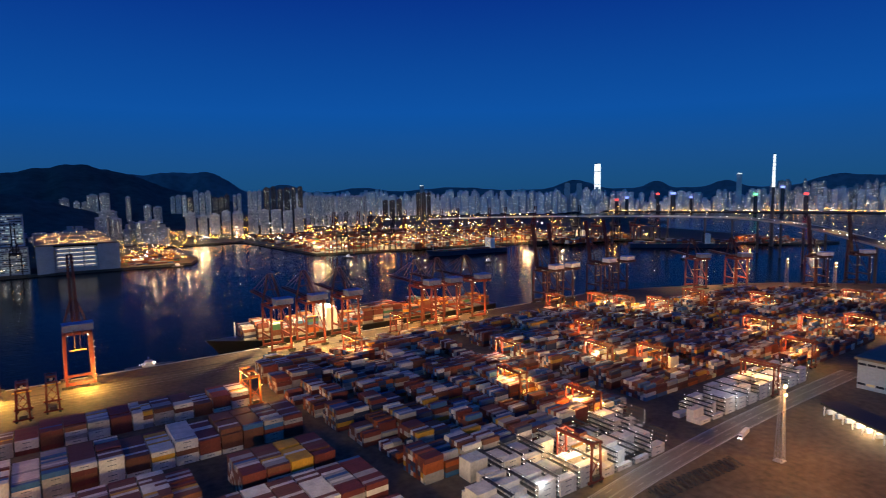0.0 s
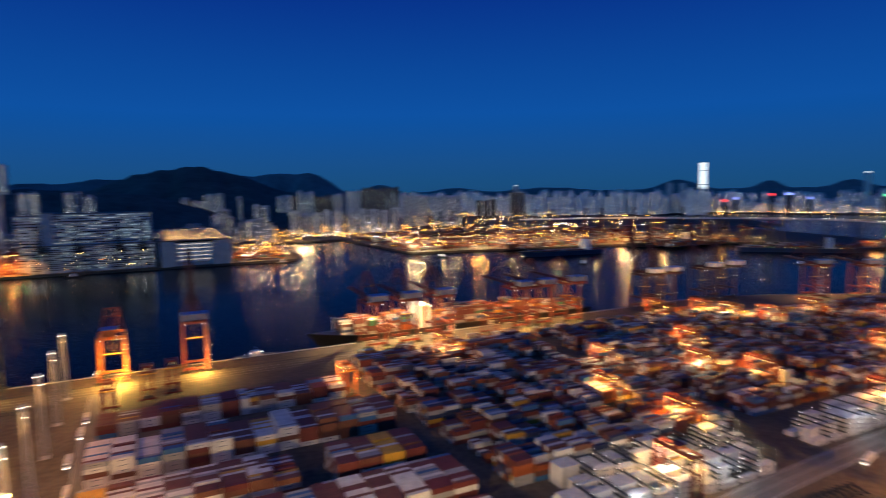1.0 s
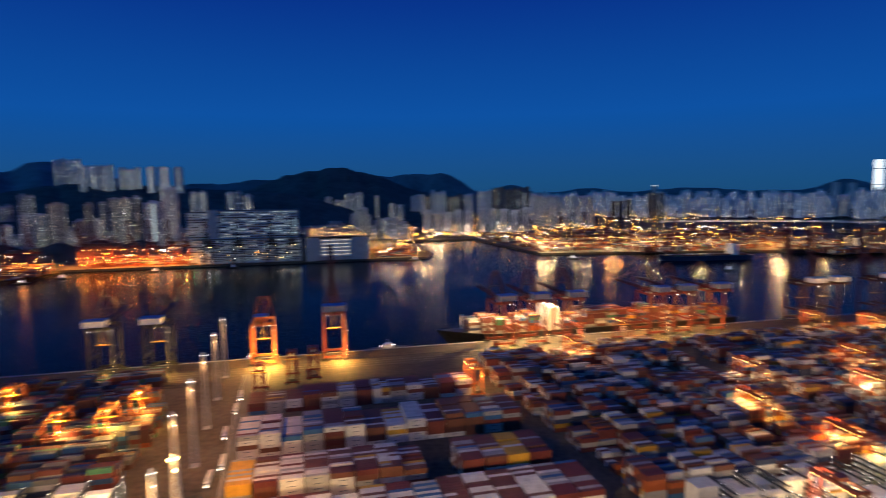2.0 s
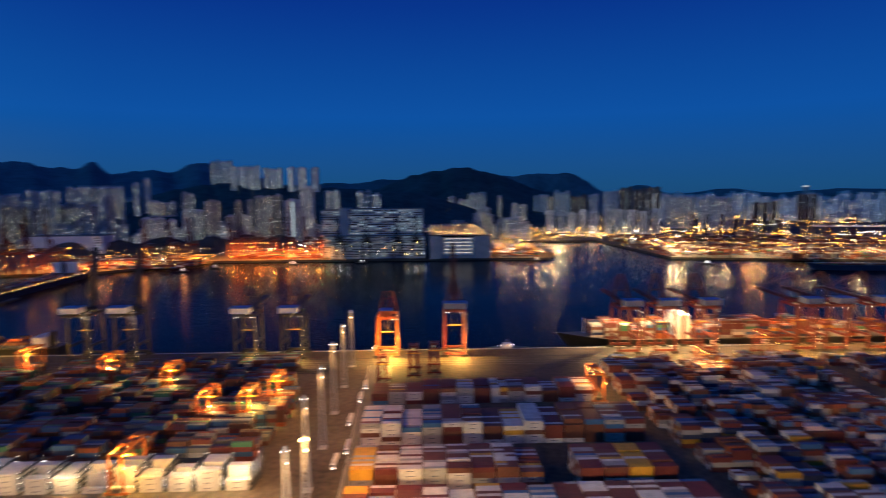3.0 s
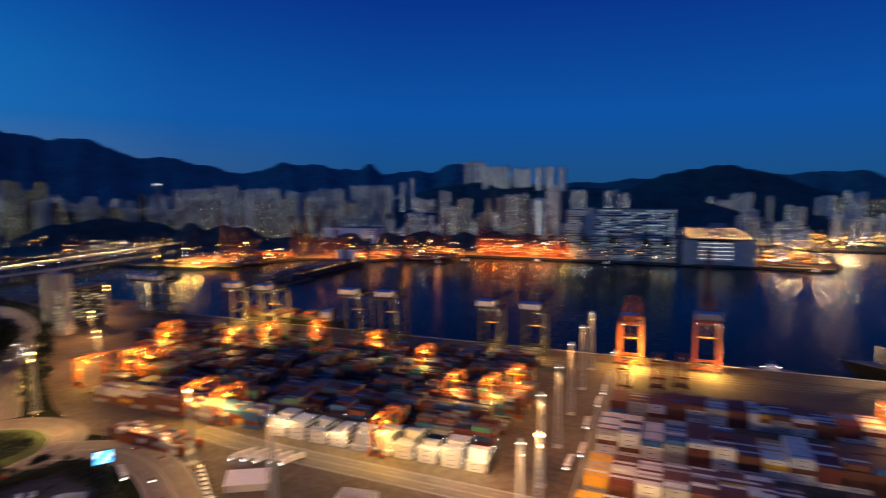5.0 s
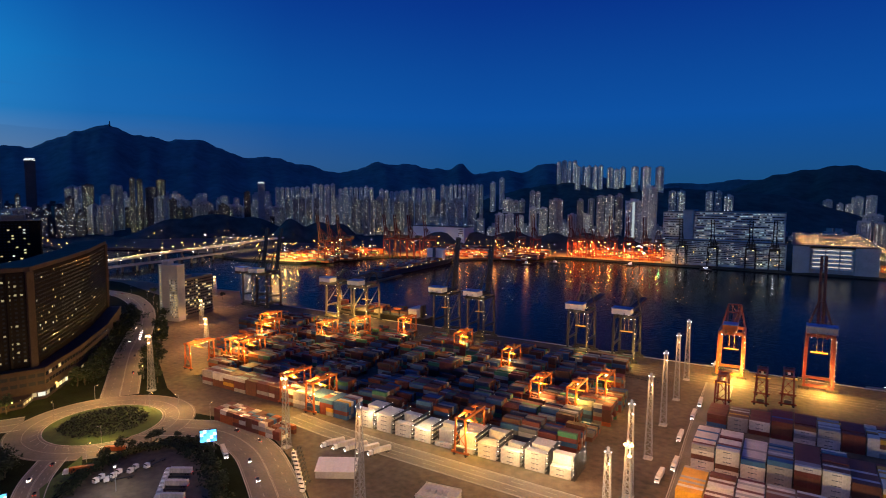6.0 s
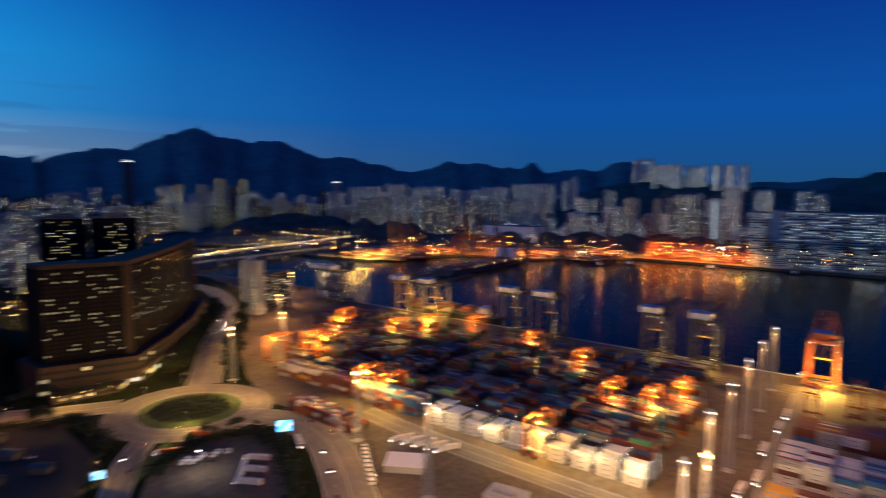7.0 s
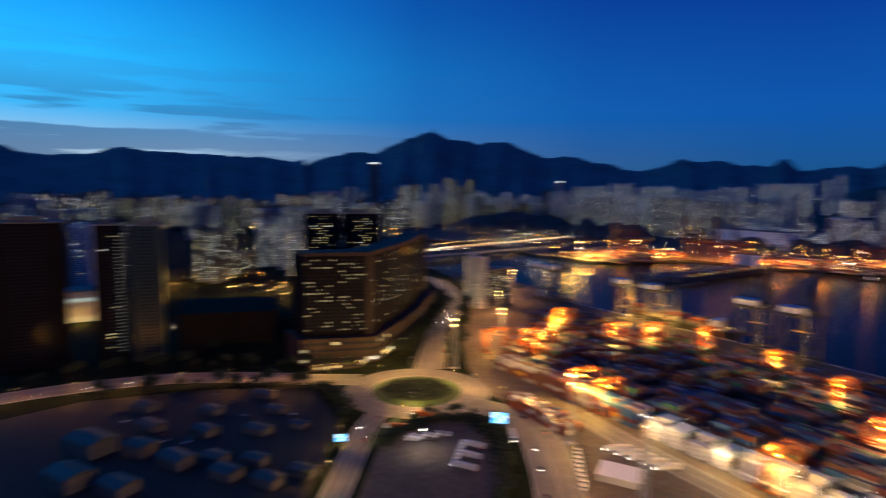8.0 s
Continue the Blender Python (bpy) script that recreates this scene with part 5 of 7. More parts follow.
def viaduct(label, pts, width, piers, lampside, bulb=M_BULB_S, every=3, traffic=0):
    line = ribbon(pts, width)
    c = thing("viaduct", label, "bridge")
    part("deck", strip(line, -width / 2, width / 2, 0, 2.4), M_CONC, c)
    part("roadway", strip(line, -width / 2 + 0.6, width / 2 - 0.6, 0.06), M_ASPHALT, c)
    for o in (-width / 2, width / 2 - 0.4):
        part("parapet", strip(line, o, o + 0.4, 1.0, 1.0), M_CONC, c)
    for i in range(0, len(line), piers):
        p = line[i]
        part("pier", Shape().box(p.x - 1.8, p.x + 1.8, p.y - 1.8, p.y + 1.8, -7, p.z - 2.3), M_TOWERDARK, c)
    for i in range(0, len(line), every):
        p = offset_line(line, lampside)[i]
        lp = part("lamp_post", Shape().beam((p.x, p.y, p.z), (p.x, p.y, p.z + 10), 0.35), M_GALV, c)
        part("lamp_head", Shape().bead(p.x, p.y, p.z + 10.3, 0.4 + p.length / 3600), bulb, lp)
    if traffic:
        rng = random.Random(traffic)
        s = Shape()
        for i in range(0, len(line)):
            if rng.random() < 0.7:
                p = offset_line(line, rng.choice((-3, 3)))[i]
                s.bead(p.x, p.y, p.z + 1.2, 0.25 + p.length / 4200)
        tagged(part("headlight", s, M_BULB_W, c, "headlights of far traffic"), kind="stuff")
    return c


viaduct("lit sea viaduct sweeping to a cable-stayed bridge", [(1000, 1500, 68), (1207, 1050 + 240, 74), (1418, 960, 76), (1440, 760, 76), (1290, 560, 74), (1130, 400, 66), (985, 240, 55), (900, 60, 46)], 34, 4, 12, M_BULB_S, 2, 3)
bx, by = polar(64.2, 1770)
bt = thing("bridge_tower", "slender concrete bridge tower with a lit steel top", "bridge tower", m=pose(bx, by, 0))
part("shaft", Shape().tube((0, 0, -7), (0, 0, 150), 5.0, 3.4, 16), M_TOWERDARK, bt)
part("upper_shaft", Shape().tube((0, 0, 150), (0, 0, 237), 3.4, 2.2, 16), M_TOWERDARK, bt)
# Emission on the steel casing stands in for floodlight falling on it.
for k in range(8):
    part("glowing_casing", Shape().tube((0, 0, 151 + k * 10.6), (0, 0, 160.6 + k * 10.6), 3.75 - k * 0.14, 3.62 - k * 0.14, 12), P_WHITE, bt, "steel casing that glows as if floodlit")
viaduct("elevated road crossing the channel with sodium lamps", [(-1080, 470, 14), (-1150, 585, 17), (-1205, 690, 17), (-1262, 850, 17), (-1300, 1030, 17), (-1365, 1260, 17), (-1420, 1460, 18), (-1480, 1700, 20), (-1510, 1880, 20)], 22, 3, 9, M_BULB_S, 2, 8)
viaduct("second elevated road over the channel", [(-1130, 560, 8), (-1160, 665, 9), (-1172, 780, 9), (-1195, 900, 9), (-1222, 1017, 9)], 12, 3, 5, M_BULB_W, 4)

# high masts on the western pier
for x, y, z, n in ((-1018, 992, 40, 3), (-958, 962, 14, 2), (-911, 1063, 50, 3), (-838, 1262, 34, 2)):
    pm = thing("light_mast", "tall steel mast with glowing sodium floods on the western pier", "light mast", "pier masts", m=pose(x, y, 0))
    part("post", Shape().tube((0, 0, 0), (0, 0, z), 0.5, 0.3, 8), M_GALV, pm)
    part("crossbar", Shape().box(-3.2, 3.2, -0.3, 0.3, z, z + 0.5), M_GALV, pm)
    for k in range(n):
        part("floodlight", Shape().bead((k - (n - 1) / 2) * 2.6, -0.8, z - 0.6, 1.3), M_BULB_S, pm)

# relay tower on the summit
x, y = polar(-59.9, 4590)
rt = thing("relay_tower", "small radio relay tower on the mountain top", "tower", m=pose(x, y, 560))
part("mast", Shape().tube((0, 0, 0), (0, 0, 62), 7, 3, 8).box(-10, 10, -10, 10, 20, 30), M_DARK, rt)


# ---- roads, roundabout and verges on the near shore ----
def road(label, pts, width, marks=True, dash=True):
    line = ribbon([(x, y, 0) for x, y in pts], width, n=14)
    r = thing("road", label, "road", kind="structure")
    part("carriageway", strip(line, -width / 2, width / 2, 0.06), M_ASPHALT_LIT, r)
    for o in (-width / 2 - 0.4, width / 2):
        part("kerb", strip(line, o, o + 0.4, 0.18, 0.18), M_CONC, r)
    if marks:
        for o in (-width / 2 + 0.7, width / 2 - 1.0, -0.4, 0.2):
            part("edge_line", strip(line, o, o + 0.28, 0.075), M_LINE, r)
    if dash:
        for o in (-width / 4, width / 4):
            dashes = Shape()
            for i in range(0, len(line) - 2, 3):
                d = strip(line[i:i + 2], o, o + 0.3, 0.075)
                dashes.add(d.v, d.f)
            tagged(part("lane_dashes", dashes, M_LINE, r, "broken white lane line"), kind="stuff")
    return r


# Lighter than M_ASPHALT: the lamplight on these roads is put into the colour.
M_ASPHALT_LIT = mat("worn_lamplit_asphalt", (0.15, 0.135, 0.12), 0.8, vary=0.35, scale=0.06, fine=0.8, bump=0.2)


def disc(r0, r1, z, n=72, cx=0, cy=0):
    s = Shape()
    for i in range(n):
        a = 2 * math.pi * i / n
        for r in (r0, r1):
            s.v.append((cx + r * math.cos(a), cy + r * math.sin(a), z))
    for i in range(n):
        j = (i + 1) % n
        s.f.append((2 * i, 2 * i + 1, 2 * j + 1, 2 * j))
    s.mi = [0] * len(s.f)
    return s


RB = (-400, 219)
rb = thing("roundabout", "sodium-lit asphalt roundabout with painted edge lines", "roundabout", kind="structure", m=pose(RB[0], RB[1], 0))
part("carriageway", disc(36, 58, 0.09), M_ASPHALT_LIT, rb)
part("kerb", disc(36.0, 36.5, 0.24), M_CONC, rb)
for r0 in (38.0, 46.8, 56.6):
    part("edge_line", disc(r0, r0 + 0.3, 0.105), M_LINE, rb)
for i in range(30):
    a = radians(i * 12)
    s = Shape().beam((39 * math.cos(a), 39 * math.sin(a), 0.11), (43 * math.cos(a + 0.07), 43 * math.sin(a + 0.07), 0.11), 0.35, 0.01)
    part("hatch_mark", s, M_LINE, rb)
isl = thing("traffic_island", "grass ring round dark shrubs in the roundabout", "traffic island", m=pose(RB[0], RB[1], 0))
g = Shape()
for k, (r, z) in enumerate(((36, 0.2), (33, 0.7), (26, 1.0), (0.1, 1.2))):
    for i in range(48):
        a = 2 * math.pi * i / 48
        g.v.append((r * math.cos(a), r * math.sin(a), z))
for k in range(3):
    for i in range(48):
        j = (i + 1) % 48
        g.f.append((k * 48 + i, k * 48 + j, k * 48 + 48 + j, k * 48 + 48 + i))
g.mi = [0] * len(g.f)
part("lawn", g, M_GRASS, isl)


def shrubs(rng, n, place, size, name, label):
    s = Shape()
    for _ in range(n):
        x, y, z = place(rng)
        for _ in range(3):
            c = Vector((x + rng.uniform(-1, 1) * size, y + rng.uniform(-1, 1) * size, z + rng.uniform(0, 1.2) * size))
            u = Vector((rng.uniform(-1, 1), rng.uniform(-1, 1), rng.uniform(-1, 1))).normalized()
            v = u.cross(Vector((rng.uniform(-1, 1), rng.uniform(-1, 1), 1))).normalized()
            w = size * rng.uniform(0.4, 0.8)
            s.add([tuple(c - u * w), tuple(c + v * w * 0.6), tuple(c + u * w), tuple(c - v * w * 0.6)], [(0, 1, 2, 3)])
    return s


def in_disc(r, cx=0, cy=0, z=1.0):
    def f(rng):
        a, q = rng.uniform(0, 2 * math.pi), r * math.sqrt(rng.random())
        return cx + q * math.cos(a), cy + q * math.sin(a), z
    return f


tagged(part("shrubbery", shrubs(random.Random(2), 1100, in_disc(27), 1.2, "", ""), M_LEAF, isl, "dark low shrubs"), kind="stuff")

road("sodium-lit dual carriageway leaving the roundabout past the yard", [(-362, 236), (-325, 252), (-285, 246), (-248, 226), (-205, 196), (-150, 148), (-80, 80), (0, 0), (90, -100)], 27)
road("road from the roundabout past the hotel to the bridge", [(-445, 256), (-480, 280), (-553, 330), (-640, 396), (-745, 466), (-850, 512), (-925, 520), (-1000, 500), (-1080, 470)], 26)
road("amber-lit dual carriageway sweeping west of the depot", [(-448, 190), (-470, 152), (-498, 112), (-526, 53), (-536, -3), (-536, -60), (-520, -140)], 26)
road("slip road from the roundabout between depots", [(-372, 172), (-350, 152), (-323, 134), (-282, 106), (-220, 60), (-140, -10)], 15)
road("terminal road beside the mast line", [(-38, 250), (-40, 330), (-44, 430), (-46, 540)], 20, True, False)
road("asphalt terminal road along the front of the yard", [(-300, 296), (-240, 290), (-120, 286), (-40, 284)], 17)
road("asphalt terminal road in front of the reefer stacks", [(150, 172), (230, 188), (320, 196), (420, 200), (560, 200)], 15)

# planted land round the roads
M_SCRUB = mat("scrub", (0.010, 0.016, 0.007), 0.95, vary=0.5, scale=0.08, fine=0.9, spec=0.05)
PARK = [(-60, 62), (-196, 208), (-240, 241), (-286, 264), (-326, 270), (-366, 264), (-432, 288), (-545, 352), (-690, 452), (-800, 540), (-1000, 590), (-1600, 590), (-2500, 600), (-3500, 300), (-3500, -1400), (100, -1400)]
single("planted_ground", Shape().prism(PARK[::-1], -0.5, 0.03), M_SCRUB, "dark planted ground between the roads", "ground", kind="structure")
# depot ground, darker than the apron: its lack of lamplight is put into the colour
single("depot_ground", Shape().prism([(-366, 142), (-452, 150), (-486, 68), (-500, -10), (-480, -80), (-330, -60), (-285, 92)][::-1], -0.5, 0.05), mat("dimmed_depot_asphalt", (0.016, 0.015, 0.014), 0.85, vary=0.5, scale=0.06, fine=0.8), "dark asphalt of the vehicle depot", "ground", kind="structure")
single("truck_lot_ground", Shape().prism([(-322, 150), (-344, 190), (-342, 214), (-330, 226), (-293, 221), (-250, 196), (-190, 140), (-240, 92)], -0.5, 0.05), M_APRON, "concrete truck lot inside the trees", "ground", kind="structure")
single("verge", Shape().prism([(-346, 175), (-362, 184), (-340, 150), (-318, 140)], -0.5, 0.12), M_GRASS, "grass wedge beside the slip road", "verge", kind="structure")


# ---- trees ----
def tree_mesh(seed, height):
    rng = random.Random(seed)
    t = Shape()
    base = Vector((0, 0, 0))
    for k in range(4):
        nxt = base + Vector((rng.uniform(-0.3, 0.3), rng.uniform(-0.3, 0.3), height * 0.14))
        t.tube(base, nxt, 0.34 - k * 0.06, 0.28 - k * 0.06, 7)
        base = nxt
    crown = Shape()
    for _ in range(6):
        a, e = rng.uniform(0, 6.28), rng.uniform(0.5, 1.2)
        tip = base + Vector((math.cos(a) * math.cos(e), math.sin(a) * math.cos(e), math.sin(e))) * height * rng.uniform(0.2, 0.4)
        t.tube(base, tip, 0.13, 0.05, 5)
        rad = height * rng.uniform(0.15, 0.26)
        for _ in range(46):
            d = Vector((rng.gauss(0, 1), rng.gauss(0, 1), rng.gauss(0, 0.8))).normalized() * rad * rng.uniform(0.45, 1.1)
            c = tip + d
            u = Vector((rng.uniform(-1, 1), rng.uniform(-1, 1), rng.uniform(-0.6, 0.6))).normalized()
            v = u.cross(Vector((rng.uniform(-1, 1), rng.uniform(-1, 1), 1))).normalized()
            w = rng.uniform(0.6, 1.3)
            crown.add([tuple(c - u * w), tuple(c + v * w * 0.55), tuple(c + u * w), tuple(c - v * w * 0.55)], [(0, 1, 2, 3)])
    return t.mesh("trunk", M_BARK), crown.mesh("crown", M_LEAF)


TREES = []
for k in range(5):
    tr = thing("tree", "dark leafy broadleaf tree at the roadside", "tree", "roadside trees", m=pose(-470 - 14 * k, 290 + 10 * k, 0))
    a, b = tree_mesh(60 + k, 8 + k * 1.1)
    part("trunk", a, (), tr)
    part("crown", b, (), tr)
    TREES.append(tr)
rng = random.Random(17)
SPOTS = []


def along(pts, step, jitter, n=1):
    for (x0, y0), (x1, y1) in zip(pts, pts[1:]):
        m = max(1, int(math.hypot(x1 - x0, y1 - y0) / step))
        for i in range(m):
            for _ in range(n):
                u = i / m
                SPOTS.append((x0 + (x1 - x0) * u + rng.uniform(-jitter, jitter), y0 + (y1 - y0) * u + rng.uniform(-jitter, jitter)))


along([(-322, 156), (-346, 188), (-344, 214), (-330, 227), (-293, 222), (-252, 197), (-200, 150)], 7, 3, 2)
along([(-372, 146), (-440, 152), (-470, 110), (-496, 40), (-512, -20)], 9, 4, 1)
along([(-360, 140), (-320, 112), (-285, 88)], 8, 3, 1)
along([(-492, 255), (-560, 305), (-640, 372), (-720, 440)], 7, 7, 2)
along([(-448, 290), (-540, 352), (-610, 402), (-700, 470)], 10, 5, 1)
along([(-478, 190), (-520, 125), (-552, 60), (-562, 0), (-560, -60)], 9, 3, 1)
for _ in range(46):
    SPOTS.append((rng.uniform(-760, -575), rng.uniform(95, 215)))
for _ in range(14):
    SPOTS.append((rng.uniform(-850, -720), rng.uniform(515, 590)))
for x, y in SPOTS[::1] if len(SPOTS) < 220 else [q for i, q in enumerate(SPOTS) if i % 3]:
    copy_thing(rng.choice(TREES), pose(x, y, 0, 0, 0, rng.uniform(0, 360)) @ Matrix.Scale(rng.uniform(0.5, 0.85) if x > -365 else rng.uniform(0.95, 1.5), 4))

def along_line(pts, spread):
    def f(rng):
        i = rng.randrange(len(pts) - 1)
        u = rng.random()
        return (pts[i][0] + (pts[i + 1][0] - pts[i][0]) * u + rng.gauss(0, spread), pts[i][1] + (pts[i + 1][1] - pts[i][1]) * u + rng.gauss(0, spread), rng.uniform(0.3, 2.6))
    return f


LOT = [(-322, 152), (-338, 176), (-340, 206), (-329, 221), (-293, 217), (-252, 194), (-196, 144)]
single("shrubs", shrubs(random.Random(4), 1500, along_line(LOT, 2.4), 1.5, "", ""), M_LEAF, "dark dense shrubs round the truck lot", "shrubs", kind="stuff")
single("shrubs", shrubs(random.Random(5), 900, along_line([(-378, 150), (-400, 158), (-440, 156), (-462, 126), (-482, 84), (-500, 30)], 3.5), 1.6, "", ""), M_LEAF, "dark shrubs along the depot fence", "shrubs", kind="stuff")
single("shrubs", shrubs(random.Random(6), 1400, along_line([(-500, 262), (-560, 308), (-640, 374), (-720, 444)], 6.0), 1.6, "", ""), M_LEAF, "dark roadside planting below the hotel", "shrubs", kind="stuff")

mound = Shape()
for j in range(13):
    for i in range(25):
        u, v = i / 24 * 2 - 1, j / 12 * 2 - 1
        h = 24 * max(0, (1 - u * u)) ** 0.7 * max(0, (1 - v * v)) ** 0.7 * (1 + 0.25 * noise.noise(Vector((u * 3, v * 3, 1))))
        mound.v.append((-665 + u * 115, 155 + v * 75, h - 0.5))
for j in range(12):
    for i in range(24):
        k = j * 25 + i
        mound.f.append((k, k + 1, k + 26, k + 25))
mound.mi = [0] * len(mound.f)
single("wooded_knoll", mound, M_SCRUB, "unlit wooded knoll beside the towers", "hill", kind="structure")


# ---- near buildings ----
def walled(c, a, b, z0, z1, cell, floor, share, seed, single_lit=False, inset=0.22):
    """Window panes along the wall from a to b (outside to the right of the way from a to b)."""
    rng = random.Random(seed)
    a, b = Vector((*a, 0)), Vector((*b, 0))
    d = b - a
    L_ = d.length
    d.normalize()
    o = Vector((d.y, -d.x, 0)) * 0.12
    n, m = int(L_ / cell), int((z1 - z0) / floor)
    dark, lit = Shape(), Shape()
    for j in range(m):
        for i in range(n):
            p, q = a + d * (L_ * (i + inset) / n) + o, a + d * (L_ * (i + 1 - inset) / n) + o
            zz0, zz1 = z0 + (z1 - z0) * (j + 0.28) / m, z0 + (z1 - z0) * (j + 0.72) / m
            quad = [(p.x, p.y, zz0), (q.x, q.y, zz0), (q.x, q.y, zz1), (p.x, p.y, zz1)]
            if rng.random() < share:
                if single_lit:
                    part("lit_window", Shape().add(quad, [(0, 1, 2, 3)]), M_LIT_HOTEL, c, "warm lit window")
                else:
                    lit.add(quad, [(0, 1, 2, 3)])
            else:
                dark.add(quad, [(0, 1, 2, 3)])
    if dark.v:
        tagged(part("window_pane", dark, M_GLASS, c, "dark unlit panes"), kind="stuff")
    if lit.v:
        tagged(part("window_light", lit, M_LIT_HOTEL, c, "warm lit panes"), kind="stuff")


M_LIT_HOTEL = island("hotel_window_light", [(0.0, (1.0, 0.78, 0.34)), (0.5, (1.0, 0.84, 0.45)), (0.8, (0.9, 0.92, 0.8))], emit=0.8)
M_STAIR = glowing("dim_stair_light", (0.95, 0.95, 0.85), 0.16)
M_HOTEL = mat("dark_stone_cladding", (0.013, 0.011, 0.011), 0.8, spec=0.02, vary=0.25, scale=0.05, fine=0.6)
M_STONE = mat("brown_stone_cladding", (0.05, 0.036, 0.031), 0.7, spec=0.1, vary=0.25, scale=0.05, fine=0.6)
ht = thing("hotel_building", "long dark hotel block with scattered yellow lit windows", "building")
HO = [(-517, 166), (-498, 222), (-540, 264), (-602, 322), (-688, 388), (-702, 362), (-620, 300), (-562, 248), (-533, 212), (-543, 163)]
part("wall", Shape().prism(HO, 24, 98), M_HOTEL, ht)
part("roof_parapet", Shape().prism(HO, 98.1, 101.5), M_STONE, ht, "brown stone parapet")
part("corner_pier", Shape().box(-501.5, -496.5, 219, 224, 24, 98.05), M_STONE, ht, "brown stone corner pier")
part("corner_pier", Shape().box(-699, -682, 366, 386, 24, 98.05), M_STONE, ht, "brown stone end wall")
for a, b, sd, sh in ((HO[0], HO[1], 1, 0.22), (HO[1], HO[2], 2, 0.06), (HO[2], HO[3], 3, 0.03), (HO[3], HO[4], 4, 0.02)):
    walled(ht, a, b, 28, 96, 3.7, 3.4, sh * 0.9, sd, sd == 1, 0.29)
for i in range(5):
    u = i / 4
    x, y = HO[0][0] + (HO[1][0] - HO[0][0]) * u, HO[0][1] + (HO[1][1] - HO[0][1]) * u
    part("pilaster", Shape().box(x - 0.2, x + 0.9, y - 0.9, y + 0.9, 24, 98), M_HOTEL, ht)
PO = [(-509, 159), (-488, 224), (-533, 274), (-596, 334), (-680, 398), (-704, 366), (-600, 280), (-550, 158)]
pd = part("podium", Shape().prism(PO, -1, 24), M_STONE, ht, "brown stone shop podium")
for a, b, sd in ((PO[0], PO[1], 11), (PO[1], PO[2], 12), (PO[2], PO[3], 13)):
    walled(ht, a, b, 0.6, 7.5, 5.5, 6.5, 0.5, sd, False, 0.08)
    walled(ht, a, b, 10, 22, 5.5, 6.0, 0.05, sd + 20, False, 0.12)

te = part("terrace", Shape().prism([(-487, 160), (-479, 204), (-492, 217), (-507, 164)], -1, 5.5), M_STONE, ht, "low shop terrace with a planted roof")
for a, b, sd in (((-487, 160), (-479, 204), 15), ((-479, 204), (-492, 217), 16)):
    walled(ht, a, b, 0.5, 5.0, 4.4, 4.4, 0.62, sd, False, 0.14)
tl = Shape()
for k in range(9):
    tl.bead(-485 + k * 0.9, 162 + k * 5.0, 6.4, 0.22)
tagged(part("terrace_lamp", tl, M_BULB_S, ht, "small amber lamps along the terrace"), kind="stuff")

bb = thing("unlit_block", "black unlit low block beside the hotel", "building")
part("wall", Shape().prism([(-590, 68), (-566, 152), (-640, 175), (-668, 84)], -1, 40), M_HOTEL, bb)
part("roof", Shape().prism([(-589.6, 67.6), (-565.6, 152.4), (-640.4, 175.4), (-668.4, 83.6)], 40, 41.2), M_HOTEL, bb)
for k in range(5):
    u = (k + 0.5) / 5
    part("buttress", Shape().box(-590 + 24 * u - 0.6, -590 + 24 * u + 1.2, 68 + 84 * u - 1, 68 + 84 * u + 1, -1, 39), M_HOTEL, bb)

sp = thing("shopping_block", "shop block with a white lit upper floor and amber arcade", "building")
part("wall", Shape().box(-840, -800, -27, 4, -1, 36), M_CONC, sp)
part("roof", Shape().box(-840.5, -799.5, -27.5, 4.5, 36, 37.2), M_ROOF, sp)
for k in range(6):
    part("shop_window", Shape().box(-799.9, -799.5, -26 + k * 5, -22.4 + k * 5, 24, 28.5), M_LIT_COOL, sp, "white lit shop window")
    part("arcade_light", Shape().box(-799.9, -799.5, -25.5 + k * 5, -22.5 + k * 5, 1, 6), M_LIT_HOTEL, sp, "amber lit arcade bay")
rng = random.Random(90)
tower(*polar(-90.5, 930), 22, 18, 106, rng, M_PALE, 3.0, 2.9, 0.05, "grey housing tower between the dark slabs")

# the street behind the hotel, with its sodium lamps
BACK = [(-905, 180), (-898, 219), (-1030, 143), (-968, 110), (-848, 224), (-812, 233), (-955, 293), (-992, 196), (-870, 240)]
for x, y in BACK:
    bl = thing("road_light", "sodium road light on a tall mast behind the hotel", "street lamp", "road lights behind the hotel", m=pose(x, y, 0))
    part("post", Shape().tube((0, 0, 0), (0, 0, 12), 0.2, 0.12, 6), M_GALV, bl)
    part("head", Shape().box(-0.9, 0.9, -0.5, 0.5, 12.9, 13.2), M_GALV, bl)
    part("bulb", Shape().bead(0, 0, 12.2, 0.85), M_BULB_S, bl)

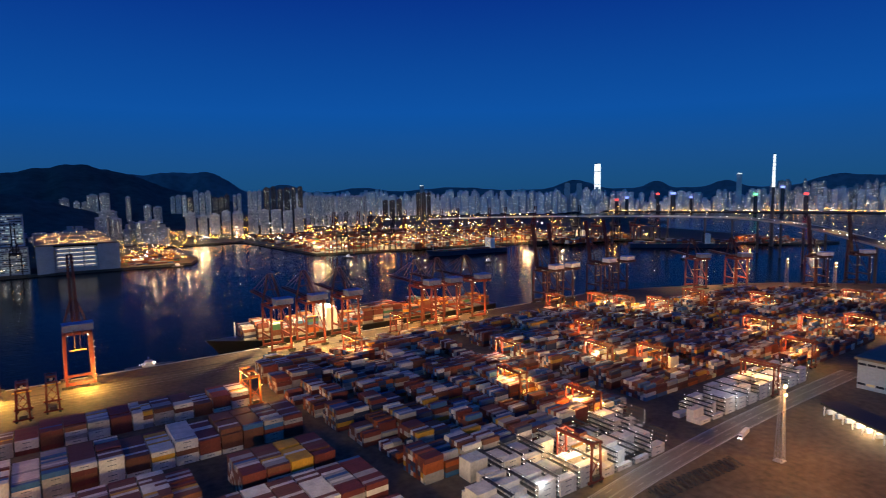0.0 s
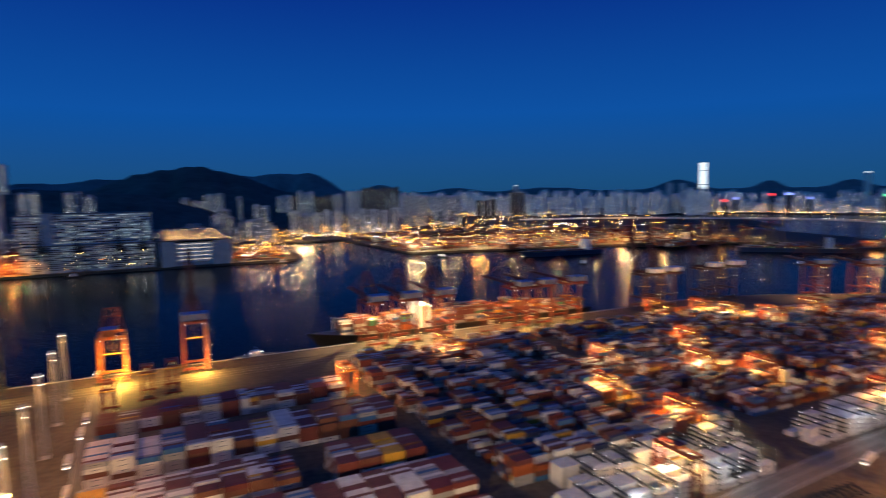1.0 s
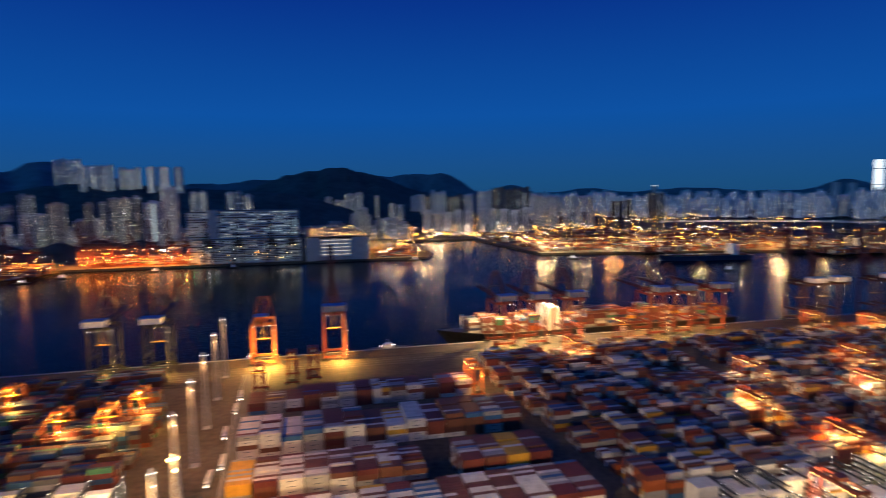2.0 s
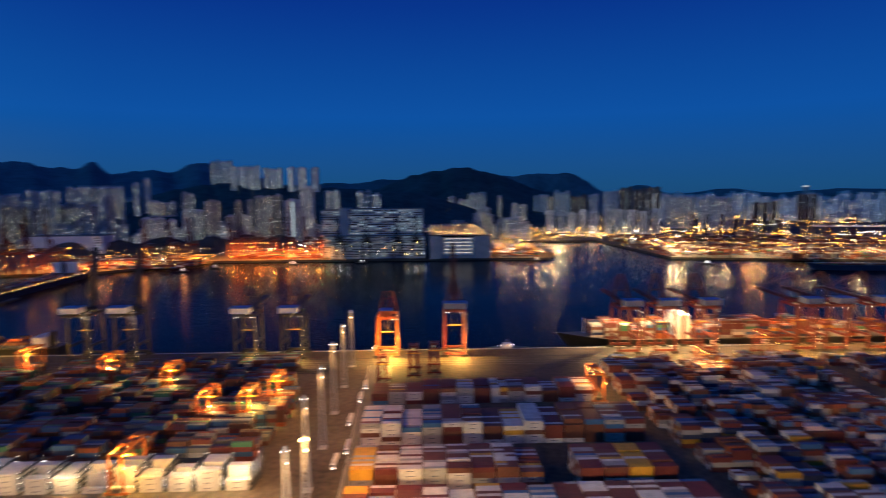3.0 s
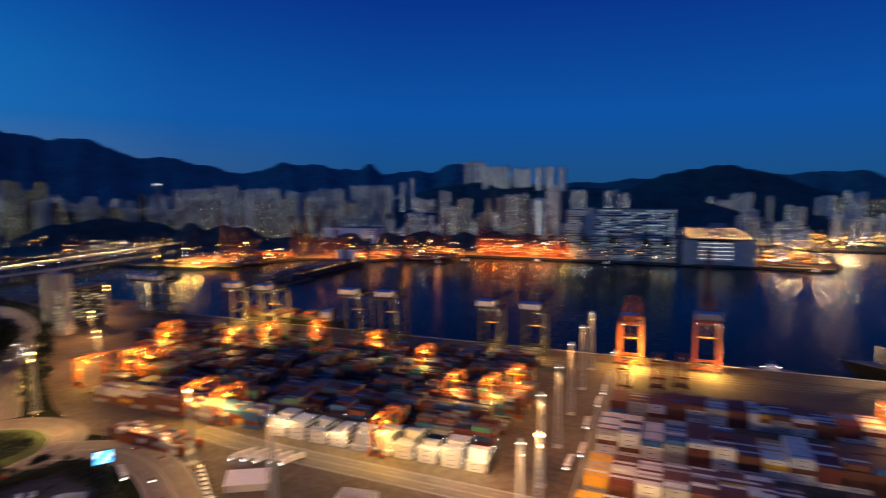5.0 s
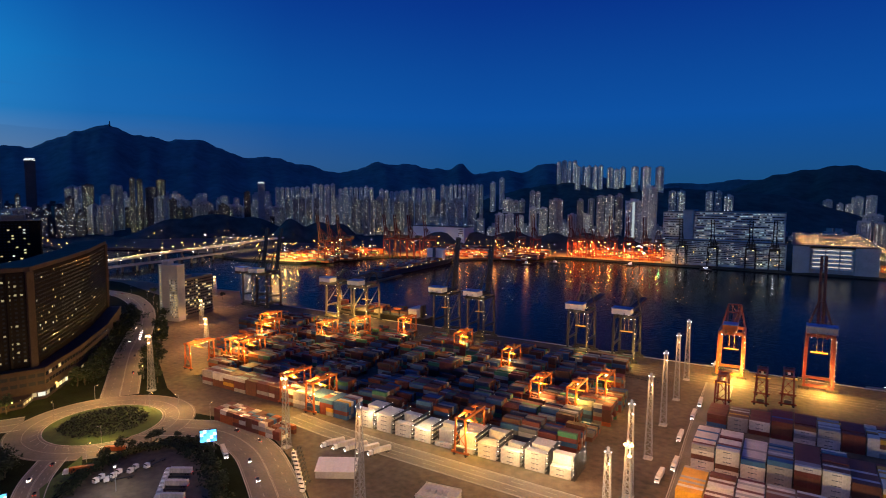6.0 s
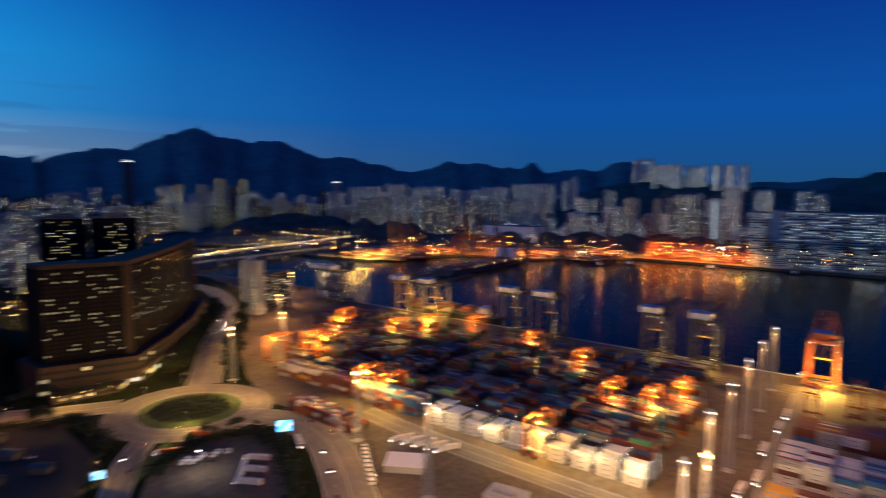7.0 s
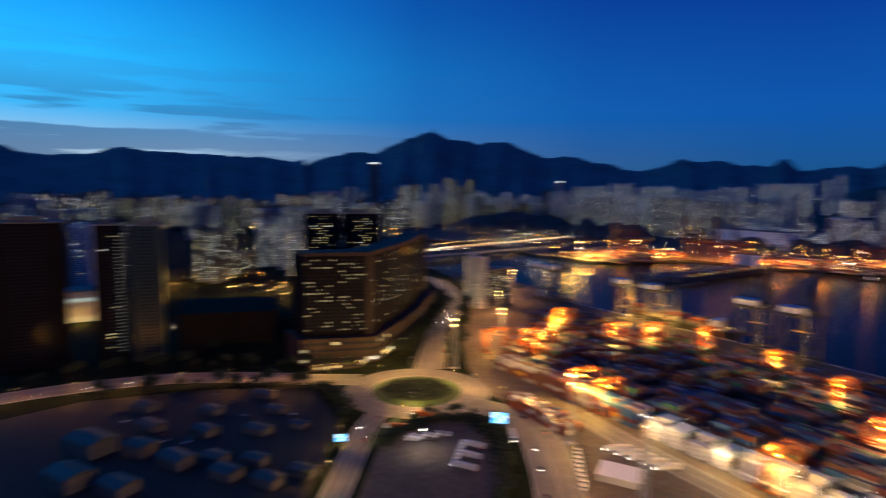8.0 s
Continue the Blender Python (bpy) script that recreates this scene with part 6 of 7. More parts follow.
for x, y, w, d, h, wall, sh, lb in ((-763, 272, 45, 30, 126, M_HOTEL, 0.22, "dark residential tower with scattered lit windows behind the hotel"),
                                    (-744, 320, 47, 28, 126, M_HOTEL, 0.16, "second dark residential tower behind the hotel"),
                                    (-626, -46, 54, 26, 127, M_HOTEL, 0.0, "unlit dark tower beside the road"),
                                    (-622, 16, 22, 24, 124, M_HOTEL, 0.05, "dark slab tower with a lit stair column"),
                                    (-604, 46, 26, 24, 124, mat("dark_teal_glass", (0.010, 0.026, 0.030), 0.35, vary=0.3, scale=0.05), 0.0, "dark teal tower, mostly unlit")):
    c = thing("residential_tower", lb, "building", m=pose(x, y, 0, 0, 0, math.degrees(math.atan2(-x, y)) * 0.93))
    part("wall", Shape().box(-w / 2, w / 2, -d / 2, d / 2, -1, h), wall, c)
    for u, v in ((-w / 2, -w * 0.3), (w * 0.3, w / 2)):
        part("bay", Shape().box(u, v, -d / 2 - 1.4, -d / 2, -1, h - 3), wall, c)
    part("roof", Shape().box(-w / 2 - 0.3, w / 2 + 0.3, -d / 2 - 0.3, d / 2 + 0.3, h, h + 1.2).box(-w * 0.25, w * 0.2, -d * 0.3, d * 0.3, h + 1.2, h + 6), M_ROOF, c)
    walled(c, (-w * 0.3, -d / 2), (w * 0.3, -d / 2), 4, h - 2, 3.3, 3.1, sh, int(h + w))
    if sh == 0.05:
        st = Shape()
        for k in range(34):
            st.box(w * 0.36, w * 0.46, -d / 2 - 1.6, -d / 2 - 1.45, 8 + k * 3.2, 9.0 + k * 3.2)
        tagged(part("stair_light", st, M_STAIR, c, "column of small stair lamps"), kind="stuff")

mb = thing("office_block", "concrete office block with a lit stair column", "building", m=pose(-642, 447, 0, 0, 0, 15.6))
part("stair_tower", Shape().box(-27, 0, 0, 13, -1, 70).box(-24, -14, 2, 11, 70, 74), M_CONC, mb, "pale concrete stair tower")
part("wing_wall", Shape().box(-24, -0.5, 13, 66, -1, 50), M_TOWERDARK, mb, "darker office wing")
part("roof", Shape().box(-24.5, 0, 13.1, 66.5, 50, 51.2).box(-20, -8, 24, 36, 51.2, 54), M_ROOF, mb)
walled(mb, (-0.5, 13), (-0.5, 66), 4, 49, 4, 3.6, 0.22, 72, False, 0.12)
walled(mb, (-26, 0), (-23.5, 0), 4, 68, 2.5, 2.6, 0.97, 73)
walled(mb, (-12, 0), (-1, 0), 4, 52, 2.2, 3.0, 0.5, 71)

# gate complex at the east end
gb = thing("gate_office", "grey office block beside the truck gate", "building")
part("wall", Shape().box(520, 600, 120, 182, -1, 23), M_WAREHOUSE, gb)
part("roof", Shape().box(518, 602, 118, 184, 23, 25), M_ROOF, gb)
for k in range(4):
    walled(gb, (520, 182), (520, 120), 2 + k * 5.2, 6 + k * 5.2, 6, 4, 0.2, 90 + k, False, 0.06)
    walled(gb, (600, 182), (520, 182), 2 + k * 5.2, 6 + k * 5.2, 6, 4, 0.1, 95 + k, False, 0.06)
cp = thing("gate_canopy", "long dark gate canopy over lit truck lanes", "canopy", m=pose(430, 140, 0, 0, 0, 62))
part("roof", Shape().box(-34, 34, -9, 9, 7.5, 9.0), M_DARK, cp)
for i in range(9):
    for y in (-7, 7):
        part("column", Shape().box(-32 + i * 8, -31.4 + i * 8, y - 0.3, y + 0.3, 0, 7.5), M_WHITE, cp)
    part("booth", Shape().box(-31 + i * 8, -29 + i * 8, -3, 3, 0, 2.8), M_WHITE, cp)
ls = Shape()
for i in range(16):
    ls.box(-32 + i * 4, -30.5 + i * 4, -1, 1, 7.3, 7.45)
part("ceiling_light", ls, M_BULB_W, cp, "white ceiling lights")
wb = thing("workshop", "white workshop with dark door openings among containers", "building")
part("wall", Shape().box(305, 335, 262, 280, -1, 9), M_WHITE, wb)
part("roof", Shape().box(304, 336, 261, 281, 9, 10), M_ROOF, wb)
for k in range(4):
    part("door", Shape().box(308 + k * 6.6, 312 + k * 6.6, 261.8, 262.1, 0, 5), M_DARK, wb)
hutc = thing("yard_hut", "low hut with a pale sloping roof", "hut", m=pose(-216, 247, 0, 0, 0, 30))
part("wall", Shape().box(-11, 11, -6, 6, 0, 4), M_CONC, hutc)
part("roof", Shape().add([(-11.5, -6.5, 4), (11.5, -6.5, 4), (11.5, 6.5, 6.5), (-11.5, 6.5, 6.5), (-11.5, -6.5, 4.4), (11.5, -6.5, 4.4), (11.5, 6.5, 6.9), (-11.5, 6.5, 6.9)],
                         [(0, 3, 2, 1), (4, 5, 6, 7), (0, 1, 5, 4), (1, 2, 6, 5), (2, 3, 7, 6), (3, 0, 4, 7)]), M_WHITE, hutc)
for x, y, w, d, lb in ((-150, 250, 20, 14, "flat-roofed site office with rooftop plant"), (-122, 244, 22, 13, "pale flat-roofed site office")):
    c = thing("site_office", lb, "office", m=pose(x, y, 0, 0, 0, 8))
    part("wall", Shape().box(-w / 2, w / 2, -d / 2, d / 2, 0, 5), M_CONC, c)
    part("roof", Shape().box(-w / 2 - 0.3, w / 2 + 0.3, -d / 2 - 0.3, d / 2 + 0.3, 5, 5.5), M_CONC, c)
    for v in (-d / 2, d / 2 - 0.3):
        part("parapet", Shape().box(-w / 2, w / 2, v, v + 0.3, 5.5, 6.3), M_CONC, c)
    for k in range(4):
        part("plant_unit", Shape().box(-w / 3 + k * 3.4, -w / 3 + k * 3.4 + 2.2, -2, 1, 5.5, 7.0), M_GALV, c)
    walled(c, (-w / 2, -d / 2), (w / 2, -d / 2), 1, 4.5, 3, 3.5, 0.2, 3)

# depot sheds
rng = random.Random(55)
for x, y, w, d, h, a in ((-402, -4, 26, 18, 9, 30), (-384, 22, 16, 12, 7, 35), (-361, -14, 22, 16, 8, 28), (-340, 8, 18, 13, 6, 32), (-358, 38, 20, 12, 6, 30), (-350, 58, 14, 10, 5, 36), (-329, 60, 16, 11, 5, 33),
                         (-336, 78, 13, 9, 5, 38), (-309, 78, 15, 10, 5, 30), (-310, 98, 14, 9, 4.5, 36), (-420, 30, 18, 10, 5, 28), (-395, 60, 15, 10, 4.5, 30), (-380, 90, 16, 9, 4.5, 34), (-430, 70, 14, 9, 4.5, 30), (-445, 110, 16, 8, 4.5, 40),
                         (-410, 110, 13, 8, 4, 36), (-460, 30, 16, 10, 5, 26), (-375, 116, 12, 7, 4, 38)):
    c = thing("depot_shed", "low shed with a dull blue-grey metal roof", "shed", "depot sheds", m=pose(x, y, 0, 0, 0, a))
    part("wall", Shape().box(-w / 2, w / 2, -d / 2, d / 2, 0, h), M_TOWERDARK, c)
    s = Shape().add([(-w / 2 - 0.4, -d / 2 - 0.4, h), (w / 2 + 0.4, -d / 2 - 0.4, h), (w / 2 + 0.4, 0, h + d * 0.14), (-w / 2 - 0.4, 0, h + d * 0.14), (w / 2 + 0.4, d / 2 + 0.4, h), (-w / 2 - 0.4, d / 2 + 0.4, h)],
                    [(0, 1, 2, 3), (3, 2, 4, 5), (0, 3, 5), (1, 4, 2), (0, 5, 4, 1)])
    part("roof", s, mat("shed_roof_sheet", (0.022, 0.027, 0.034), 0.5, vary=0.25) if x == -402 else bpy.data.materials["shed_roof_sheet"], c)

# screens
M_SCREEN = [glowing("screen_picture", q, 2.2) for q in ((0.10, 0.55, 1.0), (0.05, 0.30, 0.85), (0.7, 0.9, 1.0))]
for x, y, a in ((-300, 226, 52), (-331, 128, 62)):
    c = thing("billboard", "glowing blue roadside advertising screen on posts", "billboard", "roadside screens", m=pose(x, y, 0, 0, 0, a) @ Matrix.Scale(1.0 if x > -320 else 0.62, 4))
    for px in (-3, 3):
        part("post", Shape().box(px - 0.25, px + 0.25, 0.5, 1.0, 0, 8), M_GALV, c)
    part("frame", Shape().box(-5, 5, 0.2, 1.2, 7, 15), M_DARK, c)
    for i in range(5):
        for j in range(4):
            part("screen_panel", Shape().box(-4.7 + i * 1.88, -4.7 + i * 1.88 + 1.86, 0.1, 0.19, 7.3 + j * 1.86, 7.3 + j * 1.86 + 1.84), M_SCREEN[(i * 3 + j * 5) % 4 % 3], c, "glowing picture panel")


# ---- vehicles ----
def truck(colour, label, m, trailer=True, lights=True):
    c = thing("truck", label, "truck", "container trucks", m=m)
    cab = part("cab", Shape().box(0, 2.2, -1.2, 1.2, 0.9, 3.3).box(-0.5, 0, -1.15, 1.15, 0.9, 2.3), M_WHITE, c)
    part("windscreen", Shape().box(-0.06, 0.0, -1.05, 1.05, 2.32, 3.1), M_GLASS, cab)
    part("chassis", Shape().box(0, 14.5, -0.5, 0.5, 0.7, 1.1), M_DARK, c)
    if trailer:
        part("container", Shape().box(2.6, 14.8, -1.22, 1.22, 1.2, 3.95), colour, c)
    for x in (0.6, 3.4, 11.5, 12.9):
        for y in (-1.0, 1.0):
            part("wheel", Shape().tube((x, y - 0.2, 0.52), (x, y + 0.2, 0.52), 0.52, n=10), M_DARK, c)
    if lights:
        for y in (-0.85, 0.85):
            part("headlight", Shape().bead(-0.6, y, 1.2, 0.28), M_BULB_W, c)
            part("tail_light", Shape().bead(14.9, y, 1.1, 0.2), M_BULB_R, c)
    return c


def car(m, paint, lights=True):
    c = thing("car", "small car on the asphalt road", "car", "cars", m=m)
    part("body", Shape().box(-2.1, 2.1, -0.88, 0.88, 0.35, 0.95), paint, c)
    part("cabin", Shape().add([(-1.3, -0.8, 0.95), (1.4, -0.8, 0.95), (1.4, 0.8, 0.95), (-1.3, 0.8, 0.95), (-0.7, -0.7, 1.45), (0.9, -0.7, 1.45), (0.9, 0.7, 1.45), (-0.7, 0.7, 1.45)],
                             [(0, 3, 2, 1), (4, 5, 6, 7), (0, 1, 5, 4), (1, 2, 6, 5), (2, 3, 7, 6), (3, 0, 4, 7)]), M_GLASS, c)
    for x in (-1.3, 1.3):
        for y in (-0.8, 0.8):
            part("wheel", Shape().tube((x, y - 0.1, 0.33), (x, y + 0.1, 0.33), 0.33, n=8), M_DARK, c)
    if lights:
        for y in (-0.6, 0.6):
            part("headlight", Shape().bead(-2.2, y, 0.7, 0.3), M_BULB_W, c)
            part("tail_light", Shape().bead(2.15, y, 0.75, 0.22), M_BULB_R, c)
    return c


T_A = truck(M_CONT["orange"], "white-cabbed truck carrying an orange container", pose(-357, 192, 0.1, 0, 0, 35))
T_B = truck(M_CONT["white"], "white-cabbed truck carrying a pale container", pose(-284, 226, 0.1, 0, 0, 150))
T_C = truck(M_CONT["grey"], "parked truck tractor with empty chassis", pose(-317, 172, 0.1, 0, 0, 60), False, False)
copy_thing(T_A, pose(-345, 165, 0.1, 0, 0, 52))
for x, y, a in ((354, 185, 12), (-54, 440, 90), (-56, 395, 90), (-52, 350, 90), (-57, 330, 88), (-53, 470, 92)):
    copy_thing(T_B, pose(x, y, 0.1, 0, 0, a))
for k in range(7):
    copy_thing(T_C, pose(-320 + k * 1.2 - 3 * (k % 2), 168 + k * 4.2, 0.1, 0, 0, 100))
    copy_thing(T_C if k % 3 else T_B, pose(-298 + k * 3.6, 196 - k * 3.4, 0.1, 0, 0, 30))
for k in range(9):
    copy_thing(T_C, pose(-252 + k * 4.4, 249 - k * 3.6, 0.1, 0, 0, 118))
for k in range(5):
    copy_thing(T_B, pose(-246 + k * 8, 268 + k * 1.5, 0.1, 0, 0, 64))
paints = [M_WHITE, M_DARK, M_CONT["grey"], M_CONT["maroon"], M_CONT["navy"]]
PARKED = [car(pose(-400 - k * 7, 118 - k * 3, 0.06, 0, 0, 30), pt, False) for k, pt in enumerate(paints)]
CARS = [car(pose(-600 - k * 9, 370 + k * 6.3, 0.1, 0, 0, 145), pt) for k, pt in enumerate(paints)]
rng = random.Random(91)
for line, o in (([(-470, 276), (-553, 330), (-640, 396), (-745, 466), (-850, 512), (-925, 520)], 5), ([(-480, 140), (-526, 53), (-536, -3), (-536, -60)], 6), ([(-325, 252), (-285, 246), (-248, 226), (-205, 196)], 7), ([(-372, 172), (-350, 152), (-323, 134)], 3)):
    rl_ = ribbon([(x, y, 0) for x, y in line], 1)
    for i in range(3, len(rl_) - 1, 6):
        side = rng.choice((-1, 1))
        d = rl_[i + 1] - rl_[i]
        p = offset_line(rl_, o * side)[i]
        copy_thing(rng.choice(CARS), pose(p.x, p.y, 0.1, 0, 0, math.degrees(math.atan2(d.y, d.x)) + (0 if side > 0 else 180)))
for _ in range(44):
    x, y = rng.uniform(-470, -330), rng.uniform(-10, 130)
    if x + 0.8 * y < -340:
        copy_thing(rng.choice(PARKED), pose(x, y, 0.06, 0, 0, rng.choice((30, 120))))

# trailer chassis parked in a row
ch = thing("trailer_chassis", "empty dark skeletal trailer chassis in a row", "trailer", "parked trailer chassis", m=pose(250, 172, 0, 0, 0, 0))
part("frame", Shape().box(0, 12, -0.6, -0.35, 1.0, 1.35).box(0, 12, 0.35, 0.6, 1.0, 1.35).box(0, 0.3, -1.2, 1.2, 1.0, 1.4).box(6, 6.3, -1.2, 1.2, 1.0, 1.4).box(11.7, 12, -1.2, 1.2, 1.0, 1.4), M_DARK, ch)
for x in (9, 10.4):
    for y in (-1.0, 1.0):
        part("wheel", Shape().tube((x, y - 0.25, 0.5), (x, y + 0.25, 0.5), 0.5, n=10), M_DARK, ch)
for y in (-0.8, 0.8):
    part("landing_leg", Shape().box(2.4, 2.6, y - 0.1, y + 0.1, 0, 1.0), M_DARK, ch)
for k in range(16):
    copy_thing(ch, pose(252 + k * 4.6, 170 - k * 0.3, 0.02, 0, 0, 68))
for k in range(12):
    copy_thing(ch, pose(-118 + k * 3.4, 515 - 0.4 * k, 0.02, 0, 0, 96))
for k in range(9):
    copy_thing(ch, pose(-440 + k * 4, 318 + k * 3.4, 0.02, 0, 0, 20))
# short block of stacked boxes by the slip road
rng = random.Random(14)
rest = Shape()
for k in range(10):
    for z in range(3 if k < 8 else 2):
        c = container(-342 + k * 6.6, 263 - k * 0.2, z * CH, rng.choice(("maroon", "grey", "rust-brown", "white", "maroon", "orange")), True, "a short block by the road")
        for d in range(1, 6):
            if rng.random() < 0.93:
                simple_box(rest, -342 + k * 6.6, 263 - k * 0.2 + d * 2.56, z * CH, 6.06)
single("container_stacks", rest, M_MIXED_PALE, "short containers in a block by the slip road", "containers", kind="stuff")


# ---- street lamps ----
def street_lamp(m):
    c = thing("street_lamp", "tall steel street lamp with sodium head", "street lamp", "street lamps", m=m)
    part("post", Shape().tube((0, 0, 0), (0, 0, 11.5), 0.14, 0.09, 8), M_GALV, c)
    part("arm", Shape().beam((0, 0, 11.4), (2.2, 0, 11.9), 0.12), M_GALV, c)
    part("head", Shape().box(1.7, 2.9, -0.25, 0.25, 11.8, 12.05), M_GALV, c)
    part("bulb", Shape().bead(2.3, 0, 11.6, 0.22), M_BULB_S, c)
    return c


lot = thing("yard_lamp", "tall post with a bright white flood over the truck lot", "lamp post", m=pose(-303, 170, 0))
part("post", Shape().tube((0, 0, 0), (0, 0, 14), 0.2, 0.13, 8), M_GALV, lot)
part("floodlight", Shape().box(-0.5, 0.5, -0.9, 0.9, 14, 14.5), M_GALV, lot)
part("bulb", Shape().bead(0, 0, 13.7, 0.75), M_BULB_W, lot)
SL = None
STREET = [(-455, 165), (-488, 95), (-512, 20), (-520, -50), (-470, 292), (-545, 345), (-625, 408), (-720, 470), (-820, 520), (-345, 262), (-290, 262), (-240, 236), (-400, 252), (-370, 200), (-438, 205), (-335, 130), (-295, 105), (-470, 128), (-500, 58), (-516, -15), (-505, 310), (-585, 378), (-670, 440), (-770, 497), (-880, 532), (-950, 522), (-262, 250), (-318, 266), (-380, 262), (-350, 180), (-450, 240), (-210, 215)]
for x, y in STREET:
    SL = street_lamp(pose(x, y, 0)) if SL is None else copy_thing(SL, pose(x, y, 0, 0, 0, (x * 7) % 360))


# ---- small craft ----
def workboat(label, m, length=24.0, lit=True):
    c = thing("workboat", label, "boat", "harbour craft", m=m)
    w = length * 0.16
    hull = Shape().add([(0, -w, 0), (length * 0.75, -w, 0), (length, 0, 0.6), (length * 0.75, w, 0), (0, w, 0), (0, -w * 1.1, 2.2), (length * 0.75, -w * 1.1, 2.4), (length * 1.05, 0, 3.4), (length * 0.75, w * 1.1, 2.4), (0, w * 1.1, 2.2)],
                       [(4, 3, 2, 1, 0), (5, 6, 7, 8, 9), (0, 1, 6, 5), (1, 2, 7, 6), (2, 3, 8, 7), (3, 4, 9, 8), (4, 0, 5, 9)])
    part("hull", hull, M_HULL, c)
    part("wheelhouse", Shape().box(length * 0.35, length * 0.6, -w * 0.7, w * 0.7, 2.3, 5.2).box(length * 0.4, length * 0.57, -w * 0.5, w * 0.5, 5.2, 7.6), M_WHITE, c)
    part("mast", Shape().beam((length * 0.48, 0, 7.6), (length * 0.48, 0, 12), 0.3), M_GALV, c)
    if lit:
        part("deck_lamp", Shape().bead(length * 0.62, 0, 6, 0.5).bead(length * 0.3, 0, 5, 0.4), M_BULB_W, c)
    return c


WB = workboat("tug with a white wheelhouse moored at the quay", pose(-66, 601, WATER_Z + 0.5))
copy_thing(WB, pose(70, 600, WATER_Z + 0.5))
workboat("flat barge with a small wheelhouse beside the quay", pose(62, 602, WATER_Z + 0.5), 40)
for x, y, a in ((-540, 1270, 10), (-470, 1330, 170), (-170, 1395, 5), (-330, 1385, 0), (640, 1300, 160), (820, 1010, 20), (1180, 760, 15), (250, 1405, 0), (1010, 1190, 170)):
    copy_thing(WB, pose(x, y, WATER_Z + 0.5, 0, 0, a))


YELLOW = (1.0, 0.53, 0.09)
PALE_GOLD = (1.0, 0.66, 0.28)
STREET_GOLD = (1.0, 0.54, 0.14)
DEEP = (1.0, 0.30, 0.04)
# ---- lamps: most hang near a fixture built above, others are added without one ----
for k, (x, y) in enumerate(RTGS + [(128, 430)]):
    west_ = x < 0
    warm = YELLOW if west_ else (SODIUM, PALE_GOLD, AMBER)[k % 3]
    lamp(x, y + (8 if west_ else 16), 19 if west_ else 17.5, (28000 if x < -390 else 55000 if y < 320 else 32000) if west_ else (40000 if y < 230 else 38000 if x < 350 else 44000), warm, 0.35)
    lamp(x + 5.6, y - 3.0, 16.0, (22000 if x < -390 else 26000) if west_ else 14000, YELLOW if (x * 7) % 3 else AMBER, 0.3)
# lattice masts; the last three are the unseen ones added to light the near blocks
for x, y, p in ((-60, 271, 130000), (-62, 243, 30000), (-67, 307, 40000), (-68, 361, 34000), (-70, 420, 34000), (-71, 479, 34000), (-72, 537, 34000), (345, 157, 120000), (-436, 277, 60000), (-266, 257, 26000), (-185, 229, 34000), (-513, 388, 110000), (-605, 452, 80000),
                (941, 430, 90000), (943, 365, 90000), (869, 526, 70000), (909, 493, 70000), (1050, 300, 90000), (-680, 524, 80000), (-756, 590, 50000), (-30, 185, 420000), (55, 170, 380000), (110, 125, 160000)):
    lamp(x + 0.6, y - 7, 44 if x == 345 else 29 if x < -500 else 51, p * (1 if y < 200 else 1.4), AMBER if y > 200 or x > 200 else PALE_GOLD, 0.3, y > 200 or x > 200)
# quay cranes: hooded floods under the girder; bare lamps added low landside to brighten the apron
for x, p, low_p, c in ((25, 26000, 130000, AMBER), (-41, 70000, 190000, YELLOW), (196, 330000, 30000, PALE_GOLD), (232, 330000, 34000, PALE_GOLD), (272, 420000, 40000, PALE_GOLD), (372, 160000, 30000, AMBER), (403, 180000, 30000, PALE_GOLD), (446, 120000, 26000, AMBER), (573, 4000, 2500, WARM), (604, 4000, 2500, WARM), (682, 4000, 2500, WARM),
                       (-178, 20000, 22000, PALE_GOLD), (-133, 30000, 34000, PALE_GOLD), (-336, 3000, 4000, WARM), (-292, 6000, 6000, WARM), (-497, 70000, 50000, AMBER), (-452, 90000, 110000, YELLOW)):
    lamp(x, RAIL + (34 if x > 180 else 12), 42 if x > 180 else 34, p, c, 0.5, True)
    lamp(x + 4, RAIL - 6, 10, low_p, YELLOW, 0.3)
for x, y in ((832, 505), (884, 470)):
    lamp(x, y + 6, 30, 90000, PALE_GOLD, 0.5, True)
for x, y in STREET:
    lamp(x, y, 11.2, (15000 if x < -500 else 25000 if x < -360 else 10000) if y > 140 or x > -440 else 15000, STREET_GOLD if y > 140 or x > -440 else SODIUM, 0.3)
for x, y in ((-238, 312), (-197, 312), (-130, 312), (-104, 312), (200, 208), (270, 208), (400, 217), (470, 217)):
    lamp(x, y - 6, 13.5, 4500 if x > 0 else 16000, COOL if x > 0 else PALE_GOLD, 0.3)
lamp(430, 140, 6.5, 30000, PALE_GOLD, 0.5)
lamp(-303, 170, 12.6, 9000, (1.0, 0.86, 0.66), 0.4, True)
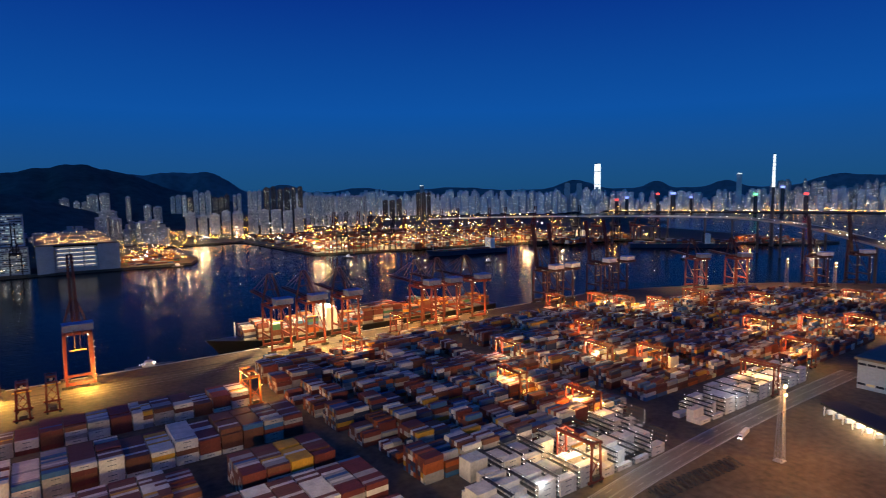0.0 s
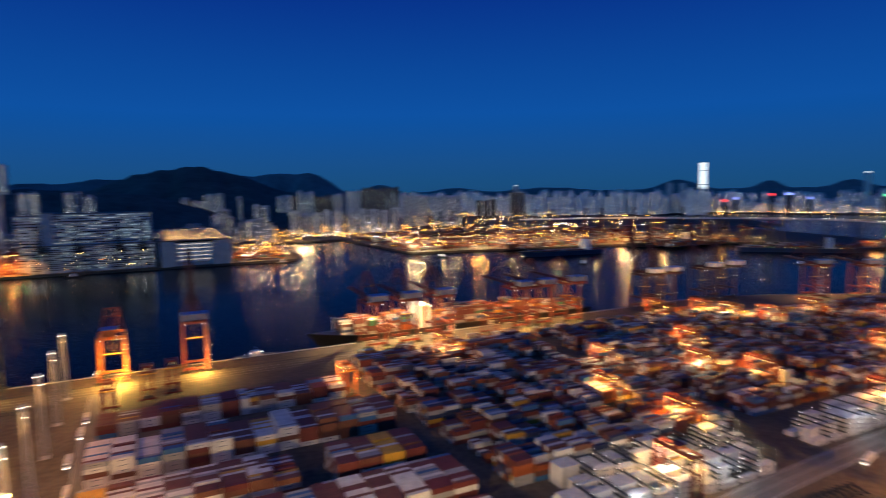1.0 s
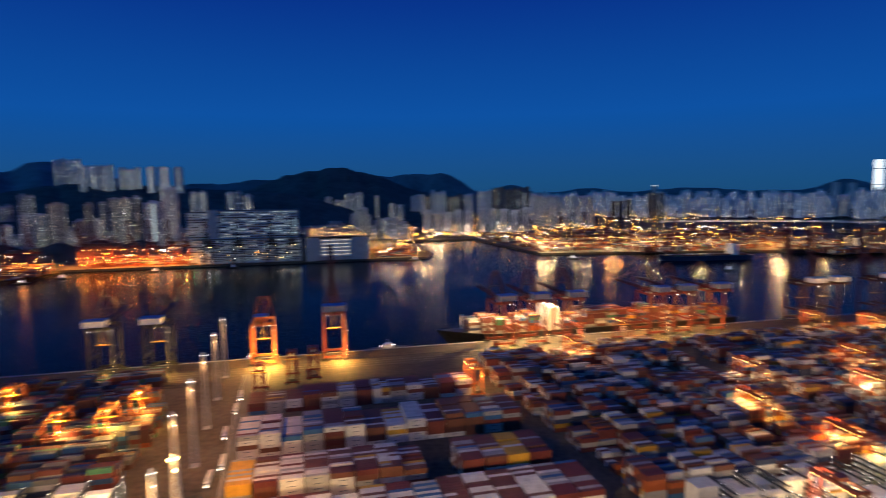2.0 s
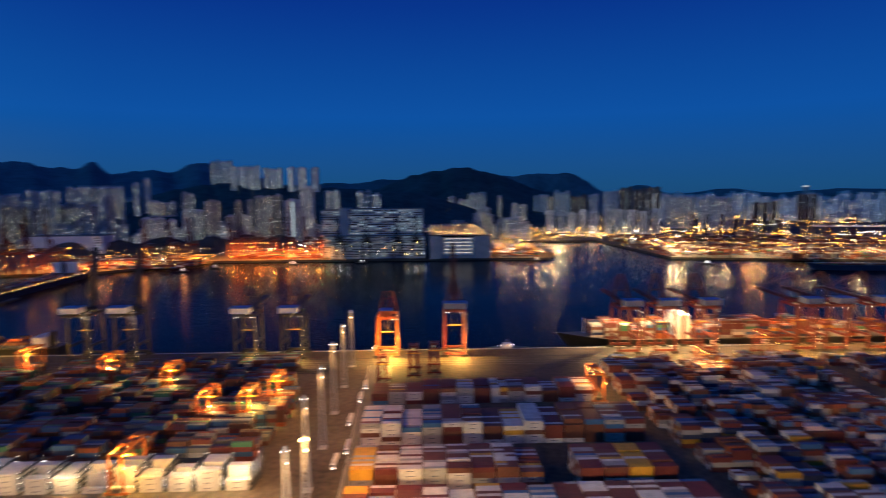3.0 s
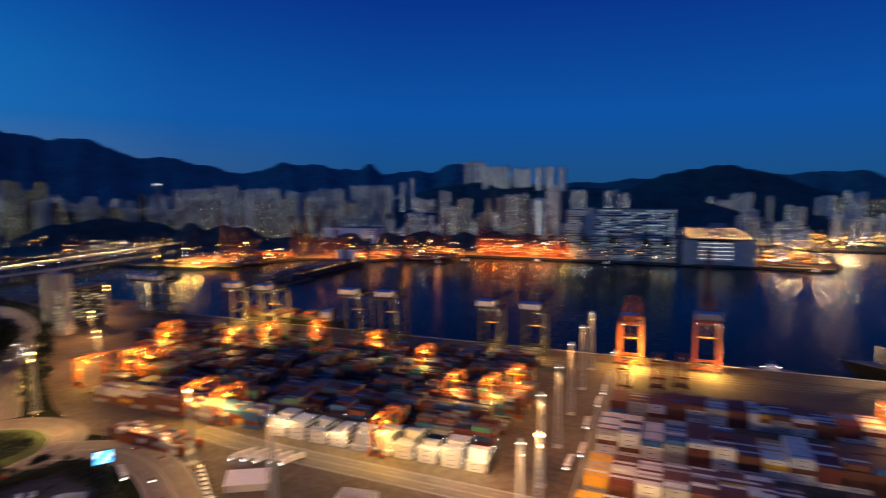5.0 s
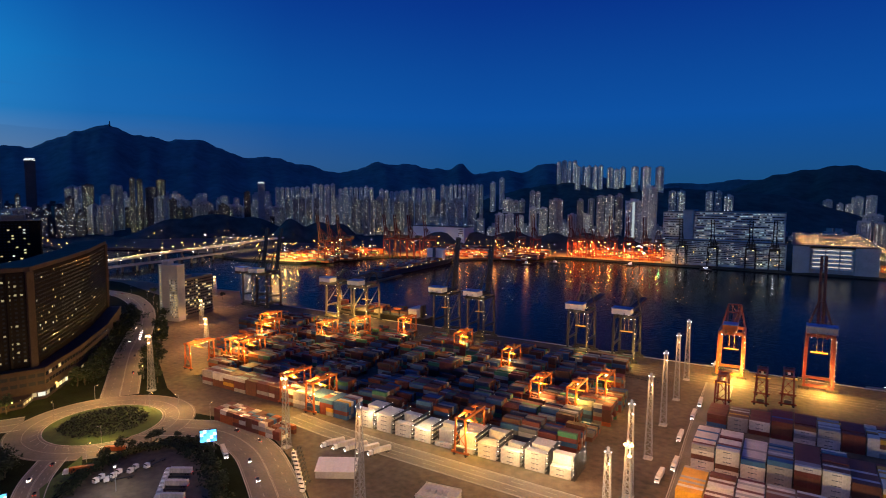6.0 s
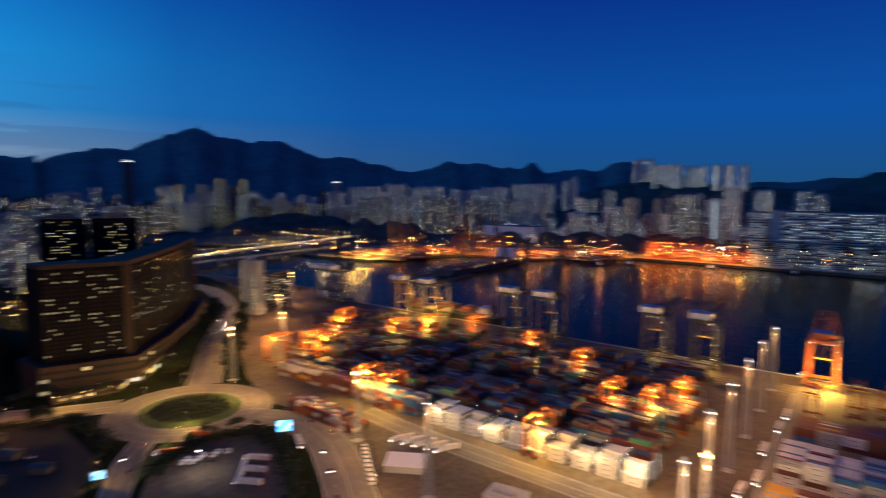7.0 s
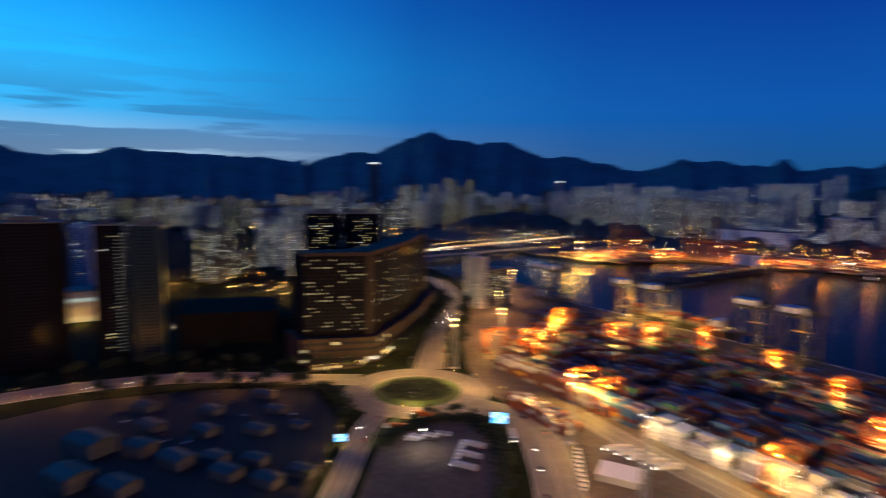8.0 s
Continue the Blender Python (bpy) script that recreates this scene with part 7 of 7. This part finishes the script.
# lamps of the far terminals, which also streak the water
for x, y, z, p, c in ((-485, 1428, 14, 16000, DEEP), (-400, 1428, 14, 20000, DEEP), (-320, 1428, 14, 16000, DEEP), (-262, 1424, 14, 12000, (0.15, 1, 0.4)), (-212, 1404, 10, 9000, COOL), (-30, 1404, 12, 9000, COOL), (215, 1424, 26, 90000, PALE_GOLD), (285, 1424, 26, 110000, PALE_GOLD),
                      (600, 1395, 30, 420000, PALE_GOLD), (690, 1376, 28, 160000, PALE_GOLD), (770, 1360, 28, 160000, SODIUM), (870, 1335, 30, 200000, PALE_GOLD), (980, 1308, 30, 260000, PALE_GOLD), (1080, 1290, 30, 340000, PALE_GOLD), (1190, 1262, 36, 560000, PALE_GOLD), (1290, 1225, 30, 300000, PALE_GOLD), (1420, 1150, 30, 260000, SODIUM), (1530, 1080, 30, 320000, PALE_GOLD),
                      (430, 1925, 26, 600000, PALE_GOLD), (-690, 1245, 26, 60000, DEEP), (-800, 1216, 26, 90000, DEEP), (-878, 1200, 26, 240000, YELLOW), (-1018, 968, 36, 300000, YELLOW), (-958, 950, 13, 110000, YELLOW), (-1110, 962, 26, 120000, PALE_GOLD), (1620, 850, 26, 260000, SODIUM), (1700, 705, 26, 180000, PALE_GOLD),
                      (900, 1600, 34, 240000, SODIUM), (720, 1700, 34, 240000, SODIUM), (1150, 1600, 34, 280000, SODIUM), (1350, 1450, 34, 200000, SODIUM)):
    # Two weaker lamps are added beside each one to widen its streak.
    for k in (-1, 0, 1):
        lamp(x + 19 * k, y, z * (1 - 0.2 * abs(k)), p * (0.22 if k == 0 else 0.10), c, 1.4)
for x in range(-490, -250, 36):
    lamp(x, 1506, 30, 300000, DEEP, 0.8, True)
for x in range(-500, -250, 40):
    lamp(x, 1440, 40, 420000, DEEP, 0.8, True)
for x, y in ((-860, 1260), (-800, 1275), (-740, 1290), (-680, 1320), (-600, 1400), (-560, 1440), (-990, 1100), (-1000, 1040), (-940, 1180)):
    lamp(x, y, 36, 600000, DEEP, 0.8, True)
for x, y, p in ((640, 1440, 260000), (720, 1500, 300000), (800, 1420, 260000), (880, 1400, 300000), (960, 1480, 340000), (1040, 1360, 300000), (1120, 1440, 340000), (1220, 1330, 300000), (1320, 1260, 300000), (1440, 1200, 260000), (680, 1620, 380000), (1000, 1650, 420000),
                (180, 1470, 90000), (230, 1540, 120000), (270, 1470, 90000), (200, 1620, 120000)):
    lamp(x, y, 36, p * 2.6, SODIUM if (x // 20) % 2 else PALE_GOLD, 0.8, True)
for x in (30, 78, 126):
    for y in (1475, 1580, 1730):
        lamp(x, y, 66, 26000, PALE_GOLD, 0.6, True)
for x, y in ((1300, 1130), (1420, 960), (1440, 800), (1340, 620), (1200, 470), (1080, 340)):
    lamp(x, y, 90, 60000, PALE_GOLD, 0.6, True)
# channel viaduct, western pier, the street behind the hotel and its terrace
for x, y in ((-1118, 530), (-1165, 610), (-1205, 690), (-1236, 770), (-1262, 850), (-1283, 940), (-1300, 1030), (-1320, 1110), (-1343, 1190), (-1366, 1265), (-1392, 1360)):
    lamp(x, y, 30, 170000, PALE_GOLD, 0.6, True)
for x, y, z, p in ((-1018, 1000, 44, 900000), (-975, 985, 30, 500000), (-1060, 1005, 30, 400000)):
    lamp(x, y, z, p, YELLOW, 0.8, True)
for x, y in BACK:
    lamp(x, y, 11, 12000, YELLOW, 0.5)
lamp(-785, -12, 5, 12000, YELLOW, 0.5)
for x, y in ((-476, 163), (-471, 188), (-478, 214), (-500, 238), (-520, 262)):
    lamp(x, y, 6.5, 5000, YELLOW, 0.3)
# floods on the frames of the far cranes
for x, y in ((-480, 1441), (-448, 1441), (-415, 1441), (-380, 1441), (-340, 1441), (-300, 1441), (-270, 1441), (-862, 1174), (-800, 1189), (-760, 1197), (-620, 1290), (-560, 1350), (-940, 1052)):
    lamp(x, y, 27, 18000, DEEP, 0.8)
